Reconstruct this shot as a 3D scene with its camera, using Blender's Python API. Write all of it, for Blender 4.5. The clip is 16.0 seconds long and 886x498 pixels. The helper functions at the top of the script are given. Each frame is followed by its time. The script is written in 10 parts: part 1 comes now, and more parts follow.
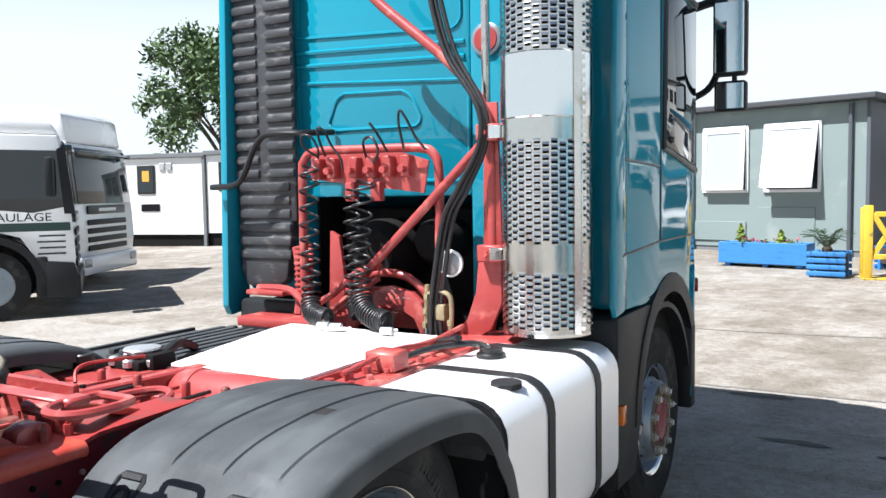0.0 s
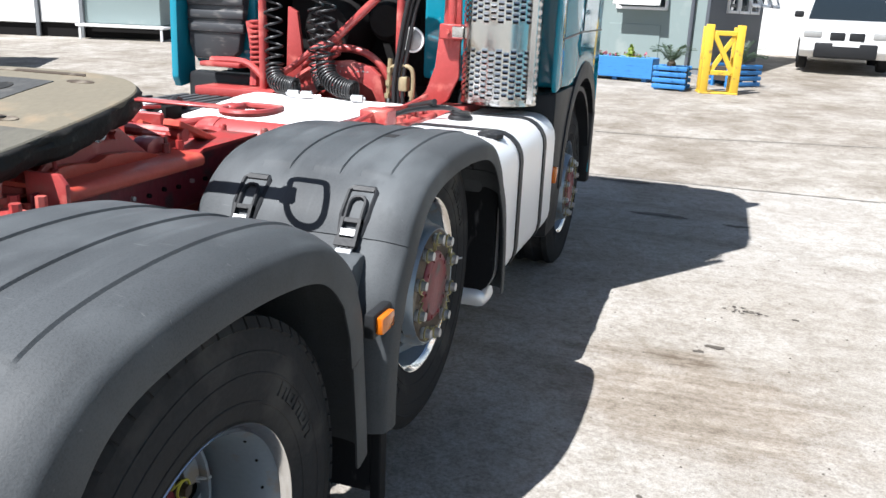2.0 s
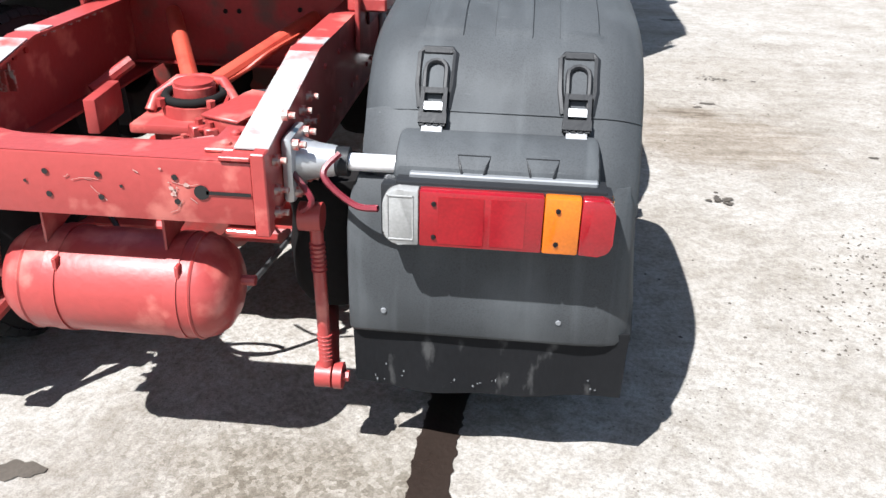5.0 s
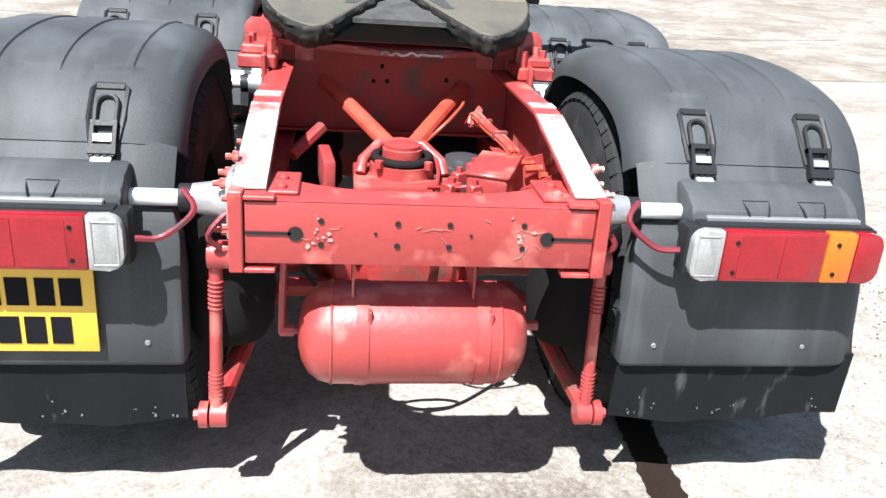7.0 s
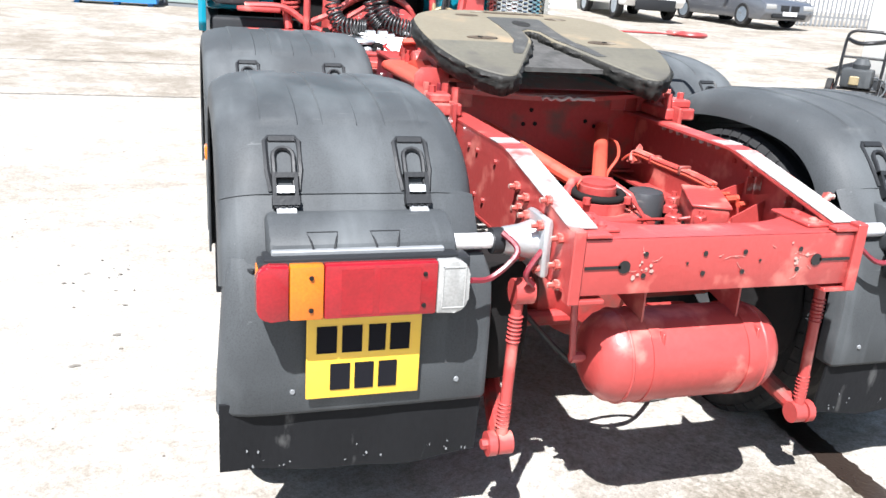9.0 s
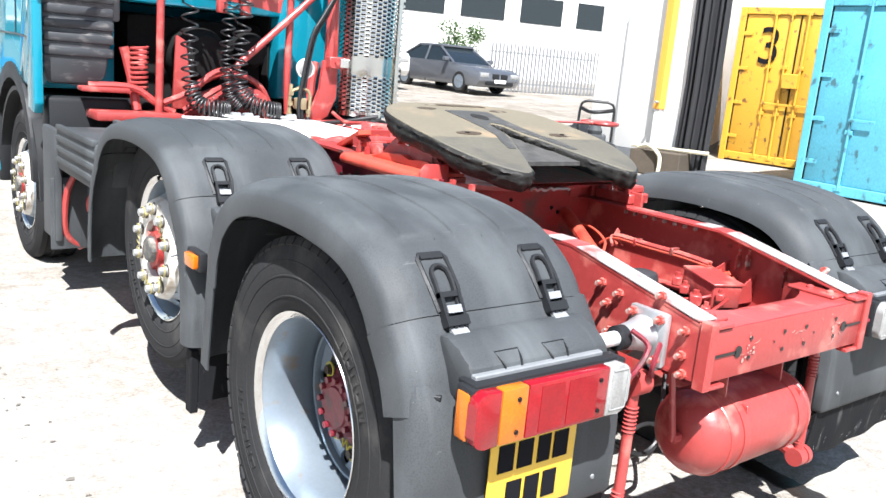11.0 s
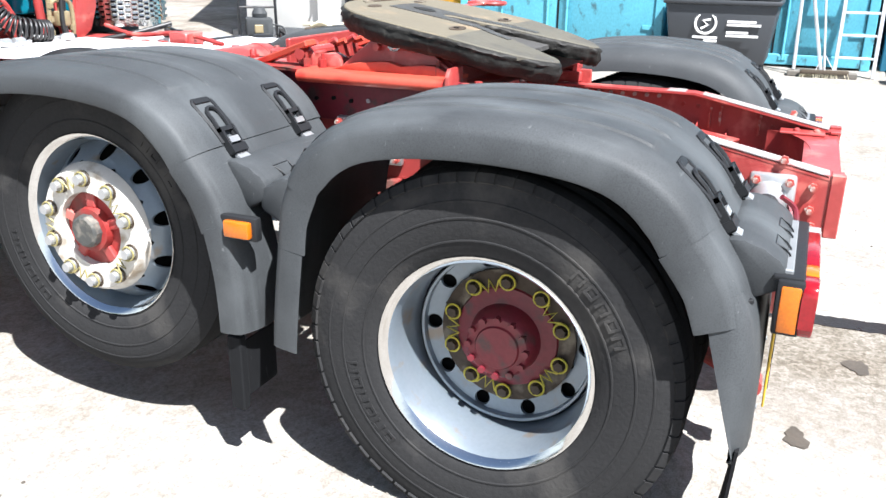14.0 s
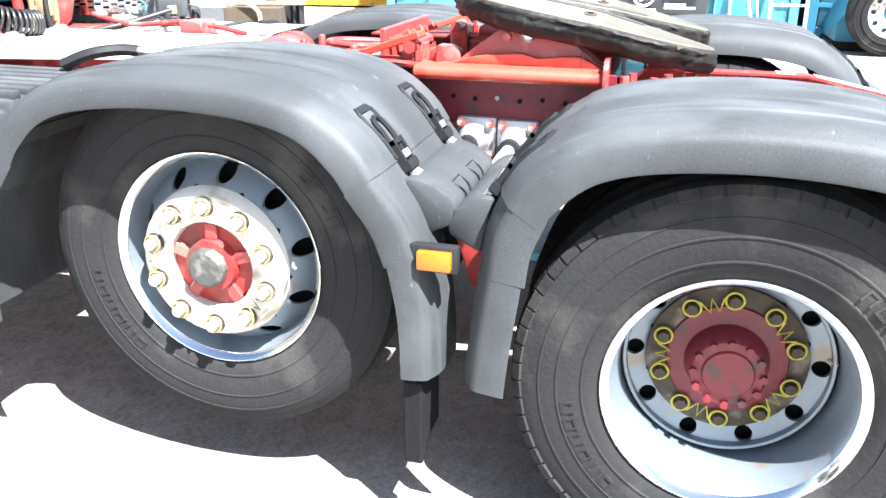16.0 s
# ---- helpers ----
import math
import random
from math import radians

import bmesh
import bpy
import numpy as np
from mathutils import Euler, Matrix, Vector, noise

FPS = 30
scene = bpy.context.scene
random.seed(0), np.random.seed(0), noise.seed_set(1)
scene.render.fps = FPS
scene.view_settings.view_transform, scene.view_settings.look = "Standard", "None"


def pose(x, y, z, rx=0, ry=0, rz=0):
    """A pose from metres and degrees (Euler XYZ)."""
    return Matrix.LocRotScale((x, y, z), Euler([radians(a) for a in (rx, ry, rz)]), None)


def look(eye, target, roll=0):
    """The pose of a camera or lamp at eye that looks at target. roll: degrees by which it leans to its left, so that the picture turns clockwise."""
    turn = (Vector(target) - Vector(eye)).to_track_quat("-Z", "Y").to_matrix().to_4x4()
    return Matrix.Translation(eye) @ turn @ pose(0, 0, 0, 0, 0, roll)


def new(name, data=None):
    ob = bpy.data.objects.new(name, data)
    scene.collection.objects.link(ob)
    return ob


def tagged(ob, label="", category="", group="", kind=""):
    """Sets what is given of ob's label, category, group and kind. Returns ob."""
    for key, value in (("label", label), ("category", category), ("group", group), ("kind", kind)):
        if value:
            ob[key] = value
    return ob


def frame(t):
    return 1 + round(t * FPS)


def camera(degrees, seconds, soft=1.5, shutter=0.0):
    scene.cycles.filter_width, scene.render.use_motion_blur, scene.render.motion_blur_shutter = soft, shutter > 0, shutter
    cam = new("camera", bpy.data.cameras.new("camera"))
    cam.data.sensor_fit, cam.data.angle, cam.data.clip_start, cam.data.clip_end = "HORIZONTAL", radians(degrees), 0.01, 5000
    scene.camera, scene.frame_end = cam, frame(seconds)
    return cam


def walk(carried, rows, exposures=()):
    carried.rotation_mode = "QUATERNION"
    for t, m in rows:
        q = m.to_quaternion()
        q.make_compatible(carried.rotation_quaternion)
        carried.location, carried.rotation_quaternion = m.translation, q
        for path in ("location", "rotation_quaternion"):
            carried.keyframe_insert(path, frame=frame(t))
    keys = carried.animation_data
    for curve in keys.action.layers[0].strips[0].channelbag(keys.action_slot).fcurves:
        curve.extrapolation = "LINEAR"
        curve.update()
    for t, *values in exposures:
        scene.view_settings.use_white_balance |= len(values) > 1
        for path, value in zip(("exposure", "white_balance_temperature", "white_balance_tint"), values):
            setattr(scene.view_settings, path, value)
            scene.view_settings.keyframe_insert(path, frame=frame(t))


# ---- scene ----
cam = camera(56.7, 16.0)
PATH = [
    (0, (2.362, -0.367, 1.783), (1.37, 1.364, 1.644), -0.9),
    (0.3, (2.339, -0.514, 1.75), (1.408, 1.245, 1.551), -0.5),
    (0.5, (2.323, -0.636, 1.728), (1.428, 1.128, 1.431), 0.3),
    (1, (2.271, -0.871, 1.709), (1.487, 0.923, 1.298), 1.8),
    (1.5, (2.136, -1.049, 1.653), (1.455, 0.779, 1.212), 1.4),
    (2, (2.027, -1.212, 1.638), (1.441, 0.611, 1.063), 2.5),
    (2.4, (1.929, -1.406, 1.602), (1.426, 0.415, 0.945), 1.0),
    (2.5, (1.905, -1.475, 1.607), (1.438, 0.344, 0.919), 1.3),
    (2.6, (1.892, -1.525, 1.609), (1.436, 0.289, 0.899), 1.5),
    (2.7, (1.866, -1.57, 1.606), (1.422, 0.23, 0.856), 2.4),
    (2.8, (1.843, -1.607, 1.59), (1.411, 0.179, 0.802), 2.2),
    (3, (1.785, -1.677, 1.541), (1.362, 0.085, 0.694), 2.6),
    (3.5, (1.592, -1.87, 1.536), (1.269, -0.143, 0.581), 0.5),
    (4, (1.4, -2.05, 1.547), (1.126, -0.347, 0.536), 1.8),
    (4.5, (1.187, -2.29, 1.561), (0.961, -0.553, 0.595), -0.7),
    (4.7, (1.103, -2.348, 1.564), (0.89, -0.598, 0.62), -0.0),
    (6.8, (-0.094, -2.599, 1.522), (0.157, -0.754, 0.791), 4.4),
    (7, (-0.2, -2.592, 1.507), (0.06, -0.744, 0.787), 4.1),
    (7.5, (-0.481, -2.535, 1.532), (-0.196, -0.661, 0.894), 3.9),
    (8, (-0.753, -2.563, 1.51), (-0.42, -0.708, 0.841), 5.2),
    (8.5, (-1.035, -2.624, 1.511), (-0.573, -0.814, 0.796), 4.1),
    (9, (-1.314, -2.546, 1.511), (-0.735, -0.739, 0.881), 4.0),
    (9.5, (-1.57, -2.448, 1.541), (-0.834, -0.668, 1.002), 4.1),
    (9.7, (-1.68, -2.405, 1.528), (-0.85, -0.658, 1.019), 5.3),
    (11.8, (-2.571, -1.731, 1.571), (-1.2, -0.368, 1.057), 4.4),
    (12, (-2.632, -1.651, 1.559), (-1.215, -0.349, 1.014), 4.7),
    (12.5, (-2.753, -1.398, 1.547), (-1.239, -0.232, 0.957), 1.7),
    (13, (-2.869, -1.166, 1.554), (-1.288, -0.1, 0.948), 1.2),
    (13.5, (-3.015, -0.944, 1.55), (-1.355, -0.049, 0.882), 1.0),
    (14, (-3.039, -0.696, 1.532), (-1.309, 0.055, 0.866), 0.8),
    (14.5, (-3.006, -0.457, 1.549), (-1.246, 0.231, 0.893), 0.5),
    (15, (-3.032, -0.239, 1.535), (-1.243, 0.351, 0.862), 2.3),
    (15.5, (-3.053, -0.005, 1.556), (-1.244, 0.468, 0.847), 1.5),
    (16, (-3.013, 0.222, 1.541), (-1.209, 0.701, 0.821), 0.4),
]

EXPOSURE = [(t, e, 6250, 10) for t, e in ((0.0, 1.22), (2.0, 1.26), (3.0, 1.37), (4.0, 1.32), (4.7, 1.25), (7.0, 1.50), (7.5, 1.64), (8.5, 1.62), (9.5, 1.68), (12.0, 1.58), (14.0, 1.62), (15.0, 2.12), (16.0, 2.58))]
walk(cam, [(t, look(eye, target, roll)) for t, eye, target, roll in PATH], EXPOSURE)

# ---- world and sun ----
SUN = Vector((-0.36, -0.50, 1.0)).normalized()
world = bpy.data.worlds.new("sky")
scene.world = world
world.use_nodes = True
wn = world.node_tree
sky = wn.nodes.new("ShaderNodeTexSky")
sky.sky_type = "NISHITA"
sky.sun_disc = False
sky.sun_elevation = math.asin(SUN.z)
sky.sun_rotation = math.atan2(SUN.x, SUN.y)
sky.air_density, sky.dust_density, sky.ozone_density = 1.0, 1.2, 1.5
wn.nodes["Background"].inputs["Strength"].default_value = 0.045
wn.links.new(sky.outputs["Color"], wn.nodes["Background"].inputs["Color"])
sun_data = bpy.data.lights.new("sun", "SUN")
sun_data.energy, sun_data.angle, sun_data.color = 5.0, radians(0.55), (1.0, 0.985, 0.965)
sun = new("sun", sun_data)
sun.matrix_world = look(SUN * 40, (0, 0, 0))


# ---- materials ----
def mat(name, col, rough=0.5, metal=0.0, var=0.12, big=3.0, fine=70.0, bump=0.15, coat=0.0, dirt=None, dirt_amount=0.0, dirt_scale=5.0, stretch=(1, 1, 1), island=0.0, spec=0.5):
    """A paint, plastic or metal with variation at two scales, fine relief and patches of dirt or wear."""
    m = bpy.data.materials.new(name)
    m.use_nodes = True
    n, k = m.node_tree.nodes, m.node_tree.links
    b = n["Principled BSDF"]
    b.inputs["Metallic"].default_value = metal
    b.inputs["Specular IOR Level"].default_value = spec
    b.inputs["Coat Weight"].default_value = coat
    b.inputs["Coat Roughness"].default_value = 0.06
    tc, mp = n.new("ShaderNodeTexCoord"), n.new("ShaderNodeMapping")
    mp.inputs["Scale"].default_value = stretch
    k.new(tc.outputs["Object"], mp.inputs["Vector"])

    def noise_node(scale, detail=4.0):
        t = n.new("ShaderNodeTexNoise")
        t.inputs["Scale"].default_value, t.inputs["Detail"].default_value = scale, detail
        k.new(mp.outputs["Vector"], t.inputs["Vector"])
        return t

    def blend(a, c, fac, kind="MIX"):
        x = n.new("ShaderNodeMix")
        x.data_type, x.blend_type = "RGBA", kind
        for sock, val in ((x.inputs[6], a), (x.inputs[7], c), (x.inputs[0], fac)):
            if isinstance(val, bpy.types.NodeSocket):
                k.new(val, sock)
            else:
                sock.default_value = val
        return x.outputs[2]

    n1, n2 = noise_node(big), noise_node(fine, 6.0)
    lo = (*[c * (1 - var) for c in col], 1)
    hi = (*[min(1, c * (1 + var)) for c in col], 1)
    c1 = blend(lo, hi, n1.outputs["Fac"])
    c2 = blend(c1, (*[c * (1 - 1.4 * var) for c in col], 1), n2.outputs["Fac"])
    out = c2
    if island:
        g = n.new("ShaderNodeObjectInfo")
        out = blend(out, (*[c * (1 - island) for c in col], 1), g.outputs["Random"])
    if dirt:
        d = noise_node(dirt_scale, 8.0)
        r = n.new("ShaderNodeValToRGB")
        r.color_ramp.elements[0].position = 0.62 - 0.25 * dirt_amount
        r.color_ramp.elements[1].position = 0.70 - 0.10 * dirt_amount
        k.new(d.outputs["Fac"], r.inputs["Fac"])
        out = blend(out, (*dirt, 1), r.outputs["Color"])
    k.new(out, b.inputs["Base Color"])
    rr = n.new("ShaderNodeMapRange")
    rr.inputs["To Min"].default_value, rr.inputs["To Max"].default_value = max(0.02, rough - 0.1), min(1, rough + min(0.12, rough))
    k.new(n1.outputs["Fac"], rr.inputs["Value"])
    k.new(rr.outputs["Result"], b.inputs["Roughness"])
    if bump:
        bp = n.new("ShaderNodeBump")
        bp.inputs["Strength"].default_value, bp.inputs["Distance"].default_value = bump, 0.004
        k.new(n2.outputs["Fac"], bp.inputs["Height"])
        k.new(bp.outputs["Normal"], b.inputs["Normal"])
    return m


def glass_mat(name, col, rough=0.02):
    m = bpy.data.materials.new(name)
    m.use_nodes = True
    b = m.node_tree.nodes["Principled BSDF"]
    b.inputs["Base Color"].default_value = (*col, 1)
    b.inputs["Roughness"].default_value = rough
    b.inputs["IOR"].default_value = 1.5
    b.inputs["Transmission Weight"].default_value = 0.0
    b.inputs["Coat Weight"].default_value = 0.3
    return m


def guard_mat():
    """Sun-greyed moulded plastic with soft pale smears that run down it, and fine scratches."""
    m = bpy.data.materials.new("grey_black_plastic")
    m.use_nodes = True
    n, k = m.node_tree.nodes, m.node_tree.links
    b = n["Principled BSDF"]
    tc = n.new("ShaderNodeTexCoord")

    def noise_node(scale, detail, stretch=(1, 1, 1), turn=0.0):
        mp, t = n.new("ShaderNodeMapping"), n.new("ShaderNodeTexNoise")
        mp.inputs["Scale"].default_value, mp.inputs["Rotation"].default_value = stretch, (0, 0, turn)
        t.inputs["Scale"].default_value, t.inputs["Detail"].default_value = scale, detail
        k.new(tc.outputs["Object"], mp.inputs["Vector"])
        k.new(mp.outputs["Vector"], t.inputs["Vector"])
        return t.outputs["Fac"]

    def layer(under, col, fac, low, high, most):
        r, x = n.new("ShaderNodeMapRange"), n.new("ShaderNodeMix")
        r.inputs["From Min"].default_value, r.inputs["From Max"].default_value, r.inputs["To Max"].default_value = low, high, most
        k.new(fac, r.inputs["Value"])
        x.data_type = "RGBA"
        k.new(r.outputs["Result"], x.inputs[0])
        if isinstance(under, tuple):
            x.inputs[6].default_value = under
        else:
            k.new(under, x.inputs[6])
        x.inputs[7].default_value = (*col, 1)
        return x.outputs[2]

    b.inputs["Specular IOR Level"].default_value = 0.22
    broad, grain = noise_node(3.2, 6.0), noise_node(260.0, 4.0)
    c = layer((0.043, 0.0465, 0.0495, 1), (0.059, 0.064, 0.068), broad, 0.35, 0.65, 1.0)
    c = layer(c, (0.026, 0.028, 0.030), grain, 0.45, 0.75, 0.55)
    c = layer(c, (0.098, 0.106, 0.111), noise_node(3.0, 9.0, (1.6, 0.8, 0.7)), 0.50, 0.72, 0.75)
    c = layer(c, (0.11, 0.12, 0.125), noise_node(2.0, 7.0, (11, 1.0, 0.8)), 0.58, 0.80, 0.38)
    c = layer(c, (0.17, 0.18, 0.18), noise_node(7.0, 4.0, (1.0, 12, 9), 0.5), 0.70, 0.78, 0.45)
    c = layer(c, (0.014, 0.015, 0.016), noise_node(6.0, 6.0, (1.5, 1, 1)), 0.66, 0.80, 0.5)
    k.new(c, b.inputs["Base Color"])
    r = n.new("ShaderNodeMapRange")
    r.inputs["To Min"].default_value, r.inputs["To Max"].default_value = 0.48, 0.70
    k.new(broad, r.inputs["Value"])
    k.new(r.outputs["Result"], b.inputs["Roughness"])
    bp = n.new("ShaderNodeBump")
    bp.inputs["Strength"].default_value, bp.inputs["Distance"].default_value = 0.22, 0.002
    k.new(grain, bp.inputs["Height"])
    k.new(bp.outputs["Normal"], b.inputs["Normal"])
    return m


def lens_mat(name, col, rough=0.12):
    """Moulded coloured lamp plastic."""
    m = mat(name, col, rough, 0.0, 0.32, 16, 160, 0.06, 0.35)
    return m


RED = mat("red_chassis_paint", (0.372, 0.050, 0.046), 0.42, 0, 0.18, 2.5, 55, 0.25, 0.25, (0.50, 0.14, 0.115), 0.3, 9)
HUB_CAP = mat("dark_hub_cap", (0.085, 0.088, 0.085), 0.5, 0.2, 0.25, 12, 90, 0.2, 0.0, (0.22, 0.20, 0.17), 0.3, 18)
BOLT_PAINT = mat("chipped_bolt_paint", (0.42, 0.075, 0.06), 0.5, 0.1, 0.2, 20, 120, 0.2, 0.0, (0.48, 0.43, 0.38), 0.5, 42)
RED_DIRTY = mat("red_paint_dirty", (0.36, 0.030, 0.027), 0.55, 0, 0.25, 4, 60, 0.4, 0.0, (0.12, 0.05, 0.04), 0.45, 7)
RED_WORN = mat("red_paint_worn_to_metal", (0.44, 0.41, 0.40), 0.5, 0.15, 0.2, 6, 60, 0.25, 0.0, (0.40, 0.09, 0.08), 0.28, 9)
PLASTIC = guard_mat()
INTAKE = mat("dusty_black_plastic", (0.045, 0.047, 0.052), 0.42, 0, 0.2, 5, 110, 0.2, 0.0, (0.13, 0.125, 0.12), 0.25, 9, (1, 1, 2.5))
PLASTIC_DARK = mat("black_plastic", (0.018, 0.019, 0.021), 0.5, 0, 0.15, 4, 120, 0.2, spec=0.25)
RUBBER = mat("tyre_rubber", (0.035, 0.035, 0.036), 0.85, 0, 0.25, 5, 90, 0.4, 0.0, (0.055, 0.053, 0.051), 0.3, 5, spec=0.06)
FLAP = mat("mudflap_rubber", (0.013, 0.0135, 0.015), 0.75, 0, 0.25, 5, 90, 0.3, 0.0, (0.06, 0.06, 0.06), 0.02, 16, (1, 1, 0.4), spec=0.12)
STEEL_RIM = mat("silver_rim_paint", (0.25, 0.295, 0.34), 0.34, 0.5, 0.12, 6, 80, 0.08, 0.0, (0.25, 0.22, 0.19), 0.15, 12)
WHITE_RIM = mat("white_wheel_paint", (0.64, 0.61, 0.56), 0.45, 0.0, 0.12, 6, 80, 0.15, 0.1, (0.33, 0.27, 0.20), 0.30, 12)
POLISHED = mat("polished_rim", (0.72, 0.72, 0.71), 0.10, 1.0, 0.06, 6, 80, 0.05)
ALU = mat("brushed_aluminium", (0.88, 0.88, 0.89), 0.36, 0.45, 0.05, 4, 120, 0.08, 0.0, None, 0, 5, (1, 1, 0.15))
STAINLESS = mat("stainless_steel", (0.62, 0.605, 0.57), 0.2, 1.0, 0.12, 5, 40, 0.06, 0.0, (0.36, 0.31, 0.25), 0.05, 4)
ZINC = mat("zinc_grey", (0.55, 0.56, 0.57), 0.42, 0.7, 0.14, 9, 90, 0.2)
TEAL = mat("teal_cab_paint", (0.010, 0.225, 0.315), 0.04, 0, 0.05, 1.5, 60, 0.0)
BLACK = mat("black_paint", (0.012, 0.012, 0.013), 0.35, 0, 0.2, 5, 70, 0.1)
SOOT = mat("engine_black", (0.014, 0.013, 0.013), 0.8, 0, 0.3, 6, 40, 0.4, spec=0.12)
HOSE = mat("hose_rubber", (0.016, 0.016, 0.017), 0.42, 0, 0.2, 8, 90, 0.1)
GREASE = mat("fifth_wheel_grease", (0.020, 0.019, 0.017), 0.6, 0, 0.4, 20, 45, 1.0, 0.0, (0.045, 0.042, 0.036), 0.1, 30, spec=0.3)
RAMP = mat("grey_greased_steel", (0.075, 0.072, 0.069), 0.85, 0.0, 0.4, 14, 50, 0.8, 0.0, (0.03, 0.03, 0.028), 0.4, 9)
PLATE_HORN = mat("greasy_fifth_wheel_horn", (0.105, 0.097, 0.075), 0.75, 0.0, 0.25, 6, 50, 0.5, 0.0, (0.065, 0.06, 0.05), 0.3, 7)
FILM = mat("grey_grease_film", (0.062, 0.060, 0.055), 0.5, 0.0, 0.3, 9, 50, 0.5, 0.0, (0.10, 0.095, 0.085), 0.25, 12)
PLATE_TOP = mat("worn_fifth_wheel_top", (0.150, 0.130, 0.092), 0.78, 0.0, 0.2, 5, 50, 0.4, 0.0, (0.20, 0.15, 0.095), 0.22, 5)
DECK = mat("white_deck_plate", (0.80, 0.79, 0.79), 0.55, 0.0, 0.05, 4, 70, 0.2, 0.0, (0.62, 0.6, 0.57), 0.15, 5)
WHITE = mat("white_panel", (0.78, 0.78, 0.77), 0.5, 0, 0.05, 1.2, 60, 0.05, 0.1, (0.6, 0.57, 0.52), 0.08, 3)
YELLOW_TAG = mat("yellow_wheel_nut_tag", (0.56, 0.48, 0.05), 0.5, 0, 0.15, 20, 120, 0.1)
AMBER = lens_mat("amber_lens", (0.66, 0.165, 0.008))
RED_LENS = lens_mat("red_lens", (0.31, 0.007, 0.014))
CLEAR_LENS = lens_mat("clear_lens", (0.37, 0.37, 0.36))
YELLOW_PLATE = mat("yellow_plate", (0.74, 0.46, 0.04), 0.4, 0, 0.04, 6, 60, 0.02, 0.3)
ORANGE_RED = mat("sunfaded_orange_red_paint", (0.52, 0.075, 0.045), 0.45, 0, 0.15, 5, 60, 0.2, 0.1, (0.4, 0.03, 0.02), 0.3, 8)
GLASS = glass_mat("dark_glass", (0.012, 0.017, 0.02))
MIRROR = mat("mirror_glass", (0.8, 0.82, 0.84), 0.03, 1.0, 0.0, 3, 50, 0.0)
GREEN_DARK = mat("dark_green_band", (0.02, 0.055, 0.045), 0.4, 0, 0.1, 3, 60, 0.03, 0.3)
FENCE = mat("weathered_galvanised_steel", (0.24, 0.25, 0.26), 0.6, 0.3, 0.2, 4, 40, 0.1)
BRASS = mat("dull_brass", (0.42, 0.34, 0.20), 0.45, 0.4, 0.35, 30, 90, 0.3)
SCRATCH = mat("scratched_paint", (0.50, 0.33, 0.29), 0.5, 0.1, 0.3, 9, 60, 0.1)
HUB_RED = mat("dark_red_hub_paint", (0.20, 0.018, 0.030), 0.45, 0.0, 0.3, 9, 60, 0.4, 0.1, (0.06, 0.03, 0.03), 0.3, 14)
CREAM = mat("cream_plastic", (0.66, 0.60, 0.44), 0.5, 0, 0.15, 20, 120, 0.1)
BRASS_TAG = mat("dirty_wheel_nut_tag", (0.36, 0.31, 0.13), 0.5, 0, 0.3, 20, 120, 0.1)
HUB_RUST = mat("greasy_rusty_wheel_centre", (0.085, 0.06, 0.04), 0.65, 0.2, 0.4, 9, 60, 0.5, 0.0, (0.20, 0.17, 0.13), 0.3, 14)
INK = mat("dark_ink", (0.010, 0.010, 0.013), 0.8, 0, 0.1, 3, 60, 0.0, spec=0.08)


# ---- mesh helpers ----
def add_mesh(bm, verts, faces):
    vs = [bm.verts.new(v) for v in verts]
    for f in faces:
        try:
            bm.faces.new([vs[i] for i in f])
        except ValueError:
            pass
    return vs


def join(bm, other, m=None):
    """Adds the bmesh other, moved by m, to bm."""
    if m is not None:
        other.transform(m)
    other.verts.index_update()
    add_mesh(bm, [v.co.copy() for v in other.verts], [[v.index for v in f.verts] for f in other.faces])
    other.free()


def rbox(bm, x0, x1, y0, y1, z0, z1, r=0.0, seg=2, m=None):
    """A box with rounded edges."""
    t = bmesh.new()
    v = [(x, y, z) for x in (x0, x1) for y in (y0, y1) for z in (z0, z1)]
    add_mesh(t, v, [(0, 1, 3, 2), (4, 6, 7, 5), (0, 4, 5, 1), (2, 3, 7, 6), (0, 2, 6, 4), (1, 5, 7, 3)])
    if r > 0:
        r = min(r, 0.45 * min(abs(x1 - x0), abs(y1 - y0), abs(z1 - z0)))
        bmesh.ops.bevel(t, geom=t.edges[:], offset=r, segments=seg, profile=0.5, affect="EDGES")
    join(bm, t, m)


def tube(bm, pts, r, n=8, closed=False, cap=True, radii=None):
    """A round tube along a line of points."""
    pts = [Vector(p) for p in pts]
    count = len(pts)
    ring_count = count
    up = None
    rings = []
    for i, p in enumerate(pts):
        a = pts[i - 1] if (i > 0 or closed) else p
        c = pts[(i + 1) % count] if (i < count - 1 or closed) else p
        d = (c - a).normalized()
        if up is None:
            up = d.orthogonal().normalized()
        else:
            up = (up - d * up.dot(d))
            up = up.normalized() if up.length > 1e-6 else d.orthogonal().normalized()
        w = d.cross(up)
        rad = radii[i] if radii else r
        rings.append([p + (up * math.cos(2 * math.pi * j / n) + w * math.sin(2 * math.pi * j / n)) * rad for j in range(n)])
    verts = [v for ring in rings for v in ring]
    faces = []
    for i in range(ring_count - (0 if closed else 1)):
        i2 = (i + 1) % ring_count
        for j in range(n):
            j2 = (j + 1) % n
            faces.append((i * n + j, i * n + j2, i2 * n + j2, i2 * n + j))
    if cap and not closed:
        faces.append(tuple(range(n - 1, -1, -1)))
        faces.append(tuple((ring_count - 1) * n + j for j in range(n)))
    add_mesh(bm, verts, faces)


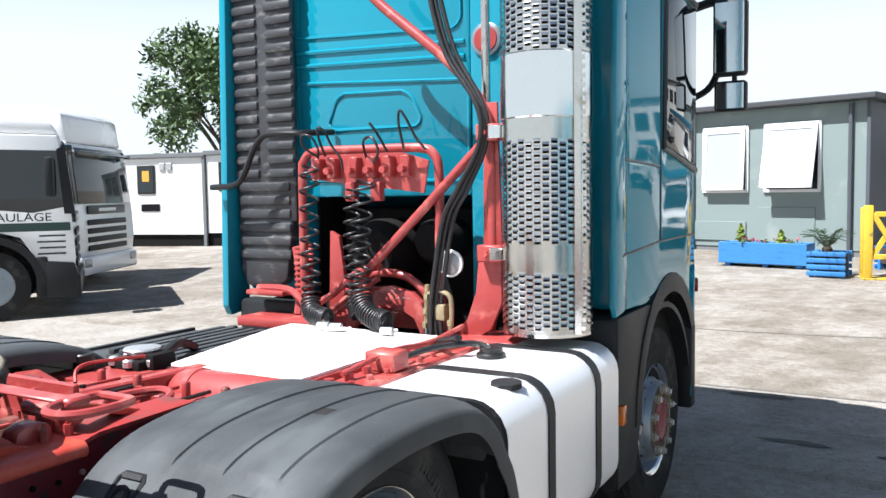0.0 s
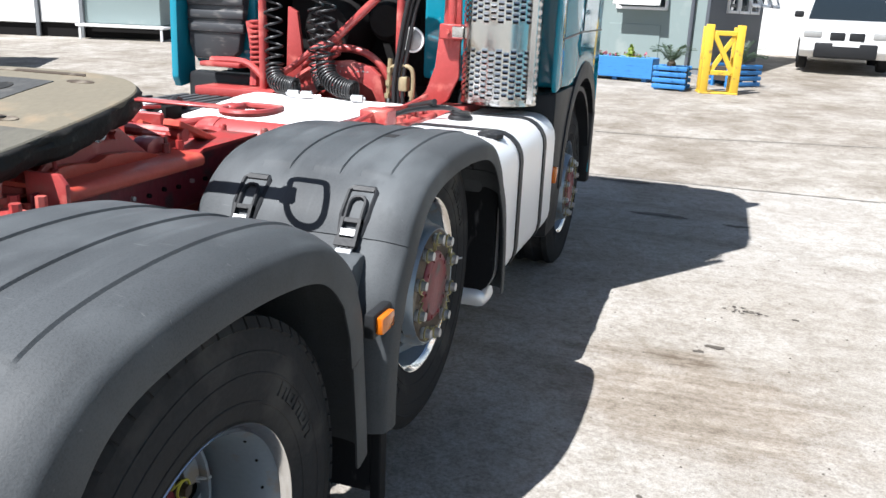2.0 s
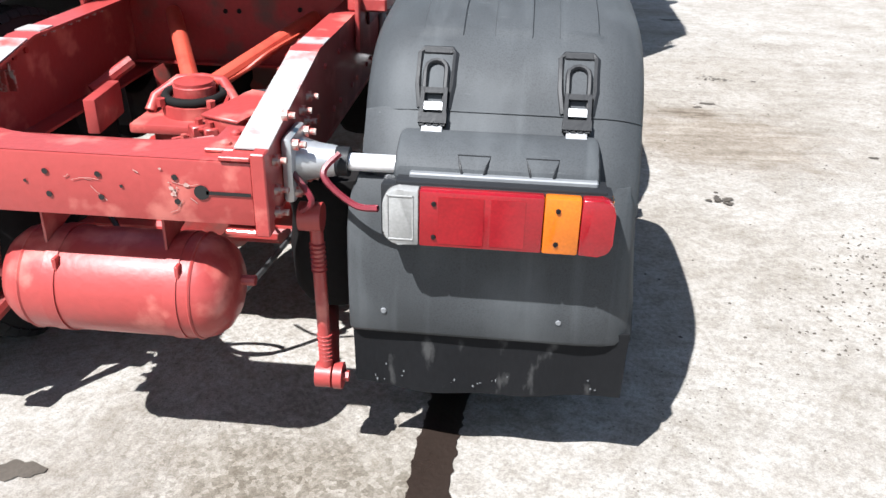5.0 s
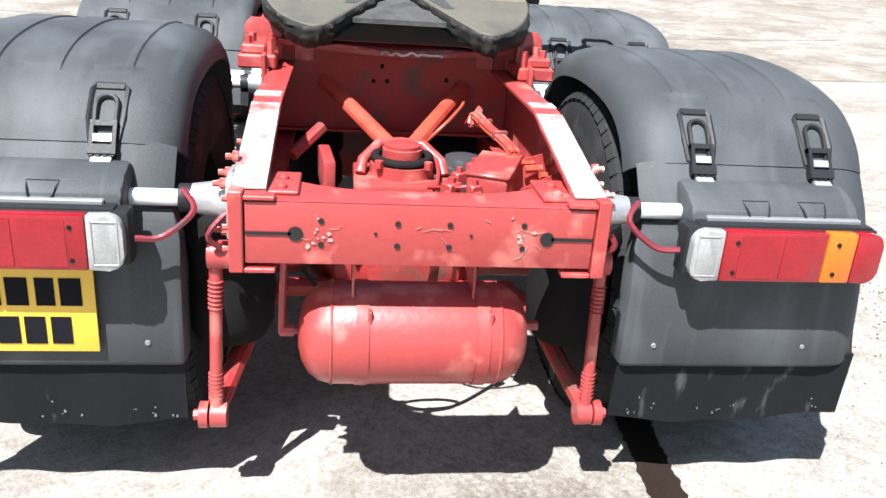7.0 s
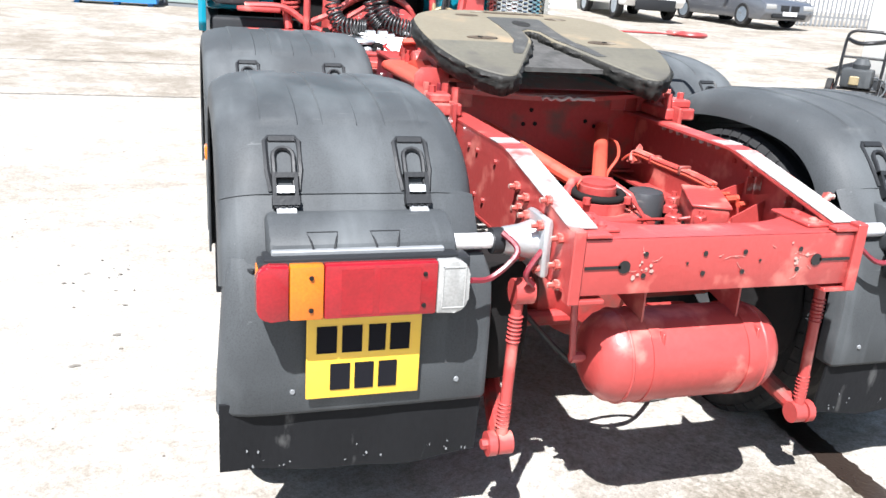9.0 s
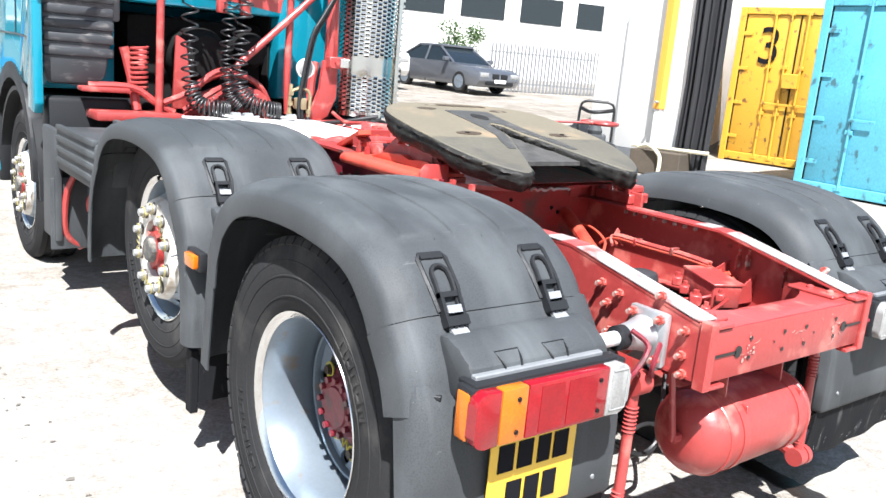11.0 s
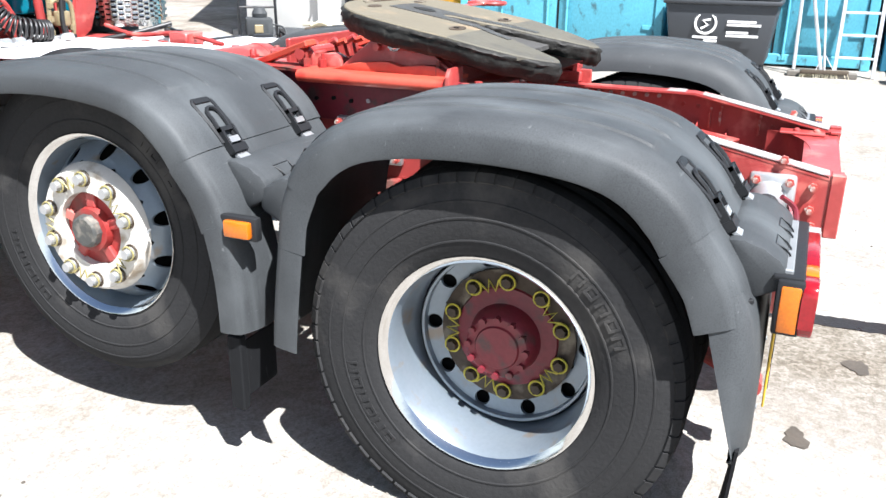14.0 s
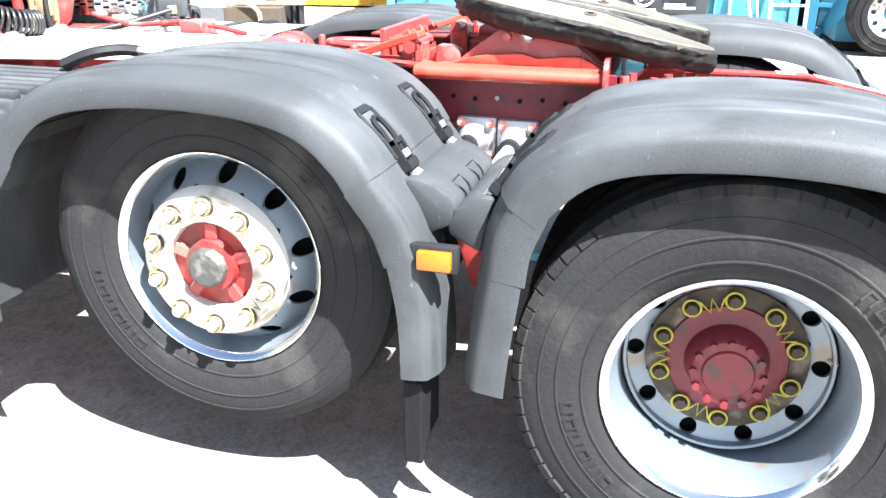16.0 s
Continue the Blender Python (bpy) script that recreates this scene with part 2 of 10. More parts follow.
def smooth_line(pts, steps=6, closed=False):
    """A Catmull-Rom line through the points."""
    pts = [Vector(p) for p in pts]
    n = len(pts)
    out = []
    for i in range(n if closed else n - 1):
        p0 = pts[(i - 1) % n] if (closed or i > 0) else pts[i]
        p1, p2 = pts[i], pts[(i + 1) % n]
        p3 = pts[(i + 2) % n] if (closed or i + 2 < n) else p2
        for k in range(steps):
            t = k / steps
            out.append(0.5 * ((2 * p1) + (p2 - p0) * t + (2 * p0 - 5 * p1 + 4 * p2 - p3) * t * t + (3 * p1 - p0 - 3 * p2 + p3) * t ** 3))
    if not closed:
        out.append(pts[-1])
    return out


def lathe(bm, prof, n=32, c=(0, 0, 0), axis="x", close=False):
    """Turns a profile of (along, radius) about an axis through c."""
    verts, faces = [], []
    for u, r in prof:
        for j in range(n):
            a = 2 * math.pi * j / n
            p, q = r * math.cos(a), r * math.sin(a)
            v = (u, p, q) if axis == "x" else (p, u, q) if axis == "y" else (p, q, u)
            verts.append((v[0] + c[0], v[1] + c[1], v[2] + c[2]))
    m = len(prof)
    for i in range(m - 1 if not close else m):
        for j in range(n):
            j2, i2 = (j + 1) % n, (i + 1) % m
            faces.append((i * n + j, i * n + j2, i2 * n + j2, i2 * n + j))
    if not close:
        if prof[0][1] > 1e-5:
            faces.append(tuple(range(n)))
        if prof[-1][1] > 1e-5:
            faces.append(tuple((m - 1) * n + j for j in range(n - 1, -1, -1)))
    add_mesh(bm, verts, faces)


def prism(bm, poly, a, b, axis="x", m=None, r=0.0):
    """A flat outline drawn out along an axis from a to b."""
    def at(p, h):
        return (h, p[0], p[1]) if axis == "x" else (p[0], h, p[1]) if axis == "y" else (p[0], p[1], h)
    n = len(poly)
    t = bmesh.new()
    add_mesh(t, [at(p, a) for p in poly] + [at(p, b) for p in poly],
             [tuple(range(n)), tuple(range(2 * n - 1, n - 1, -1))] + [(i, i + n, (i + 1) % n + n, (i + 1) % n) for i in range(n)])
    if r > 0:
        bmesh.ops.bevel(t, geom=t.edges[:], offset=r, segments=2, profile=0.5, affect="EDGES", clamp_overlap=True)
    join(bm, t, m)


def bolt(bm, p, d, r=0.012, h=0.012):
    """A hexagonal bolt head at p that points along d."""
    d = Vector(d).normalized()
    tube(bm, [Vector(p), Vector(p) + d * h], r, 6)


def part(name, bm, material, parent=None, label="", smooth=35):
    """Links a bmesh as one mesh object under a thing or under a part."""
    bmesh.ops.recalc_face_normals(bm, faces=bm.faces[:])
    me = bpy.data.meshes.new(name)
    bm.to_mesh(me)
    bm.free()
    for m_ in (material if isinstance(material, (list, tuple)) else [material]):
        me.materials.append(m_)
    if smooth:
        me.shade_smooth()
        me.set_sharp_from_angle(angle=radians(smooth))
    ob = new(name, me)
    if parent is not None:
        ob.parent = parent
    if label:
        tagged(ob, label)
    return ob


def part_each(name, bm, material, parent, label="", smooth=30):
    """Every loose piece of the bmesh becomes a part of its own."""
    bm.verts.index_update()
    left, out = set(bm.verts), []
    while left:
        stack = [next(v for v in bm.verts if v in left)]
        left.discard(stack[0])
        isle = []
        while stack:
            v = stack.pop()
            isle.append(v)
            for e in v.link_edges:
                o = e.other_vert(v)
                if o in left:
                    left.discard(o)
                    stack.append(o)
        isle.sort(key=lambda v: v.index)
        num = {v: i for i, v in enumerate(isle)}
        piece = bmesh.new()
        faces = [f for f in bm.faces if f.verts[0] in num]
        add_mesh(piece, [v.co.copy() for v in isle], [[num[v] for v in f.verts] for f in faces])
        out.append(part(name, piece, material, parent, label, smooth))
    bm.free()
    return out


def twin(ob, parent, m=None):
    """Another object on the same mesh, under parent."""
    o = new(ob.name.split(".")[0], ob.data)
    o.parent = parent
    if m is not None:
        o.matrix_basis = m
    if "label" in ob:
        o["label"] = ob["label"]
    return o


def thing(name, label, category, at=(0, 0, 0), rz=0.0, group="", kind=""):
    e = new(name)
    e.empty_display_size = 0.2
    e.matrix_world = pose(at[0], at[1], at[2], 0, 0, rz)
    return tagged(e, label, category, group, kind)


# ---- ground: a concrete yard that rises gently beyond the lorry ----
def soft(v):
    return v if v > 20 else math.log1p(math.exp(1.2 * v)) / 1.2


def ground_z(x, y):
    return 0.035 * min(math.hypot(soft(x - 3), soft(y - 5)), 40)


def ground_mat():
    m = bpy.data.materials.new("pale_concrete")
    m.use_nodes = True
    n, k = m.node_tree.nodes, m.node_tree.links
    b = n["Principled BSDF"]
    tc = n.new("ShaderNodeTexCoord")

    def noise_node(scale, detail=6.0, rough=0.55):
        t = n.new("ShaderNodeTexNoise")
        t.inputs["Scale"].default_value, t.inputs["Detail"].default_value, t.inputs["Roughness"].default_value = scale, detail, rough
        k.new(tc.outputs["Object"], t.inputs["Vector"])
        return t.outputs["Fac"]

    def ramp(fac, stops):
        r = n.new("ShaderNodeValToRGB")
        while len(r.color_ramp.elements) < len(stops):
            r.color_ramp.elements.new(0.5)
        for e, (p, c) in zip(r.color_ramp.elements, stops):
            e.position, e.color = p, (*c, 1)
        k.new(fac, r.inputs["Fac"])
        return r.outputs["Color"]

    def mix(a, c, fac, kind="MIX"):
        x = n.new("ShaderNodeMix")
        x.data_type, x.blend_type = "RGBA", kind
        for s, v in ((x.inputs[6], a), (x.inputs[7], c), (x.inputs[0], fac)):
            if isinstance(v, bpy.types.NodeSocket):
                k.new(v, s)
            else:
                s.default_value = v
        return x.outputs[2]

    base = ramp(noise_node(0.45), [(0.3, (0.322, 0.297, 0.263)), (0.5, (0.374, 0.354, 0.327)), (0.7, (0.415, 0.402, 0.380))])
    patch = ramp(noise_node(2.3, 8.0, 0.6), [(0.36, (0.78, 0.76, 0.73)), (0.58, (1, 1, 1))])
    c = mix(base, patch, 0.85, "MULTIPLY")
    grain = ramp(noise_node(55.0, 8.0, 0.7), [(0.38, (0.55, 0.53, 0.50)), (0.56, (1, 1, 1))])
    c = mix(c, grain, 0.62, "MULTIPLY")
    c = mix(c, ramp(noise_node(14.0, 10.0, 0.72), [(0.40, (0.72, 0.69, 0.65)), (0.55, (1, 1, 1))]), 0.7, "MULTIPLY")
    c = mix(c, ramp(noise_node(170.0, 6.0, 0.7), [(0.40, (0.62, 0.60, 0.58)), (0.54, (1, 1, 1))]), 0.6, "MULTIPLY")
    vor = n.new("ShaderNodeTexVoronoi")
    vor.inputs["Scale"].default_value = 34.0
    k.new(tc.outputs["Object"], vor.inputs["Vector"])
    few = ramp(noise_node(0.9, 3.0), [(0.50, (0, 0, 0)), (0.68, (1, 1, 1))])
    dots = ramp(vor.outputs["Distance"], [(0.07, (0.30, 0.27, 0.24)), (0.14, (1, 1, 1))])
    c = mix(c, dots, few, "MULTIPLY")
    oil = ramp(noise_node(1.1, 10.0, 0.7), [(0.60, (1, 1, 1)), (0.72, (0.50, 0.45, 0.40))])
    c = mix(c, oil, 0.6, "MULTIPLY")
    # tyre smears drawn out along the yard
    mp = n.new("ShaderNodeMapping")
    mp.inputs["Scale"].default_value, mp.inputs["Rotation"].default_value = (0.22, 2.6, 1.0), (0, 0, 0.5)
    k.new(tc.outputs["Object"], mp.inputs["Vector"])
    sm = n.new("ShaderNodeTexNoise")
    sm.inputs["Scale"].default_value, sm.inputs["Detail"].default_value, sm.inputs["Roughness"].default_value = 1.5, 9.0, 0.62
    k.new(mp.outputs["Vector"], sm.inputs["Vector"])
    c = mix(c, ramp(sm.outputs["Fac"], [(0.56, (1, 1, 1)), (0.70, (0.62, 0.58, 0.53))]), 0.45, "MULTIPLY")

    def zone(at, size, turn, edge=0.35):
        """1 inside an oval with a frayed edge, 0 outside."""
        mo = n.new("ShaderNodeMapping")
        mo.vector_type = "TEXTURE"
        mo.inputs["Location"].default_value, mo.inputs["Scale"].default_value, mo.inputs["Rotation"].default_value = (*at, 0), (*size, 1000), (0, 0, turn)
        fray = n.new("ShaderNodeTexNoise")
        fray.inputs["Scale"].default_value, fray.inputs["Detail"].default_value = 5.0, 8.0
        k.new(tc.outputs["Object"], fray.inputs["Vector"])
        k.new(tc.outputs["Object"], mo.inputs["Vector"])
        ln = n.new("ShaderNodeVectorMath")
        ln.operation = "LENGTH"
        k.new(mo.outputs["Vector"], ln.inputs[0])
        ad = n.new("ShaderNodeMath")
        ad.operation = "ADD"
        k.new(ln.outputs["Value"], ad.inputs[0])
        k.new(fray.outputs["Fac"], ad.inputs[1])
        return ramp(scaled(ad.outputs["Value"]), [(0.45, (1, 1, 1)), (0.45 + edge, (0, 0, 0))])

    def scaled(v):
        x = n.new("ShaderNodeMath")
        x.operation = "MULTIPLY"
        x.inputs[1].default_value = 0.5
        k.new(v, x.inputs[0])
        return x.outputs[0]

    # scrubbed tan smears beside the lorry and older grey slabs further off
    rub = n.new("ShaderNodeMapping")
    rub.inputs["Scale"].default_value, rub.inputs["Rotation"].default_value = (1.4, 9.0, 1.0), (0, 0, 0.1)
    k.new(tc.outputs["Object"], rub.inputs["Vector"])
    rb = n.new("ShaderNodeTexNoise")
    rb.inputs["Scale"].default_value, rb.inputs["Detail"].default_value, rb.inputs["Roughness"].default_value = 1.5, 9.0, 0.65
    k.new(rub.outputs["Vector"], rb.inputs["Vector"])
    tan_ = ramp(rb.outputs["Fac"], [(0.36, (0.56, 0.50, 0.44)), (0.66, (0.90, 0.85, 0.79))])
    c = mix(c, tan_, zone((2.1, 2.2), (0.95, 0.75), -0.35, 0.25), "MULTIPLY")
    c = mix(c, ramp(rb.outputs["Fac"], [(0.38, (0.55, 0.50, 0.45)), (0.60, (0.95, 0.93, 0.9))]), zone((1.95, 2.72), (0.75, 0.13), 0.05, 0.3), "MULTIPLY")
    sep = n.new("ShaderNodeSeparateXYZ")
    k.new(tc.outputs["Object"], sep.inputs[0])
    beyond = n.new("ShaderNodeMapRange")
    beyond.inputs["From Min"].default_value, beyond.inputs["From Max"].default_value = 6.86, 6.90
    k.new(sep.outputs["Y"], beyond.inputs["Value"])
    older = ramp(noise_node(0.9, 12.0, 0.72), [(0.40, (0.76, 0.73, 0.69)), (0.60, (1.0, 0.99, 0.97))])
    older = mix(older, ramp(noise_node(3.6, 10.0, 0.7), [(0.40, (0.74, 0.72, 0.69)), (0.58, (1, 1, 1))]), 0.5, "MULTIPLY")
    c = mix(c, older, beyond.outputs["Result"], "MULTIPLY")
    # an older slab with its aggregate laid bare, on one side of the tar joint
    pebble = n.new("ShaderNodeTexVoronoi")
    pebble.inputs["Scale"].default_value = 62.0
    k.new(tc.outputs["Object"], pebble.inputs["Vector"])
    stone = ramp(pebble.outputs["Color"], [(0.25, (0.55, 0.52, 0.47)), (0.75, (0.90, 0.88, 0.84))])
    bare = mix(stone, ramp(noise_node(1.7, 9.0, 0.65), [(0.38, (0.66, 0.62, 0.57)), (0.62, (1, 1, 1))]), 0.8, "MULTIPLY")
    side_x, rear_y, both = n.new("ShaderNodeMapRange"), n.new("ShaderNodeMapRange"), n.new("ShaderNodeMath")
    side_x.inputs["From Min"].default_value, side_x.inputs["From Max"].default_value = 0.84, 0.78
    rear_y.inputs["From Min"].default_value, rear_y.inputs["From Max"].default_value = -0.2, -0.75
    k.new(sep.outputs["X"], side_x.inputs["Value"])
    k.new(sep.outputs["Y"], rear_y.inputs["Value"])
    both.operation = "MULTIPLY"
    k.new(side_x.outputs["Result"], both.inputs[0])
    k.new(rear_y.outputs["Result"], both.inputs[1])
    near_x = n.new("ShaderNodeMapRange")
    near_x.inputs["From Min"].default_value, near_x.inputs["From Max"].default_value = -0.35, 0.25
    k.new(sep.outputs["X"], near_x.inputs["Value"])
    slab = n.new("ShaderNodeMath")
    slab.operation = "MULTIPLY"
    k.new(both.outputs[0], slab.inputs[0])
    k.new(near_x.outputs["Result"], slab.inputs[1])
    c = mix(c, bare, slab.outputs[0], "MULTIPLY")
    k.new(c, b.inputs["Base Color"])
    b.inputs["Roughness"].default_value = 0.85
    b.inputs["Specular IOR Level"].default_value = 0.3
    bp = n.new("ShaderNodeBump")
    bp.inputs["Strength"].default_value, bp.inputs["Distance"].default_value = 0.5, 0.006
    k.new(noise_node(55.0, 8.0, 0.7), bp.inputs["Height"])
    k.new(bp.outputs["Normal"], b.inputs["Normal"])
    return m


def haze_mat():
    """Pale sky haze that fades out upwards; it glows to brighten the low sky."""
    m = bpy.data.materials.new("sky_haze")
    m.use_nodes = True
    n, k = m.node_tree.nodes, m.node_tree.links
    n.remove(n["Principled BSDF"])
    tc, sep = n.new("ShaderNodeTexCoord"), n.new("ShaderNodeSeparateXYZ")
    k.new(tc.outputs["Object"], sep.inputs[0])
    r = n.new("ShaderNodeMapRange")
    r.inputs["From Min"].default_value, r.inputs["From Max"].default_value = 120.0, 300.0
    r.inputs["To Min"].default_value, r.inputs["To Max"].default_value = 0.0, 1.0
    k.new(sep.outputs["Z"], r.inputs["Value"])
    e, t, x = n.new("ShaderNodeEmission"), n.new("ShaderNodeBsdfTransparent"), n.new("ShaderNodeMixShader")
    e.inputs["Color"].default_value, e.inputs["Strength"].default_value = (0.86, 0.955, 1.0, 1), 0.5
    k.new(r.outputs["Result"], x.inputs[0])
    k.new(e.outputs[0], x.inputs[1])
    k.new(t.outputs[0], x.inputs[2])
    k.new(x.outputs[0], n["Material Output"].inputs["Surface"])
    return m


bm = bmesh.new()
add_mesh(bm, [(700 * math.cos(2 * math.pi * i / 96), 700 * math.sin(2 * math.pi * i / 96), z) for z in (-5.0, 60.0, 180.0, 300.0) for i in range(96)],
         [(r * 96 + i, r * 96 + (i + 1) % 96, (r + 1) * 96 + (i + 1) % 96, (r + 1) * 96 + i) for r in range(3) for i in range(96)])
back = part("backdrop", bm, haze_mat(), None, "", 60)
tagged(back, "glowing ring of pale haze added along the horizon", "sky", kind="structure")
CONCRETE = ground_mat()
lines = sorted(set([-900, -400, -150, -60, -30, -20, -14, -10, -8, -6, -4, -2, 0, 1, 2] + [2.5 + 0.5 * i for i in range(30)] + [18, 20, 24, 28, 32, 40, 50, 80, 150, 400, 900]))
bm = bmesh.new()
cols = len(lines)
add_mesh(bm, [(x, y, ground_z(x, y)) for y in lines for x in lines],
         [(j * cols + i, j * cols + i + 1, (j + 1) * cols + i + 1, (j + 1) * cols + i) for j in range(cols - 1) for i in range(cols - 1)])
ground = tagged(part("ground", bm, CONCRETE), "pale dusty concrete yard with cracks and oil stains", "ground", kind="structure")

TAR = mat("wet_dark_joint", (0.030, 0.021, 0.017), 0.3, 0, 0.3, 6, 60, 0.5)
STAIN = mat("dried_oil_stain", (0.09, 0.075, 0.06), 0.7, 0, 0.35, 14, 90, 0.4)
CRACK = mat("crack_filler", (0.17, 0.155, 0.135), 0.8, 0, 0.3, 9, 90, 0.4)


def ragged_strip(bm, pts, width, rough, rnd, lift=0.004, step=0.05):
    """A strip with uneven edges that lies on the ground along a line of points."""
    line = smooth_line([(x, y, 0) for x, y in pts], max(4, int(math.dist(pts[0], pts[1]) / step)))
    left, right = [], []
    for i, p in enumerate(line):
        d = (line[min(i + 1, len(line) - 1)] - line[max(i - 1, 0)]).normalized()
        s = Vector((-d.y, d.x, 0))
        w = width / 2
        a, b_ = p + s * (w + rnd.uniform(-rough, rough)), p - s * (w + rnd.uniform(-rough, rough))
        left.append((a.x, a.y, ground_z(a.x, a.y) + lift))
        right.append((b_.x, b_.y, ground_z(b_.x, b_.y) + lift))
    n = len(line)
    add_mesh(bm, left + right, [(i, i + n, i + n + 1, i + 1) for i in range(n - 1)])


def blotch(bm, x, y, rx, ry, rnd, lift=0.004, n=22):
    """A stain with an uneven outline on the ground."""
    v = [(x, y, ground_z(x, y) + lift)]
    turn = [rnd.uniform(0, 6.28) for _ in range(3)]
    for i in range(n):
        a = 2 * math.pi * i / n
        k = 0.85 + 0.16 * math.sin(2 * a + turn[0]) + 0.13 * math.sin(3 * a + turn[1]) + 0.09 * math.sin(7 * a + turn[2]) + rnd.uniform(-0.05, 0.05)
        v.append((x + rx * k * math.cos(a), y + ry * k * math.sin(a), ground_z(x, y) + lift))
    add_mesh(bm, v, [(0, i + 1, (i + 1) % n + 1) for i in range(n)])


rnd = random.Random(4)
bm = bmesh.new()
ragged_strip(bm, [(0.86, 1.2), (0.84, 0.0), (0.80, -0.45), (0.79, -0.9), (0.84, -1.8), (0.9, -3.2)], 0.115, 0.006, rnd)
part("joint_strip", bm, TAR, ground, "dark wet tar joint in the concrete")
bm = bmesh.new()
ragged_strip(bm, [(-6.0, 6.86), (-2.0, 6.87), (0.9, 6.88), (3.0, 6.88), (7.0, 6.89)], 0.03, 0.014, rnd)
ragged_strip(bm, [(-6.0, 9.2), (0.7, 9.3), (3.3, 9.7), (8.0, 10.5)], 0.03, 0.012, rnd)
ragged_strip(bm, [(-9, -3.4), (-4.0, -3.0), (0.9, -3.2), (6, -3.6)], 0.03, 0.01, rnd)
part("crack", bm, CRACK, ground)
bm = bmesh.new()
for x, y, rx, ry in ((2.18, 2.915, 0.05, 0.03), (2.1, 2.83, 0.03, 0.02), (2.6, 3.5, 0.02, 0.015), (1.7, 5.6, 0.22, 0.07), (2.3, 5.5, 0.1, 0.05),
                     (0.35, -1.05, 0.08, 0.05), (1.3, 6.72, 0.35, 0.08), (2.9, 2.0, 0.03, 0.02), (-0.32, -0.84, 0.07, 0.05)):
    blotch(bm, x, y, rx, ry, rnd)
for k in range(26):
    blotch(bm, 1.955 + rnd.gauss(0, 0.035), 1.31 + rnd.gauss(0, 0.03), rnd.uniform(0.006, 0.024), rnd.uniform(0.005, 0.018), rnd, 0.004 + 0.0002 * k, 11)
for k in range(16):
    blotch(bm, 2.33 + rnd.gauss(0, 0.07), 3.52 + rnd.gauss(0, 0.03), rnd.uniform(0.006, 0.02), rnd.uniform(0.005, 0.015), rnd, 0.0045 + 0.0002 * k, 11)
part("oil_stain", bm, STAIN, ground)
bm = bmesh.new()
for k in range(22):
    blotch(bm, -1.76 + rnd.gauss(0, 0.10), 1.60 + rnd.gauss(0, 0.28), rnd.uniform(0.003, 0.014), rnd.uniform(0.003, 0.012), rnd, 0.004 + 0.0001 * k, 9)
for x, y in ((-1.766, 0.554), (-1.634, 0.822), (-2.82, 6.7)):
    blotch(bm, x, y, 0.022, 0.014, rnd, 0.004, 11)
part("scuff_mark", bm, CRACK, ground)
bm = bmesh.new()
for i in range(560):
    x, y = rnd.uniform(1.5, 4.2) if i % 3 else rnd.uniform(-3.4, -1.4), rnd.uniform(-1.6, 5.5)
    if i % 4 == 1:
        f = rnd.random()
        x, y = 2.48 - 0.42 * f + rnd.gauss(0, 0.09), 1.0 - 0.95 * f + rnd.gauss(0, 0.10)
    s = rnd.uniform(0.003, 0.009)
    z = ground_z(x, y)
    v = [(x + s * rnd.uniform(0.6, 1.2) * math.cos(a), y + s * rnd.uniform(0.6, 1.2) * math.sin(a), z) for a in (0, 1.3, 2.6, 3.9, 5.2)] + [(x, y, z + s * 0.8)]
    add_mesh(bm, v, [(j, (j + 1) % 5, 5) for j in range(5)])
tagged(part("pebbles", bm, STAIN, None, "", 0), "scattered grit and small pebbles on the concrete", "pebbles", kind="stuff")

# ---- the tractor unit: wheels, mudguards, chassis ----
truck = thing("tractor_unit", "teal and red three-axle tractor unit, middle axle lifted, on concrete", "lorry")


def shell(bm, grid, thick):
    """A sheet with thickness from rows of points; the inside lies behind the rows' normals."""
    rows, n = len(grid), len(grid[0])
    outer, inner = [], []
    for i in range(rows):
        for j in range(n):
            a = Vector(grid[min(i + 1, rows - 1)][j]) - Vector(grid[max(i - 1, 0)][j])
            b = Vector(grid[i][min(j + 1, n - 1)]) - Vector(grid[i][max(j - 1, 0)])
            d = a.cross(b).normalized()
            outer.append(Vector(grid[i][j]))
            inner.append(Vector(grid[i][j]) - d * thick)
    k = rows * n
    f = []
    for i in range(rows - 1):
        for j in range(n - 1):
            q = (i * n + j, i * n + j + 1, (i + 1) * n + j + 1, (i + 1) * n + j)
            f.append(q)
            f.append(tuple(v + k for v in reversed(q)))
    for i in range(rows - 1):
        f.append((i * n, (i + 1) * n, (i + 1) * n + k, i * n + k))
        f.append((i * n + n - 1, i * n + n - 1 + k, (i + 1) * n + n - 1 + k, (i + 1) * n + n - 1))
    for j in range(n - 1):
        f.append((j, j + k, j + 1 + k, j + 1))
        e = (rows - 1) * n + j
        f.append((e, e + 1, e + 1 + k, e + k))
    add_mesh(bm, outer + inner, f)


ARCH = [(-0.56, 0.972), (-0.522, 1.028), (-0.465, 1.081), (-0.40, 1.121), (-0.33, 1.147), (-0.24, 1.165), (-0.12, 1.177), (0.0, 1.181), (0.12, 1.177), (0.24, 1.165), (0.33, 1.147), (0.40, 1.121), (0.465, 1.081), (0.522, 1.028), (0.56, 0.972)]
LEG = [(0.553, 0.976), (0.625, 0.875), (0.665, 0.775), (0.690, 0.65), (0.700, 0.54), (0.702, 0.44)]
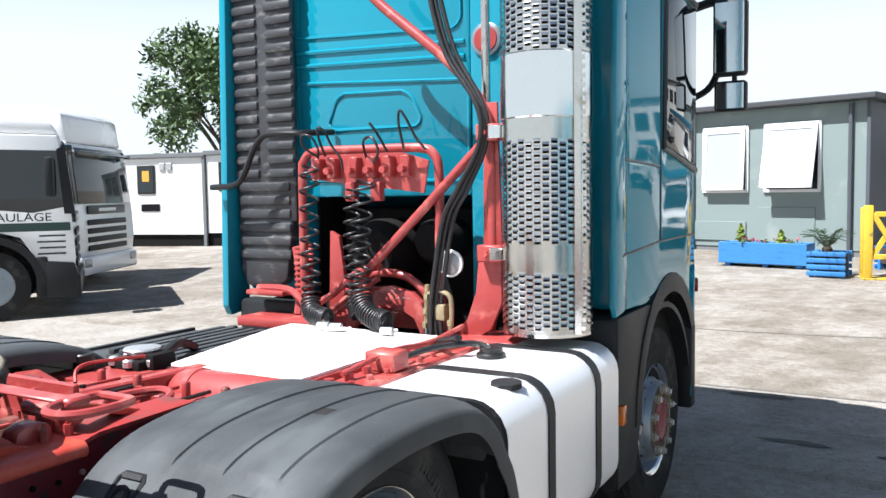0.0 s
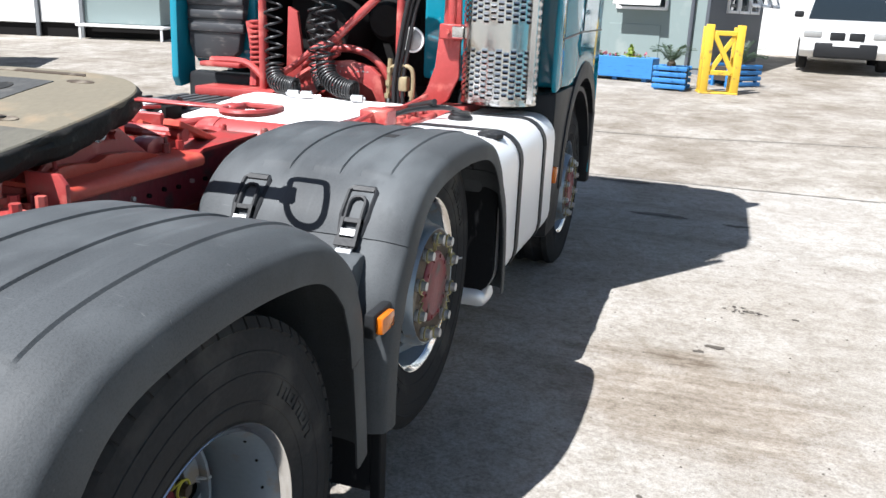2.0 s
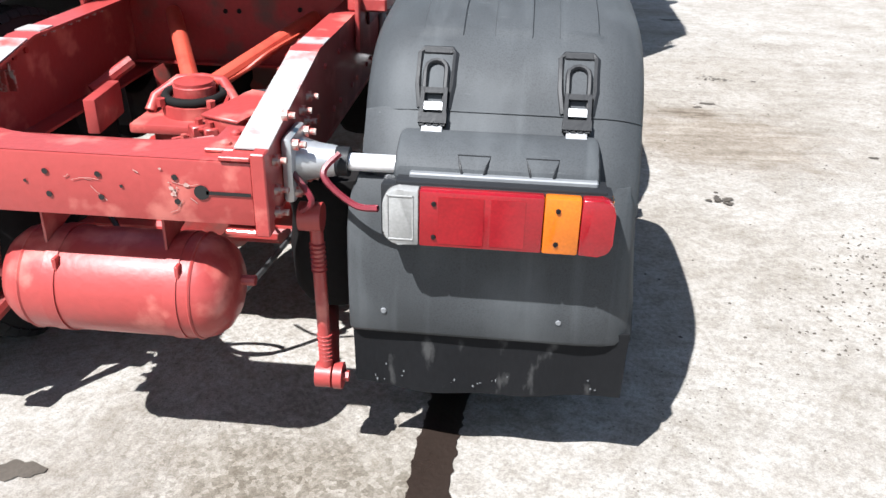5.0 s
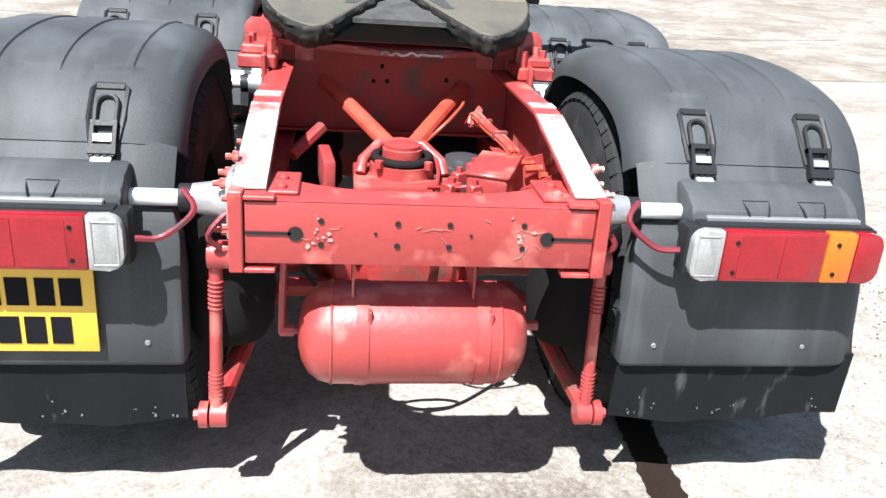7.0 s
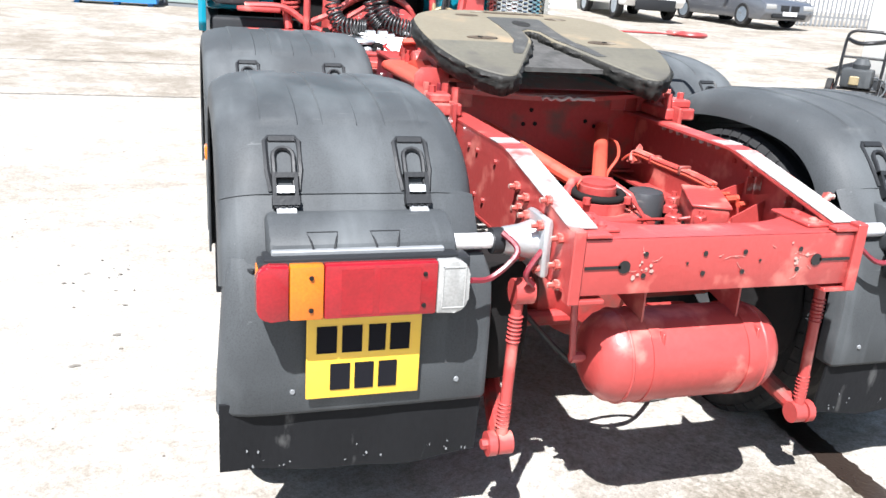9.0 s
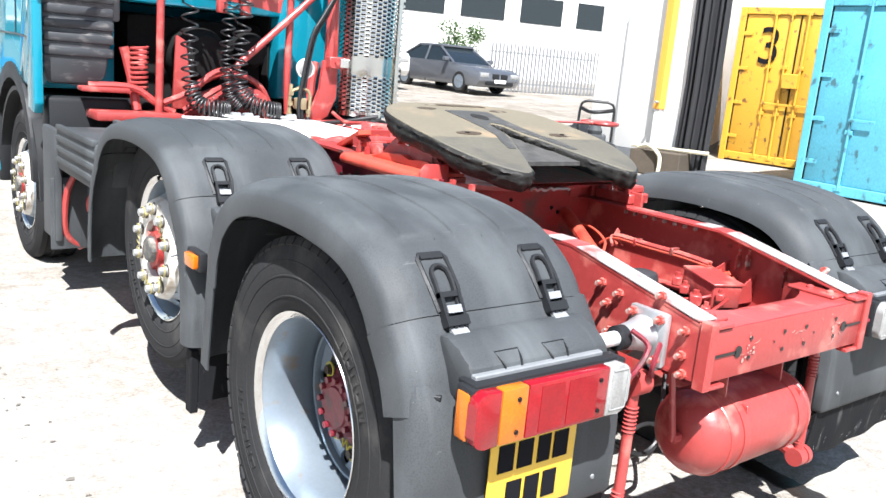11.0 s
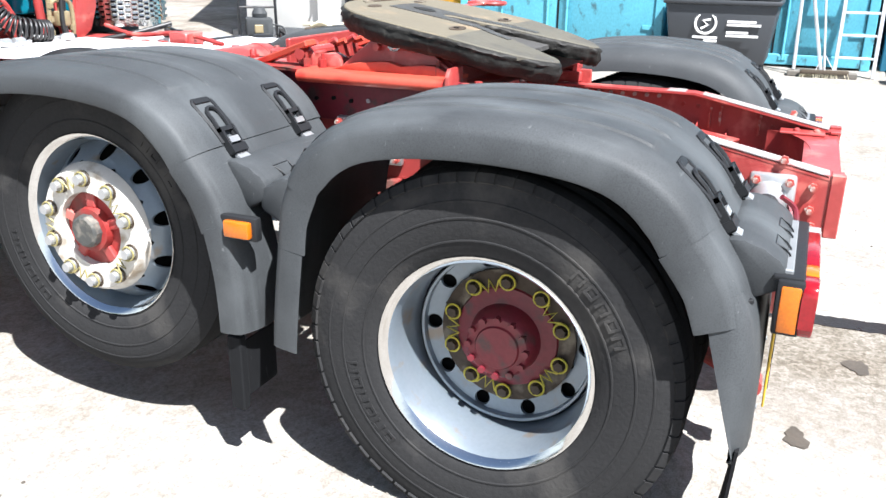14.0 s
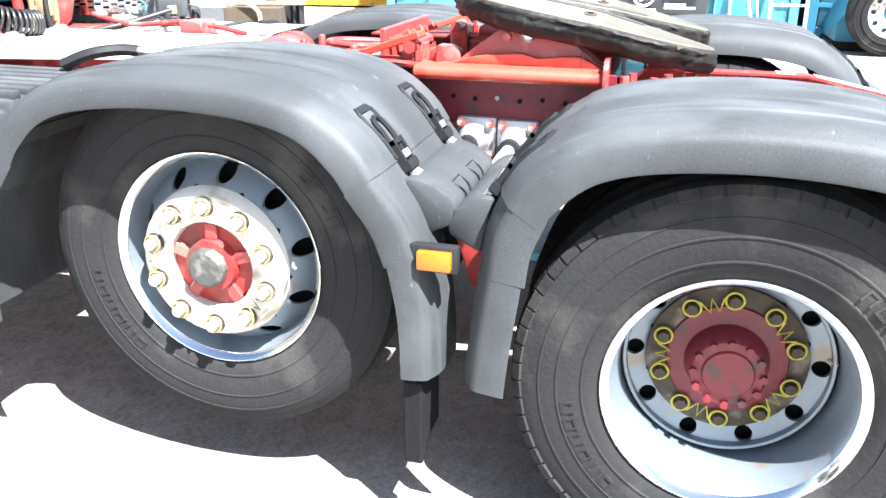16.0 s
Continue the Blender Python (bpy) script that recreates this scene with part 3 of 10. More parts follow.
# the drive axle's guard stands steeper at its front end
LEG_STEEP = [(0.553, 0.976), (0.592, 0.875), (0.606, 0.775), (0.622, 0.65), (0.634, 0.54), (0.640, 0.465)]
ROUND_EDGE = [(0.590, 0.10), (0.596, 0.065), (0.612, 0.036), (0.642, 0.014), (0.68, 0.003)]
SQUARE_EDGE = [(0.562, 0.06), (0.565, 0.025), (0.574, 0.010), (0.592, 0.002), (0.64, 0.0)]
CROWN = [(0.719, 0.0), (0.722, -0.0055), (0.815, -0.0055), (0.818, 0.0), (0.892, 0.0), (0.895, -0.0055), (0.982, -0.0055), (0.985, 0.0),
         (1.048, 0.0), (1.051, -0.0055), (1.14, -0.0055), (1.143, 0.0)]


def lip(fall, low):
    """The outer shoulder down to its crease, and the flat lip below it."""
    return [(1.165, 0.001), (1.192, 0.2 * fall), (1.216, 0.5 * fall), (1.234, 0.84 * fall), (1.243, fall), (1.248, fall + 0.012), (1.253, low - 0.006), (1.251, low)]


def arch_frame(line, i):
    a, b = line[max(i - 1, 0)], line[min(i + 1, len(line) - 1)]
    d = Vector((0, b[0] - a[0], b[1] - a[1])).normalized()
    n = Vector((0, -d.z, d.y))
    return d, n


def sweep(line, section, flat):
    """Points of a section carried along a line in the plane of y and z."""
    grid = []
    pts = [(p.y, p.z) for p in smooth_line([(0, y, z) for y, z in line], 5)]
    for i, (y, z) in enumerate(pts):
        d, n = arch_frame(pts, i)
        if n.z < 0:
            n = -n
        row = []
        for x, drop in section:
            if drop < 0 and (flat or abs(y) > 0.44):
                drop = 0.0
            if drop > 0.07 and x > 1.2:
                drop += 0.016 * min(1.0, (y / 0.5) ** 4)
            if drop < 0 and abs(y) > 0.40:
                drop *= max(0.0, 0.41 - abs(y)) / 0.01
            p = Vector((x, y, z)) - n * drop
            row.append(p)
        grid.append(row)
    return grid


def buckle(parent, place_at):
    """A strap latch: raised frame, wire loop, toothed catch and pale tab. place_at maps (x, along, out) to a point."""
    def place(x, s, o):
        return place_at(x * 0.92, s * 0.80 - 0.019, o)

    bm = bmesh.new()
    ring = [(-0.036, 0.03), (-0.045, 0.10), (-0.046, 0.205), (-0.036, 0.222), (0.036, 0.222), (0.046, 0.205), (0.045, 0.10), (0.036, 0.03)]
    tube(bm, [place(x, s, 0.006) for x, s in ring], 0.008, 6)
    tube(bm, [place(x, s, 0.001) for x, s in [(-0.036, 0.215), (0.036, 0.215)]], 0.014, 6)
    part("latch_frame", bm, PLASTIC_DARK, parent)
    bm = bmesh.new()
    arc = [(-0.026, 0.0), (-0.027, 0.12)] + [(0.027 * math.cos(a), 0.145 + 0.030 * math.sin(a)) for a in [math.pi - k * math.pi / 6 for k in range(7)]] + [(0.027, 0.12), (0.026, 0.0)]
    tube(bm, [place(x, s, 0.014) for x, s in arc], 0.0065, 6)
    part("strap_loop", bm, PLASTIC_DARK, parent)
    bm = bmesh.new()

    def block(x0, x1, s0, s1, o0, o1, target):
        v = [place(x, s, o) for x in (x0, x1) for s in (s0, s1) for o in (o0, o1)]
        add_mesh(target, v, [(0, 1, 3, 2), (4, 6, 7, 5), (0, 4, 5, 1), (2, 3, 7, 6), (0, 2, 6, 4), (1, 5, 7, 3)])
    block(-0.034, -0.024, -0.005, 0.085, 0.0, 0.026, bm)
    block(0.024, 0.034, -0.005, 0.085, 0.0, 0.026, bm)
    block(-0.034, 0.034, 0.07, 0.085, 0.0, 0.024, bm)
    block(-0.036, 0.036, -0.022, 0.008, 0.0, 0.03, bm)
    for i in range(4):
        block(-0.032 + 0.0175 * i, -0.020 + 0.0175 * i, -0.028, -0.022, 0.004, 0.026, bm)
    part("catch", bm, PLASTIC_DARK, parent, "", 0)
    bm = bmesh.new()
    block(-0.023, 0.023, 0.018, 0.042, 0.014, 0.028, bm)
    part("pin", bm, ZINC, parent, "pale metal pin", 0)
    bm = bmesh.new()
    v = [place(x, s, o + lift_) for x in (-0.026, 0.026) for s, lift_ in ((-0.082, 0.034), (-0.024, 0.010)) for o in (0.0, 0.010)]
    add_mesh(bm, v, [(0, 1, 3, 2), (4, 6, 7, 5), (0, 4, 5, 1), (2, 3, 7, 6), (0, 2, 6, 4), (1, 5, 7, 3)])
    part("tab", bm, ZINC, parent, "pale metal tab", 0)


def mudguard(side, yc, dz, rear_panel, name="mudguard"):
    fall, low = (0.034, 0.104) if rear_panel else (0.026, 0.080)
    g = new(name)
    g.parent = truck
    tagged(g, "scuffed dark grey plastic mudguard with ribs and strap latches")

    def put(bm_):
        for v in bm_.verts:
            v.co = Vector((side * v.co.x, yc + v.co.y, v.co.z + dz))

    bm = bmesh.new()
    shell(bm, sweep(ARCH, (ROUND_EDGE if rear_panel else SQUARE_EDGE) + CROWN + lip(fall, low), False), 0.007)
    put(bm)
    part("cover", bm, PLASTIC, g, "", 40)
    for end in (-1, 1):
        bm = bmesh.new()
        leg = LEG_STEEP if rear_panel and end > 0 else LEG
        edge_ = lip(fall, low)
        upper = [(y, z) for y, z in leg[:3]]
        grid = sweep(upper, ([(0.60, 0.03), (0.64, 0.008)] if rear_panel else [(0.566, 0.03), (0.59, 0.004)]) + [(0.7, 0.0), (0.9, 0.0)] + edge_, True)
        shell(bm, grid, 0.007)
        legsec = ([(1.045, 0.02), (1.06, 0.0), (1.12, 0.0)] if end < 0 else [(0.60, 0.0), (0.8, 0.0), (1.12, 0.0)]) + lip(fall, low * 0.92)
        if end > 0 or not rear_panel:
            shell(bm, sweep(leg[2:], legsec, True), 0.007)
        for v in bm.verts:
            v.co.y *= end
        put(bm)
        part("lower_section", bm, PLASTIC, g, "", 40)
        bm = bmesh.new()
        back_ = 0.045 if rear_panel and end > 0 else 0.02
        outline = [(0.585, 0.940), (0.625, 0.942), (0.68 - back_ * 0.5, 0.928), (0.728 - back_, 0.904), (0.747 - back_, 0.880), (0.747 - back_, 0.835), (0.66 - back_, 0.79)]
        prism(bm, outline, 0.69, 1.15, "x", None, 0.016)
        for v in bm.verts:
            v.co.y *= end
        put(bm)
        part("shelf", bm, PLASTIC, g, "", 40)
        for x0 in (0.832, 0.985):
            bm = bmesh.new()
            tube(bm, [(x0 + 0.014, 0.7475 - back_, 0.876), (x0 + 0.011, 0.7455 - back_, 0.888), (x0 + 0.007, 0.735 - back_, 0.9005), (x0, 0.711 - back_, 0.9135), (x0 + 0.074, 0.711 - back_, 0.9135), (x0 + 0.067, 0.735 - back_, 0.9005), (x0 + 0.063, 0.7455 - back_, 0.888), (x0 + 0.060, 0.7475 - back_, 0.876)], 0.0026, 5)
            for v in bm.verts:
                v.co.y *= end
            put(bm)
            part("moulded_mark", bm, PLASTIC_DARK, g)
        bm = bmesh.new()
        lathe(bm, [(1.135, 0.034), (1.146, 0.034), (1.148, 0.028), (1.148, 0.0)], 20, (0, 0.675 - (0.035 if back_ > 0.03 else 0.0), 0.875), "x")
        for v in bm.verts:
            v.co.y *= end
        put(bm)
        part("blanking_disc", bm, PLASTIC_DARK, g)
        for xb in ((0.762, 1.096) if rear_panel else (0.735, 1.085)):
            pts = [(p.y, p.z) for p in smooth_line([(0, y, z) for y, z in ARCH[7:] + LEG[1:2]], 8)]
            lens = [0.0]
            for i in range(1, len(pts)):
                lens.append(lens[-1] + math.dist(pts[i], pts[i - 1]))
            seam = min(range(len(pts)), key=lambda i: abs(pts[i][1] - 0.972))

            def place(x, s, o, xb=xb):
                want = lens[seam] - s
                i = max(1, min(range(len(lens)), key=lambda q: abs(lens[q] - want)))
                d, n = arch_frame(pts, i)
                if n.z < 0:
                    n = -n
                over = want - lens[i]
                q = Vector((0, pts[i][0], pts[i][1])) + d * over + n * o
                return Vector((side * (xb + x), yc + end * q.y, q.z + dz))
            buckle(g, place)
    for ys in (-0.36, 0.05):
        bm = bmesh.new()
        z = 1.138 if ys < -0.2 else 1.180
        lathe(bm, [(0, 0.011), (0.006, 0.011), (0.008, 0.007), (0.008, 0)], 10, (side * 0.93, yc + ys, z + dz), "z")
        part("screw", bm, ZINC, g)
    if rear_panel:
        bm = bmesh.new()
        plan = [(0.570, -0.630), (0.570, -0.684), (0.575, -0.695), (0.587, -0.700), (0.8, -0.702), (1.0, -0.702), (1.140, -0.702), (1.186, -0.698), (1.220, -0.688), (1.245, -0.671), (1.258, -0.652),
                (1.262, -0.628), (1.262, -0.575), (1.235, -0.575), (1.21, -0.615)]
        levels = ((0.428, 0.018), (0.433, 0.008), (0.445, 0.0), (0.54, 0.0), (0.60, 0.0), (0.65, 0.0), (0.71, 0.0), (0.765, 0.003), (0.80, 0.011), (0.835, 0.024))
        n = len(plan)
        vs = []
        for z, inset in levels:
            fwd = 0.55 * max(0.0, (z - 0.56)) ** 2 / 0.08 * 0.06
            for x, y in plan:
                rear = (-0.575 - y) / 0.127
                if x > 1.2:
                    y = min(y, -0.575 - max(0.095 * min(1.0, max(0.0, (0.76 - z) / 0.32)), 0.05 * max(0.0, (z - 0.77) / 0.065)))
                vs.append((min(max(x, 0.570 + inset), 1.264 - inset) + (-0.010 + 0.023 * min(1.0, max(0.0, (0.74 - z) / 0.25)) if x > 1.15 else 0.0), y + max(0, rear) * (inset + fwd), z))
        last = (len(levels) - 1) * n
        add_mesh(bm, vs, [tuple(range(n)), tuple(range(last, last + n))] + [(r * n + i, r * n + (i + 1) % n, (r + 1) * n + (i + 1) % n, (r + 1) * n + i) for r in range(len(levels) - 1) for i in range(n)])
        put(bm)
        part("rear_panel", bm, PLASTIC, g, "", 40)
        bm = bmesh.new()
        t_ = bmesh.new()
        cols_f = 25
        grid_f = [[(0.578 + 0.690 * i / (cols_f - 1), -0.682 + 0.006 * math.sin(i * 0.7) * (1 - r / 4) + 0.018 * (1 - r / 4), 0.245 + 0.012 * abs(i / 12 - 1) ** 3 - 0.010 * math.sin(i * 0.21) + 0.050 * r) for r in range(5)] for i in range(cols_f)]
        shell(t_, grid_f, 0.008)
        join(bm, t_)
        put(bm)
        part("mudflap", bm, FLAP, g, "black rubber mudflap with scuffs")
        rf = random.Random(5 if side > 0 else 9)
        bm = bmesh.new()
        for k in range(34):
            x, z = rf.uniform(0.60, 1.235), 0.262 + abs(rf.gauss(0, 0.03))
            w_, h_ = rf.uniform(0.0015, 0.004), rf.uniform(0.0015, 0.006)
            add_mesh(bm, [(x + w_ * math.cos(q) * rf.uniform(0.5, 1.2), -0.6835 + 0.018 * max(0.0, 0.445 - z) / 0.2, z + h_ * math.sin(q) * rf.uniform(0.5, 1.2)) for q in [2 * math.pi * u / 7 for u in range(7)]], [tuple(range(7))])
        put(bm)
        tagged(part("scuff", bm, FENCE, g, "", 0), kind="stuff")
        bm = bmesh.new()
        for x, z in ((0.66, 0.50), (1.09, 0.50)):
            lathe(bm, [(-0.700, 0.008), (-0.705, 0.006), (-0.705, 0)], 8, (x, 0, z), "y")
        put(bm)
        part_each("rivet", bm, FENCE, g)
        # moulded finger pocket in the outer corner
        corner = Matrix.Translation((1.206, -0.639, 0)) @ Matrix.Rotation(radians(-45), 4, "Z")
        bm = bmesh.new()
        prism(bm, [(-0.03, 0.802), (0.003, 0.798), (0.018, 0.752), (0.014, 0.738), (-0.03, 0.72)], -0.036, 0.036, "y", corner, 0.004)
        put(bm)
        part("pocket_lip", bm, PLASTIC, g, "", 40)
        bm = bmesh.new()
        rbox(bm, -0.03, 0.003, -0.036, 0.036, 0.8035, 0.815, 0.002, 1, corner)
        put(bm)
        part("pocket", bm, PLASTIC_DARK, g)
    return g


# rear mudguards over the drive axle, and the pair over the lifted axle
for side in (1, -1):
    mudguard(side, 0.005, 0.0, True)
for side in (1, -1):
    mudguard(side, 1.41, 0.032 if side < 0 else 0.014, False)


# ---- wheels ----
def tyre_mesh(r, half, lugs, name="tyre"):
    bm = bmesh.new()
    prof = [(-half * 0.76, 0.292), (-half * 0.86, 0.305), (-half * 0.93, 0.335), (-half * 0.99, 0.385), (-half, 0.43), (-half * 0.96, 0.47), (-half * 0.90, r - 0.022), (-half * 0.84, r - 0.006)]
    for x in (-0.62, -0.55, -0.22, -0.15, 0.15, 0.22, 0.55, 0.62):
        prof.append((half * x, r - (0.0 if abs(x) in (0.62, 0.15) else 0.012)))
    prof += [(-u, q) for u, q in reversed(prof[:8])]
    lathe(bm, prof, 72, (0, 0, 0), "x", True)
    for ring in (0.345, 0.405, 0.448):
        u = half * (0.95 if ring < 0.36 else 1.0 if ring < 0.43 else 0.985)
        lathe(bm, [(u - 0.002, ring - 0.004), (u + 0.0012, ring - 0.002), (u + 0.0012, ring + 0.002), (u - 0.002, ring + 0.004)], 72, (0, 0, 0), "x", True)
    if lugs:
        for sgn in (-1, 1):
            for i in range(lugs):
                a = 2 * math.pi * i / lugs
                w = 2 * math.pi / lugs * 0.42
                v = []
                for da in (-w, w):
                    for u, q in ((0.62, r - 0.012), (0.62, r + 0.001), (0.86, r - 0.005), (0.955, r - 0.026), (0.88, r - 0.035)):
                        v.append((sgn * u * half, q * math.cos(a + da), q * math.sin(a + da)))
                add_mesh(bm, v, [(0, 1, 2, 3, 4), (9, 8, 7, 6, 5), (0, 5, 6, 1), (1, 6, 7, 2), (2, 7, 8, 3), (3, 8, 9, 4)])
    # raised marks in the place of the maker's lettering
    for start, count in ((0.35, 5), (3.3, 6)):
        for i in range(count):
            a0 = start + i * 0.12
            for d0, d1, q0, q1 in ((0.0, 0.018, 0.366, 0.398), (0.07, 0.088, 0.366, 0.398), (0.018, 0.07, 0.391, 0.398), (0.018, 0.07, 0.366, 0.373))[:3 + i % 2]:
                v = []
                for da in (d0, d1):
                    for q in (q0, q1):
                        for u in (half * 0.97, half * 0.9925 + 0.0015):
                            v.append((u, q * math.cos(a0 + da), q * math.sin(a0 + da)))
                add_mesh(bm, v, [(0, 1, 3, 2), (4, 6, 7, 5), (0, 4, 5, 1), (2, 3, 7, 6), (0, 2, 6, 4), (1, 5, 7, 3)])
    return bm


def holed_ring(bm, r1, r2, u1, u2, holes, hole_r, turn=0.0, steps=20):
    """A dished ring with round hand holes, its face from (u1, r1) to (u2, r2)."""
    rm, ht = (r1 + r2) / 2, math.pi / holes
    for s in range(holes):
        t0 = turn + 2 * math.pi * s / holes
        inner, outer = [], []
        for i in range(steps):
            f = 2 * math.pi * i / steps
            cr, ct = math.cos(f), math.sin(f)
            inner.append((rm + hole_r * cr, t0 + hole_r / rm * ct))
            m_ = max(abs(cr), abs(ct))
            outer.append((rm + (r2 - r1) / 2 * cr / m_, t0 + ht * ct / m_))
        def to3(p, back=0.0):
            q, a = p
            u = u1 + (u2 - u1) * (q - r1) / (r2 - r1)
            return (u - back, q * math.cos(a), q * math.sin(a))
        v = [to3(p) for p in inner] + [to3(p) for p in outer] + [to3(p, 0.012) for p in inner]
        n = steps
        add_mesh(bm, v, [(i, (i + 1) % n, n + (i + 1) % n, n + i) for i in range(n)] + [(i, 2 * n + i, 2 * n + (i + 1) % n, (i + 1) % n) for i in range(n)])


def wheel(y, z, x_face, kind, side):
    """A wheel whose tyre's outer face lies at x_face. kind: 'dished' twin drive wheel or 'domed' single wheel."""
    w = new("wheel")
    w.parent = truck
    half = 0.145
    w.matrix_basis = pose(side * (x_face - half), y, z, 0, 0, 0 if side > 0 else 180) @ Matrix.Diagonal((1, 1.03, 1.03, 1))
    tagged(w, "dished drive wheel with red hub and yellow nut tags" if kind == "dished" else "domed white wheel with nut caps and dark tyre")
    bm = tyre_mesh(0.522 if kind == "dished" else 0.502, half, 64 if kind == "dished" else 0)
    for v in bm.verts:
        v.co.z = max(v.co.z, (-z + 0.003) / 1.03)
    part("tyre", bm, RUBBER, w, "worn black rubber tyre", 40)
    bm = bmesh.new()
    f = half * 0.80
    if kind == "dished":
        lathe(bm, [(f - 0.004, 0.280), (f + 0.012, 0.296), (f + 0.014, 0.301), (f + 0.008, 0.305), (f - 0.02, 0.300)], 64, (0, 0, 0), "x", True)
        part("rim_flange", bm, POLISHED, w, "bright worn rim edge", 50)
        bm = bmesh.new()
        lathe(bm, [(f, 0.290), (f - 0.03, 0.272), (f - 0.10, 0.264), (f - 0.195, 0.262), (f - 0.205, 0.272), (f - 0.03, 0.285)], 64, (0, 0, 0), "x", True)
        part("rim", bm, STEEL_RIM, w, "silver painted steel rim", 50)
        if side > 0:
            bm = bmesh.new()
            for i in range(20):
                a = 2 * math.pi * (i + 0.3) / 20
                tube(bm, [(f - 0.045, q * math.cos(a), q * math.sin(a)) for q in (0.274, 0.2665)], 0.0036, 6)
            part_each("rim_rivet", bm, SOOT, w)
        bm = bmesh.new()
        lathe(bm, [(f - 0.204, 0.263), (f - 0.186, 0.261), (f - 0.176, 0.255), (f - 0.178, 0.248), (f - 0.190, 0.245), (f - 0.204, 0.247)], 64, (0, 0, 0), "x", True)
        part("bead_ring", bm, STEEL_RIM, w, "rolled step inside the rim", 50)
        bm = bmesh.new()
        holed_ring(bm, 0.196, 0.256, f - 0.212, f - 0.197, 10, 0.0225)
        bmesh.ops.remove_doubles(bm, verts=bm.verts[:], dist=0.0003)
        part("disc", bm, STEEL_RIM, w, "silver wheel disc with round hand holes", 40)
        bm = bmesh.new()
        lathe(bm, [(f - 0.198, 0.198), (f - 0.196, 0.190), (f - 0.197, 0.135), (f - 0.24, 0.135), (f - 0.24, 0.20)], 48, (0, 0, 0), "x", True)
        part("disc_centre", bm, HUB_RUST, w, "greasy brown wheel centre", 40)
        bm = bmesh.new()
        lathe(bm, [(f - 0.20, 0.152), (f - 0.190, 0.147), (f - 0.182, 0.104), (f - 0.118, 0.092), (f - 0.112, 0.085), (f - 0.112, 0.064), (f - 0.106, 0.060), (f - 0.106, 0.0)], 40, (0, 0, 0), "x")
        part("hub", bm, HUB_RED, w, "dark red painted hub with bolts", 40)
        bm = bmesh.new()
        for i in range(12):
            a = 2 * math.pi * i / 12
            tube(bm, [(f - 0.13, 0.083 * math.cos(a), 0.083 * math.sin(a)), (f - 0.099, 0.083 * math.cos(a), 0.083 * math.sin(a))], 0.0105, 6)
        part_each("hub_bolt", bm, HUB_RED, w)
        un, tagm = f - 0.197, YELLOW_TAG
        back = f - 0.25
    else:
        lathe(bm, [(f - 0.004, 0.282), (f + 0.012, 0.296), (f + 0.014, 0.301), (f + 0.008, 0.305), (f - 0.02, 0.300)], 64, (0, 0, 0), "x", True)
        part("rim_flange", bm, POLISHED, w, "bright rim edge", 50)
        bm = bmesh.new()
        lathe(bm, [(f, 0.290), (f - 0.025, 0.276), (f - 0.07, 0.272), (f - 0.085, 0.262), (f - 0.09, 0.275), (f - 0.02, 0.290)], 64, (0, 0, 0), "x", True)
        holed_ring(bm, 0.208, 0.272, f + 0.014, f - 0.085, 10, 0.024, 0.2)
        bmesh.ops.remove_doubles(bm, verts=bm.verts[:], dist=0.0003)
        part("rim", bm, STEEL_RIM, w, "silver painted steel rim with oval holes", 40)
        bm = bmesh.new()
        if side < 0:
            lathe(bm, [(f + 0.010, 0.213), (f + 0.035, 0.204), (f + 0.045, 0.194), (f + 0.045, 0.122), (f + 0.01, 0.118), (f, 0.205)], 48, (0, 0, 0), "x", True)
            part("disc", bm, WHITE_RIM, w, "white painted wheel disc", 40)
            bm = bmesh.new()
            lathe(bm, [(f + 0.0, 0.122), (f + 0.02, 0.119), (f + 0.024, 0.075), (f + 0.05, 0.070), (f + 0.052, 0.05), (f + 0.052, 0.0)], 36, (0, 0, 0), "x")
            part("hub", bm, RED_DIRTY, w, "faded red hub", 40)
            bm = bmesh.new()
            for i in range(5):
                a = 2 * math.pi * i / 5 + 0.3
                rbox(bm, f + 0.015, f + 0.036, 0.07, 0.118, -0.018, 0.018, 0.004, 1, Matrix.Rotation(a, 4, "X"))
            part_each("hub_rib", bm, RED, w)
            bm = bmesh.new()
            lathe(bm, [(f + 0.045, 0.056), (f + 0.072, 0.052), (f + 0.078, 0.044), (f + 0.078, 0.0)], 10, (0, 0, 0), "x")
            part("hub_cap", bm, HUB_CAP, w, "worn dark grey hub cap", 30)
        else:
            lathe(bm, [(f + 0.010, 0.213), (f + 0.035, 0.206), (f + 0.046, 0.198), (f + 0.044, 0.193), (f, 0.200)], 48, (0, 0, 0), "x", True)
            part("disc", bm, STEEL_RIM, w, "silver painted wheel disc", 40)
            bm = bmesh.new()
            lathe(bm, [(f + 0.044, 0.195), (f + 0.045, 0.190), (f + 0.045, 0.122), (f + 0.01, 0.118), (f, 0.192)], 48, (0, 0, 0), "x", True)
            part("disc_centre", bm, HUB_RUST, w, "greasy dark brown wheel centre", 40)
            bm = bmesh.new()
            lathe(bm, [(f + 0.02, 0.124), (f + 0.048, 0.121), (f + 0.056, 0.112), (f + 0.058, 0.095), (f + 0.053, 0.088), (f + 0.053, 0.0)], 40, (0, 0, 0), "x")
            part("hub", bm, HUB_RED, w, "flat dark red hub face", 40)
            bm = bmesh.new()
            for i in range(10):
                a = 2 * math.pi * i / 10
                bolt(bm, (f + 0.055, 0.104 * math.cos(a), 0.104 * math.sin(a)), (1, 0, 0), 0.008, 0.006)
            part_each("hub_bolt", bm, HUB_RED, w)
        un, tagm = f + 0.045, BRASS_TAG
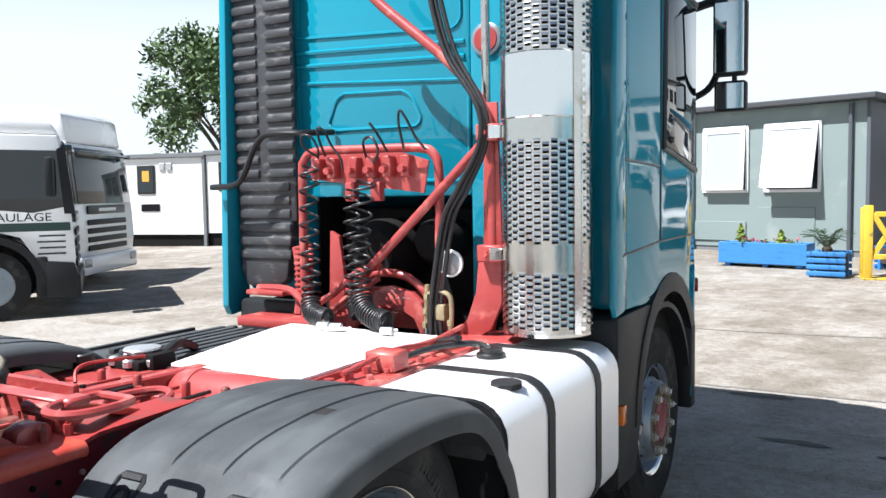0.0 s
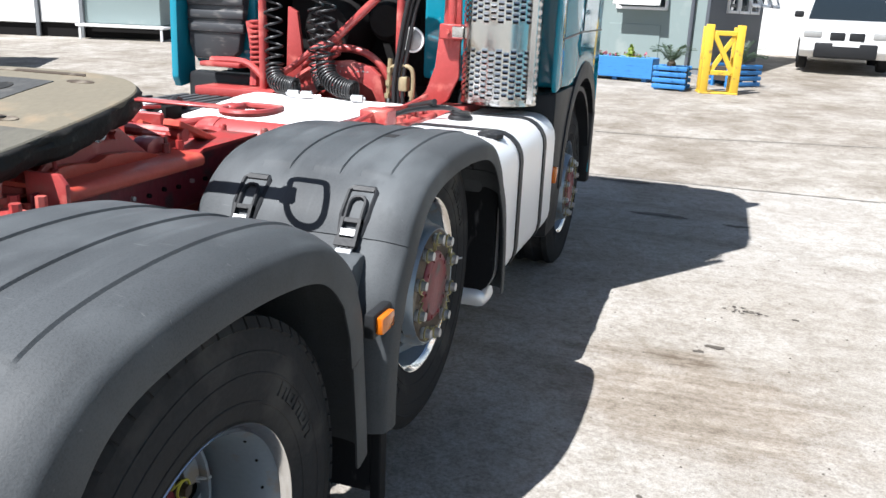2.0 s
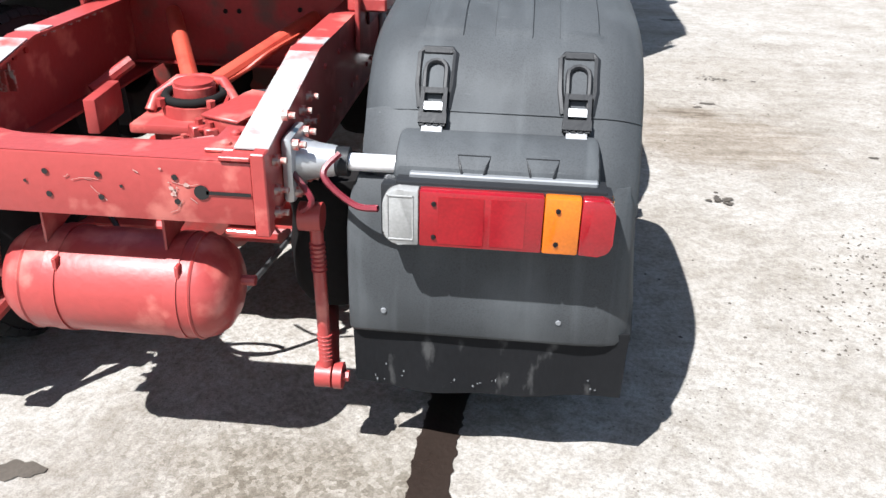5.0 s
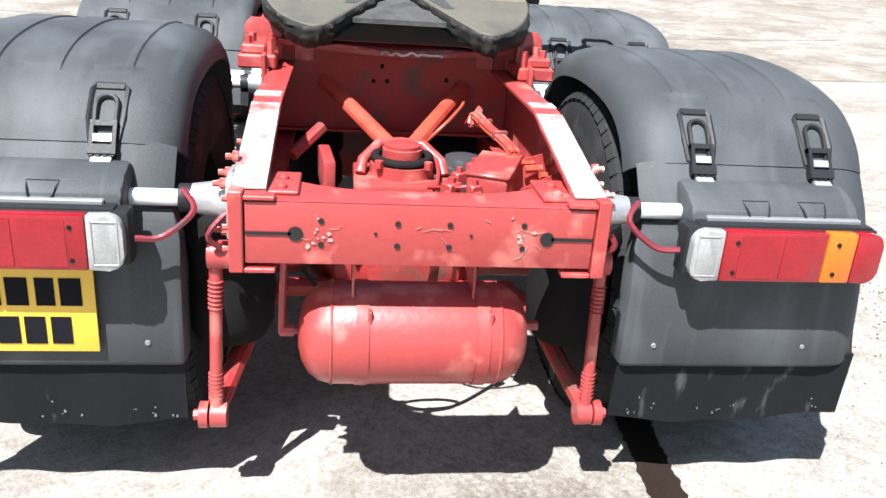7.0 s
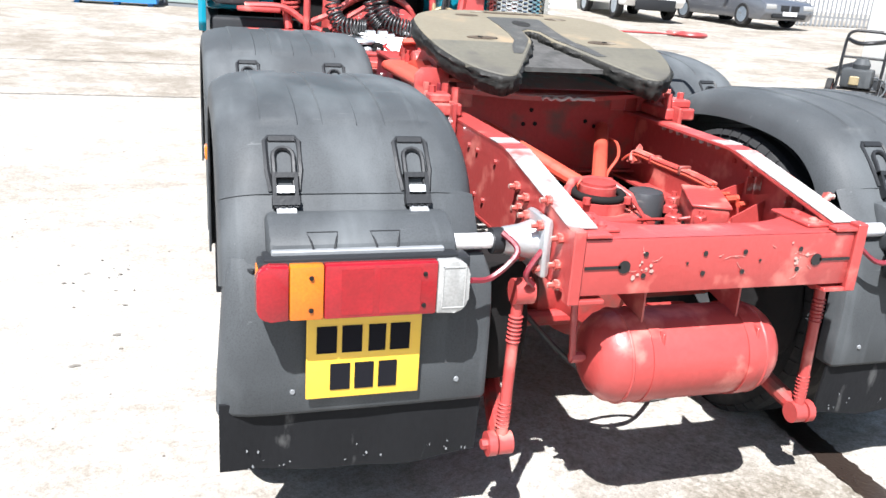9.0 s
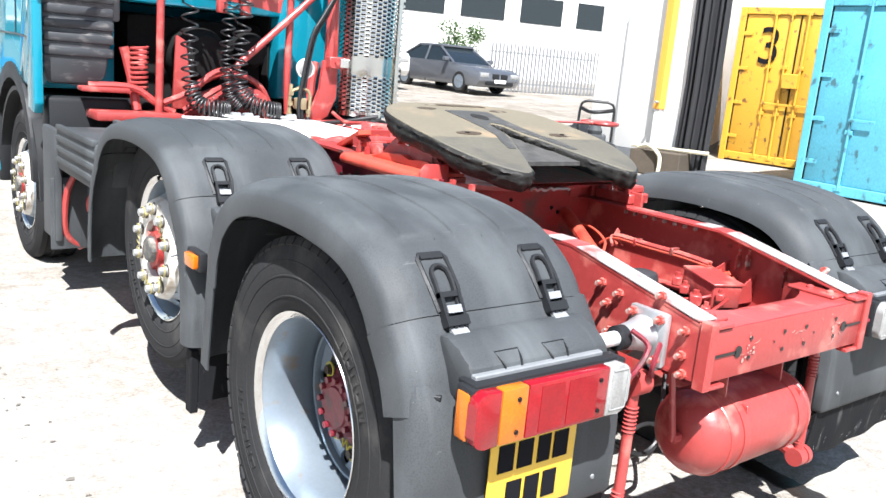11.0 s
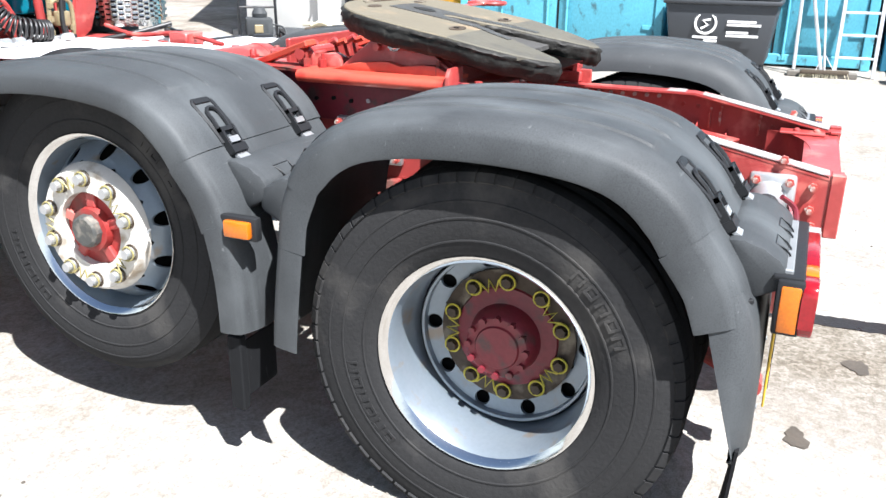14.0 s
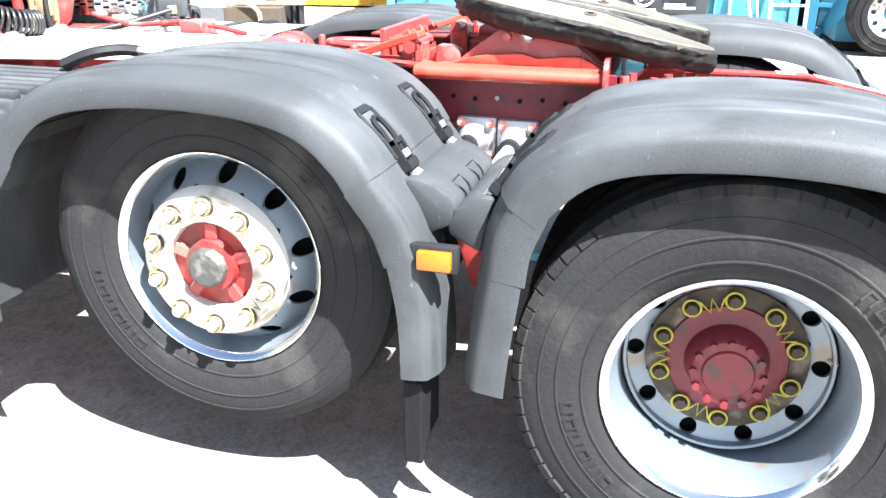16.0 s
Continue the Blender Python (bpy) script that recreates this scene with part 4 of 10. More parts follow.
        back = f - 0.10
    bm = bmesh.new()
    lathe(bm, [(back, 0.27), (back - 0.01, 0.27), (back - 0.01, 0.0)], 32, (0, 0, 0), "x")
    lathe(bm, [(back - 0.02, 0.2), (back - 0.2, 0.2), (back - 0.2, 0.0)], 24, (0, 0, 0), "x")
    part("brake_drum", bm, SOOT, w)
    # wheel nuts, with paired plastic pointers
    tall = 0.034 if kind == "domed" else 0.03
    nut0 = None
    for i in range(10):
        a = 2 * math.pi * (i + 0.5) / 10
        if nut0 is None:
            bm = bmesh.new()
            lathe(bm, [(0, 0.020), (0.008, 0.020), (0.009, 0.0165), (tall, 0.015), (tall, 0.0)], 6 if kind == "dished" else 12, (0, 0, 0), "x")
            if kind == "domed" and side < 0:
                ring_ = bmesh.new()
                for q in range(10):
                    u = 2 * math.pi * (q + 0.5) / 10
                    lathe(ring_, [(un + 0.0005, 0.0), (un + 0.0005, 0.027), (un + 0.004, 0.026), (un + 0.004, 0.0)], 14, (0, 0.1675 * math.cos(u), 0.1675 * math.sin(u)), "x")
                part_each("nut_washer", ring_, HUB_RUST, w)
            nut0 = part("wheel_nut", bm, HUB_RUST if kind == "dished" else ZINC, w, "", 40)
            ob = nut0
        else:
            ob = twin(nut0, w)
        ob.matrix_basis = pose(un, 0.1675 * math.cos(a), 0.1675 * math.sin(a), math.degrees(a))
    tag0 = None
    for i in range(5):
        a = 2 * math.pi * (2 * i + 1) / 10
        if tag0 is None:
            bm = bmesh.new()
            h = un + 0.016
            for sgn in (-1, 1):
                c = sgn * math.pi / 10
                ring = [(h, 0.1675 * math.cos(c) + 0.022 * math.cos(b), 0.1675 * math.sin(c) + 0.022 * math.sin(b)) for b in [2 * math.pi * k / 14 for k in range(14)]]
                tube(bm, ring, 0.0032, 6, True)
            zig = [(0.172, -0.030), (0.140, -0.011), (0.176, 0.0), (0.140, 0.011), (0.172, 0.030)]
            tube(bm, [(h, p, q) for p, q in zig], 0.0030, 6)
            tag0 = part("nut_tag", bm, tagm, w, "plastic wheel nut pointer", 40)
            ob = tag0
        else:
            ob = twin(tag0, w)
        ob.matrix_basis = pose(0, 0, 0, math.degrees(a))
    bm = bmesh.new()
    tube(bm, [(un - 0.01, 0.235, 0.03), (un + 0.012, 0.245, 0.03), (un + 0.022, 0.256, 0.03)], 0.004, 6)
    part("valve", bm, ZINC, w)
    return w


for side in (1, -1):
    wheel(-0.008, 0.503, 1.205, "dished", side)
    wheel(1.37, 0.685, 1.150, "domed", side)
    wheel(4.12, 0.50, 1.150, "domed", side)
# inner twin tyres
for side in (1, -1):
    bm = tyre_mesh(0.545, 0.145, 60)
    for v in bm.verts:
        if v.co.z < -0.50:
            v.co.z = -0.50
    t = part("inner_tyre", bm, RUBBER, truck, "inner twin tyre", 40)
    t.matrix_basis = pose(side * 0.725, 0, 0.505, 0, 0, 0 if side > 0 else 180)

# ---- chassis rails ----
for side in (1, -1):
    bm = bmesh.new()
    web = [(-0.82, 0.935), (-0.30, 1.045), (5.4, 1.045), (5.4, 0.775), (-0.82, 0.775)]
    prism(bm, web, side * 0.422, side * 0.430, "x")
    prism(bm, [(-0.82, 0.775), (5.4, 0.775), (5.4, 0.783), (-0.82, 0.783)], side * 0.355, side * 0.432, "x")
    prism(bm, [(-0.82, 0.927), (-0.30, 1.037), (5.4, 1.037), (5.4, 1.0455), (-0.30, 1.0455), (-0.82, 0.9355)], side * 0.355, side * 0.4315, "x")
    for i in range(34):
        y = -0.25 + i * 0.085
        for z in (0.985, 0.84):
            if (i * 7 + int(z * 100)) % 3:
                bolt(bm, (side * 0.430, y, z), (side, 0, 0), 0.009, 0.007)
    part("chassis_rail", bm, RED, truck, "red chassis rail with bolt heads")
    bm = bmesh.new()
    prism(bm, [(-0.80, 0.9435), (-0.33, 1.0405), (-0.33, 1.0435), (-0.80, 0.9465)], side * 0.357, side * 0.4335, "x")
    prism(bm, [(-0.26, 1.0460), (-0.19, 1.0460), (-0.19, 1.0490), (-0.26, 1.0490)], side * 0.36, side * 0.4335, "x")
    part_each("worn_rail_top", bm, RED_WORN, truck, "paint worn to bare metal on the rail top")
for side in (1, -1):
    for k in range(8):
        bm = bmesh.new()
        bolt(bm, (side * 0.4215, 0.198 - 0.05 * k, 1.016), (-side, 0, 0), 0.0085, 0.010)
        part("rail_bolt", bm, RED_WORN, truck)
    for y, z in ((-0.25, 0.99), (-0.31, 0.985), (-0.60, 0.925), (-0.63, 0.905), (-0.66, 0.915)):
        bm = bmesh.new()
        bolt(bm, (side * 0.4215, y, z), (-side, 0, 0), 0.0095, 0.006)
        part("rail_bolt", bm, RED_DIRTY, truck)
    for y, z in ((-0.36, 0.955), (-0.40, 0.965), (-0.55, 0.94)):
        bm = bmesh.new()
        rbox(bm, side * 0.395, side * 0.4215, y - 0.004, y + 0.004, z - 0.05, z + 0.008, 0.002, 1)
        tube(bm, [(side * 0.408, y, z + 0.006), (side * 0.404, y - 0.004, z + 0.03)], 0.005, 6)
        part("clip_bracket", bm, BOLT_PAINT, truck, "small chipped cable clip")
for side in (1, -1):
    for k in range(14):
        bm = bmesh.new()
        bolt(bm, (side * 0.4305, 0.42 + 0.075 * k, 1.0 - 0.008 * (k % 2)), (side, 0, 0), 0.008, 0.010)
        part("rail_bolt", bm, RED_WORN if k % 3 == 0 else SOOT, truck)
# rear cross beam
bm = bmesh.new()
prism(bm, [(-0.836, 0.779), (-0.72, 0.779), (-0.72, 0.787), (-0.830, 0.787), (-0.830, 0.917), (-0.72, 0.917), (-0.72, 0.925), (-0.836, 0.925)], -0.402, 0.402, "x", None, 0.002)
part("rear_beam", bm, RED, truck, "scratched red rear cross beam with keyhole slots")
bm = bmesh.new()
for s in (-1, 1):
    rbox(bm, s * 0.405, s * 0.437, -0.845, -0.805, 0.757, 0.950, 0.003, 1)
    rbox(bm, s * 0.335, s * 0.404, -0.843, -0.807, 0.757, 0.768, 0.002, 1)
    rbox(bm, s * 0.335, s * 0.404, -0.843, -0.807, 0.930, 0.940, 0.002, 1)
part_each("beam_bracket", bm, RED, truck)
bm = bmesh.new()
for s in (-1, 1):
    lathe(bm, [(-0.8385, 0.017), (-0.8395, 0.017), (-0.8395, 0)], 18, (s * 0.29, 0, 0.853), "y")
    rbox(bm, s * 0.30, s * 0.40, -0.8395, -0.8385, 0.849, 0.857)
    for z in (0.885, 0.828):
        lathe(bm, [(-0.8385, 0.007), (-0.8395, 0.007), (-0.8395, 0)], 10, (s * 0.233, 0, z), "y")
    lathe(bm, [(-0.8385, 0.007), (-0.8395, 0.007), (-0.8395, 0)], 10, (s * 0.06, 0, 0.882), "y")
    lathe(bm, [(-0.8385, 0.007), (-0.8395, 0.007), (-0.8395, 0)], 10, (s * 0.06, 0, 0.828), "y")
    lathe(bm, [(-0.8385, 0.004), (-0.8395, 0.004), (-0.8395, 0)], 8, (s * 0.11, 0, 0.857), "y")
part_each("beam_slot", bm, BLACK, truck, "dark keyhole slots and bolt holes")
bm = bmesh.new()
rs = random.Random(12)
for i in range(13):
    x, z, a = rs.uniform(-0.36, 0.36), rs.uniform(0.79, 0.915), rs.uniform(-1.2, 1.2)
    L = rs.choice((0.003, 0.005, 0.008, 0.012, 0.022))
    p = [Vector((x, -0.8388, z))]
    for k in range(3):
        a += rs.uniform(-0.7, 0.7)
        p.append(p[-1] + Vector((math.cos(a) * L, 0, math.sin(a) * L * 0.6)))
    p = [Vector((max(-0.39, min(0.39, q.x)), q.y, max(0.785, min(0.918, q.z)))) for q in p]
    tube(bm, p, rs.choice((0.0004, 0.0005, 0.0008)), 4)
for s in (-1, 1):
    for k in range(9):
        x, z, r0 = s * 0.233 + rs.gauss(0, 0.014), 0.857 + rs.gauss(0, 0.017), rs.uniform(0.002, 0.007)
        add_mesh(bm, [(x + r0 * rs.uniform(0.5, 1.3) * math.cos(a), -0.8392, z + r0 * rs.uniform(0.5, 1.3) * math.sin(a)) for a in [2 * math.pi * q / 7 for q in range(7)]], [tuple(range(7))])
part_each("scratch", bm, SCRATCH, truck, "scratches down to bare metal")
# gusset plate with a curved front edge behind the beam
bm = bmesh.new()
curve = [(0.35 * math.cos(a), -0.585 - 0.16 * math.sin(a)) for a in [math.pi * k / 16 for k in range(17)]]
v = [(x, y, 0.9265) for x, y in curve] + [(x, -0.832, 0.9265) for x, y in curve]
k = len(curve)
v += [(x, y, z - 0.012) for x, y, z in v]
add_mesh(bm, v, [(i, i + 1, k + i + 1, k + i) for i in range(k - 1)] + [(2 * k + i, 3 * k + i, 3 * k + i + 1, 2 * k + i + 1) for i in range(k - 1)] + [(i, 2 * k + i, 2 * k + i + 1, i + 1) for i in range(k - 1)])
tube(bm, [(x, y, 0.82) for x, y in curve], 0.006, 6)
wall = [(x, y, 0.9265) for x, y in curve] + [(x, y, 0.80) for x, y in curve]
add_mesh(bm, wall, [(i, i + 1, k + i + 1, k + i) for i in range(k - 1)])
for s in (-1, 1):
    rbox(bm, s * 0.285, s * 0.37, -0.79, -0.63, 0.927, 0.937, 0.003, 1)
    for y in (-0.76, -0.69):
        lathe(bm, [(0.937, 0.014), (0.943, 0.013), (0.948, 0.006), (0.948, 0)], 12, (s * 0.325, y, 0), "z")
part("gusset_plate", bm, RED, truck, "red curved gusset plate")
# cross members further forward
for y, z0, z1 in ((0.42, 0.80, 1.108), (1.05, 0.80, 1.03), (2.0, 0.80, 1.03), (3.4, 0.8, 1.0)):
    bm = bmesh.new()
    prism(bm, [(y - 0.04, z1 - 0.008), (y - 0.04, z1), (y + 0.04, z1), (y + 0.04, z1 - 0.008), (y + 0.005, z1 - 0.008), (y + 0.005, z0 + 0.008), (y + 0.04, z0 + 0.008), (y + 0.04, z0), (y - 0.04, z0), (y - 0.04, z0 + 0.008), (y - 0.005, z0 + 0.008), (y - 0.005, z1 - 0.008)], -0.42, 0.42, "x")
    part("cross_member", bm, RED_DIRTY, truck)
# drive axle, V stay and suspension
bm = bmesh.new()
tube(bm, [(-0.56, 0, 0.488), (-0.28, 0, 0.488), (-0.2, 0, 0.50), (0.2, 0, 0.50), (0.28, 0, 0.488), (0.56, 0, 0.488)], 0.075, 14, False, True, [0.075, 0.08, 0.17, 0.17, 0.08, 0.075])
lathe(bm, [(-0.21, 0.0), (-0.20, 0.10), (-0.12, 0.18), (0.05, 0.2), (0.3, 0.12), (0.42, 0.06), (0.42, 0)], 20, (0, 0, 0.5), "y")
rbox(bm, -0.13, 0.13, -0.17, -0.02, 0.62, 0.80, 0.03, 2)
part("drive_axle", bm, RED_DIRTY, truck, "dirty red drive axle casing")
bm = bmesh.new()
tube(bm, [(0.03, -0.06, 0.86), (0.21, 0.30, 0.96), (0.25, 0.38, 0.98)], 0.027, 12)
tube(bm, [(-0.03, -0.06, 0.86), (-0.21, 0.30, 0.96), (-0.25, 0.38, 0.98)], 0.027, 12)
part_each("v_stay", bm, ORANGE_RED, truck, "sun-faded orange-red V stay rod")
bm = bmesh.new()
lathe(bm, [(0.79, 0.10), (0.83, 0.10), (0.84, 0.062), (0.875, 0.062), (0.878, 0.058), (0.888, 0.058), (0.89, 0.05), (0.895, 0.0)], 24, (0, -0.115, 0), "z")
for sx in (-1, 1):
    for sy in (-1, 1):
        bolt(bm, (sx * 0.075, -0.115 + sy * 0.075, 0.83), (0, 0, 1), 0.014, 0.022)
part("v_stay_mount", bm, RED, truck, "red ball joint housing with bolts", 40)
bm = bmesh.new()
ring = [(0.085 * math.cos(a), -0.115 + 0.085 * math.sin(a), 0.848 + 0.006 * math.sin(a)) for a in [2 * math.pi * k / 20 for k in range(20)]]
tube(bm, ring, 0.014, 8, True)
part("boot_ring", bm, SOOT, truck, "black rubber boot ring", 60)
bm = bmesh.new()
tube(bm, [(-0.130, -0.15, 0.80), (-0.122, -0.12, 0.835), (-0.07, -0.055, 0.872), (0.0, -0.045, 0.876), (0.07, -0.055, 0.872), (0.122, -0.12, 0.835), (0.130, -0.15, 0.80)], 0.017, 8)
part("joint_yoke", bm, RED, truck, "red yoke over the ball joint", 50)
bm = bmesh.new()
rbox(bm, -0.15, 0.15, -0.26, 0.0, 0.765, 0.795, 0.008, 2)
part("v_stay_base", bm, RED, truck)
# valve block, brackets and pipes on the inside of the frame
def valve_piece(bm_, name="brake_valve", material=None, label=""):
    part(name, bm_, material or RED, truck, label, 40)


bm = bmesh.new()
rbox(bm, -0.058, 0.058, -0.10, 0.10, 0.0, 0.085, 0.008, 2, pose(0.245, -0.37, 0.815, 4, 0, -22))
valve_piece(bm, "brake_valve", RED, "red overpainted valve box")
bm = bmesh.new()
rbox(bm, -0.062, 0.062, -0.104, 0.104, 0.082, 0.092, 0.003, 1, pose(0.245, -0.37, 0.815, 4, 0, -22))
valve_piece(bm, "valve_lid", RED, "red valve lid")
bm = bmesh.new()
prism(bm, [(0.28, 0.80), (0.42, 0.80), (0.42, 0.935), (0.29, 0.89)], -0.320, -0.314, "y")
rbox(bm, 0.30, 0.42, -0.40, -0.294, 0.797, 0.803, 0.001, 1)
prism(bm, [(0.31, 0.803), (0.42, 0.803), (0.42, 0.905), (0.31, 0.85)], -0.435, -0.429, "y")
valve_piece(bm, "valve_bracket", RED, "red folded sheet bracket")
for x, y, z, r in ((0.365, -0.35, 0.885, 0.012), (0.41, -0.36, 0.87, 0.010), (0.345, -0.325, 0.895, 0.009)):
    bm = bmesh.new()
    tube(bm, [(x - 0.03, y, z), (x + 0.012, y + 0.01, z)], r, 8)
    bolt(bm, (x + 0.012, y + 0.01, z), (1, 0, 0), r * 1.2, 0.012)
    valve_piece(bm, "pipe_fitting", ORANGE_RED)
bm = bmesh.new()
lathe(bm, [(0.70, 0.0), (0.702, 0.055), (0.72, 0.066), (0.83, 0.066), (0.85, 0.058), (0.858, 0.03), (0.858, 0)], 20, (0.195, -0.10, 0), "z")
valve_piece(bm, "brake_chamber", INTAKE, "dull dark grey canister")
for k in range(6):
    bm = bmesh.new()
    a = 0.011 * (k % 3)
    b_ = 0.012 * (k // 3)
    tube(bm, smooth_line([(0.235 + a, 0.16 - 0.02 * k, 0.90 + b_), (0.245 + a, 0.10, 0.935 + b_), (0.262 + a, -0.05, 0.93 + b_), (0.285 + a, -0.20, 0.925 + b_), (0.30 + a, -0.31, 0.915 + b_)], 5), 0.0055, 6)
    valve_piece(bm, "brake_pipe", RED if k % 2 else ORANGE_RED)
for y, x in ((0.0, 0.268), (-0.16, 0.288)):
    bm = bmesh.new()
    rbox(bm, x - 0.018, x + 0.028, y - 0.008, y + 0.008, 0.921, 0.952, 0.003, 1)
    valve_piece(bm, "pipe_clip", RED_DIRTY)
bm = bmesh.new()
prism(bm, [(0.235, 0.90), (0.275, 0.90), (0.28, 0.96), (0.265, 0.975), (0.25, 0.95)], 0.10, 0.108, "y", None, 0.002)
valve_piece(bm, "pipe_bracket", RED)
for k, line in enumerate(([(0.065, -0.04, 0.865), (0.11, 0.03, 0.885), (0.17, 0.08, 0.93), (0.225, 0.20, 0.955), (0.24, 0.30, 0.955)],
                          [(0.07, -0.03, 0.855), (0.10, -0.10, 0.85), (0.105, -0.20, 0.825), (0.08, -0.31, 0.80), (0.02, -0.36, 0.79)],
                          [(0.20, -0.44, 0.86), (0.13, -0.42, 0.845), (0.085, -0.34, 0.82), (0.07, -0.28, 0.80)],
                          [(0.19, -0.48, 0.85), (0.10, -0.50, 0.835), (0.02, -0.48, 0.80), (-0.06, -0.42, 0.79)])):
    bm = bmesh.new()
    tube(bm, smooth_line(line, 6), 0.006, 6)
    valve_piece(bm, "brake_pipe", ORANGE_RED if k == 0 else RED_DIRTY)
for x, y, z, w_ in ((0.12, -0.40, 0.815, 0.026), (0.15, -0.33, 0.835, 0.020), (0.175, -0.46, 0.84, 0.018), (0.10, -0.46, 0.80, 0.020), (0.205, -0.255, 0.84, 0.022)):
    bm = bmesh.new()
    rbox(bm, -w_, w_, -w_ * 0.8, w_ * 0.8, 0, w_ * 1.5, 0.004, 1, pose(x, y, z, 0, 0, 30 * w_ / 0.02))
    bolt(bm, (x, y, z + w_ * 1.5), (0, 0, 1), w_ * 0.45, 0.015)
    valve_piece(bm, "valve_union", RED)
bm = bmesh.new()
rbox(bm, -0.27, -0.235, -0.30, -0.10, 0.78, 0.88, 0.005, 2, Matrix.Rotation(0.1, 4, "Z"))
valve_piece(bm, "side_plate", RED, "red upright plate")
bm = bmesh.new()
tube(bm, [(-0.34, -0.08, 0.83), (-0.25, 0.02, 0.90)], 0.02, 8)
valve_piece(bm, "stay", RED_DIRTY)
for x, y, z in ((-0.075, 0.411, 0.985), (-0.026, 0.411, 0.987), (-0.046, 0.411, 1.04), (0.19, 0.411, 1.0), (0.23, 0.411, 0.98)):
    bm = bmesh.new()
    bolt(bm, (x, y + 0.002, z), (0, -1, 0), 0.009, 0.004)
    valve_piece(bm, "web_hole", SOOT)
bm = bmesh.new()
for s in (-1, 1):
    lathe(bm, [(0.40, 0.0), (0.402, 0.10), (0.44, 0.12), (0.55, 0.128), (0.64, 0.118), (0.73, 0.132), (0.77, 0.12), (0.775, 0.0)], 22, (s * 0.49, -0.43, 0), "z")
part_each("air_spring", bm, SOOT, truck, "black rubber air spring bellows", 50)
bm = bmesh.new()
for s in (-1, 1):
    tube(bm, smooth_line([(s * 0.505, -0.655, 0.285), (s * 0.46, -0.45, 0.35), (s * 0.42, -0.28, 0.40), (s * 0.36, -0.16, 0.42)], 5), 0.028, 10)
tube(bm, [(-0.38, -0.16, 0.42), (0.38, -0.16, 0.42)], 0.030, 10)
part("stabiliser_bar", bm, RED_DIRTY, truck, "dirty red stabiliser bar under the frame")
for s in (-1, 1):
    bm = bmesh.new()
    tube(bm, [(s * 0.492, -0.665, 0.725), (s * 0.503, -0.672, 0.28)], 0.0165, 12)
    for i in range(7):
        for z in (0.66, 0.40):
            zz = z - i * 0.012
            lathe(bm, [(zz - 0.003, 0.0155), (zz, 0.0205), (zz + 0.003, 0.0155)], 12, (s * (0.492 + (0.725 - zz) * 0.027), -0.668, 0), "z", True)
    lathe(bm, [(s * 0.455, 0.0), (s * 0.455, 0.036), (s * 0.51, 0.036), (s * 0.51, 0.0)], 16, (0, -0.665, 0.73), "x")
    lathe(bm, [(s * 0.475, 0.0), (s * 0.475, 0.034), (s * 0.517, 0.034), (s * 0.517, 0.0)], 16, (0, -0.672, 0.275), "x")
    lathe(bm, [(s * 0.523, 0.0), (s * 0.523, 0.036), (s * 0.546, 0.036), (s * 0.546, 0.0)], 16, (0, -0.672, 0.275), "x")
    bolt(bm, (s * 0.546, -0.672, 0.275), (s, 0, 0), 0.015, 0.016)
    part("link_rod", bm, RED, truck, "red upright link rod with ribbed sleeves", 40)
for side in (1, -1):
    bm = bmesh.new()
    prism(bm, [(0.60, 0.775), (0.90, 0.775), (0.86, 0.60), (0.80, 0.40), (0.70, 0.38), (0.66, 0.58)], side * 0.40, side * 0.47, "x", None, 0.012)
    part("spring_hanger", bm, RED_DIRTY, truck, "dark red cast spring hanger", 40)
    bm = bmesh.new()
    lathe(bm, [(0.40, 0.0), (0.40, 0.10), (0.44, 0.125), (0.52, 0.13), (0.57, 0.115), (0.60, 0.13), (0.68, 0.13), (0.74, 0.11), (0.775, 0.08)], 20, (side * 0.30, 0.98, 0), "z")
    part("air_spring", bm, SOOT, truck, "black rubber air spring", 50)
# dark block added for the deep shade seen through under the frame
bm = bmesh.new()
rbox(bm, -0.42, 0.42, 0.94, 1.12, 0.46, 0.80, 0.03, 2)
part("suspension_beam", bm, RED_DIRTY, truck, "dark red block added as the shade under the frame")
# air tank under the beam
bm = bmesh.new()
prof = [(-0.29, 0.0), (-0.288, 0.04), (-0.28, 0.075), (-0.262, 0.105), (-0.235, 0.125), (-0.20, 0.133), (0.21, 0.133), (0.245, 0.125), (0.272, 0.105), (0.29, 0.075), (0.298, 0.04), (0.30, 0.0)]
lathe(bm, prof, 36, (0, -0.69, 0.533), "x")
for x in (-0.205, 0.215):
    lathe(bm, [(x - 0.004, 0.133), (x, 0.136), (x + 0.004, 0.133)], 36, (0, -0.69, 0.533), "x")
part("air_tank", bm, RED, truck, "red painted cylindrical air tank", 40)
bm = bmesh.new()
for x in (-0.13, 0.17):
    lathe(bm, [(x - 0.016, 0.1335), (x - 0.016, 0.1365), (x + 0.016, 0.1365), (x + 0.016, 0.1335)], 36, (0, -0.69, 0.533), "x", True)
    prism(bm, [(-0.60, 0.79), (-0.74, 0.79), (-0.745, 0.62), (-0.70, 0.66), (-0.60, 0.68)], x - 0.028, x - 0.022, "x")
    rbox(bm, x + 0.012, x + 0.022, -0.80, -0.775, 0.58, 0.64, 0.002, 1)
part_each("tank_bracket", bm, RED, truck, "red tank straps and brackets", 40)
bm = bmesh.new()
tube(bm, smooth_line([(-0.29, -0.70, 0.54), (-0.325, -0.70, 0.54), (-0.33, -0.70, 0.56), (-0.325, -0.66, 0.75)], 4), 0.010, 8)
tube(bm, [(-0.30, -0.70, 0.54), (-0.335, -0.70, 0.54)], 0.016, 8)
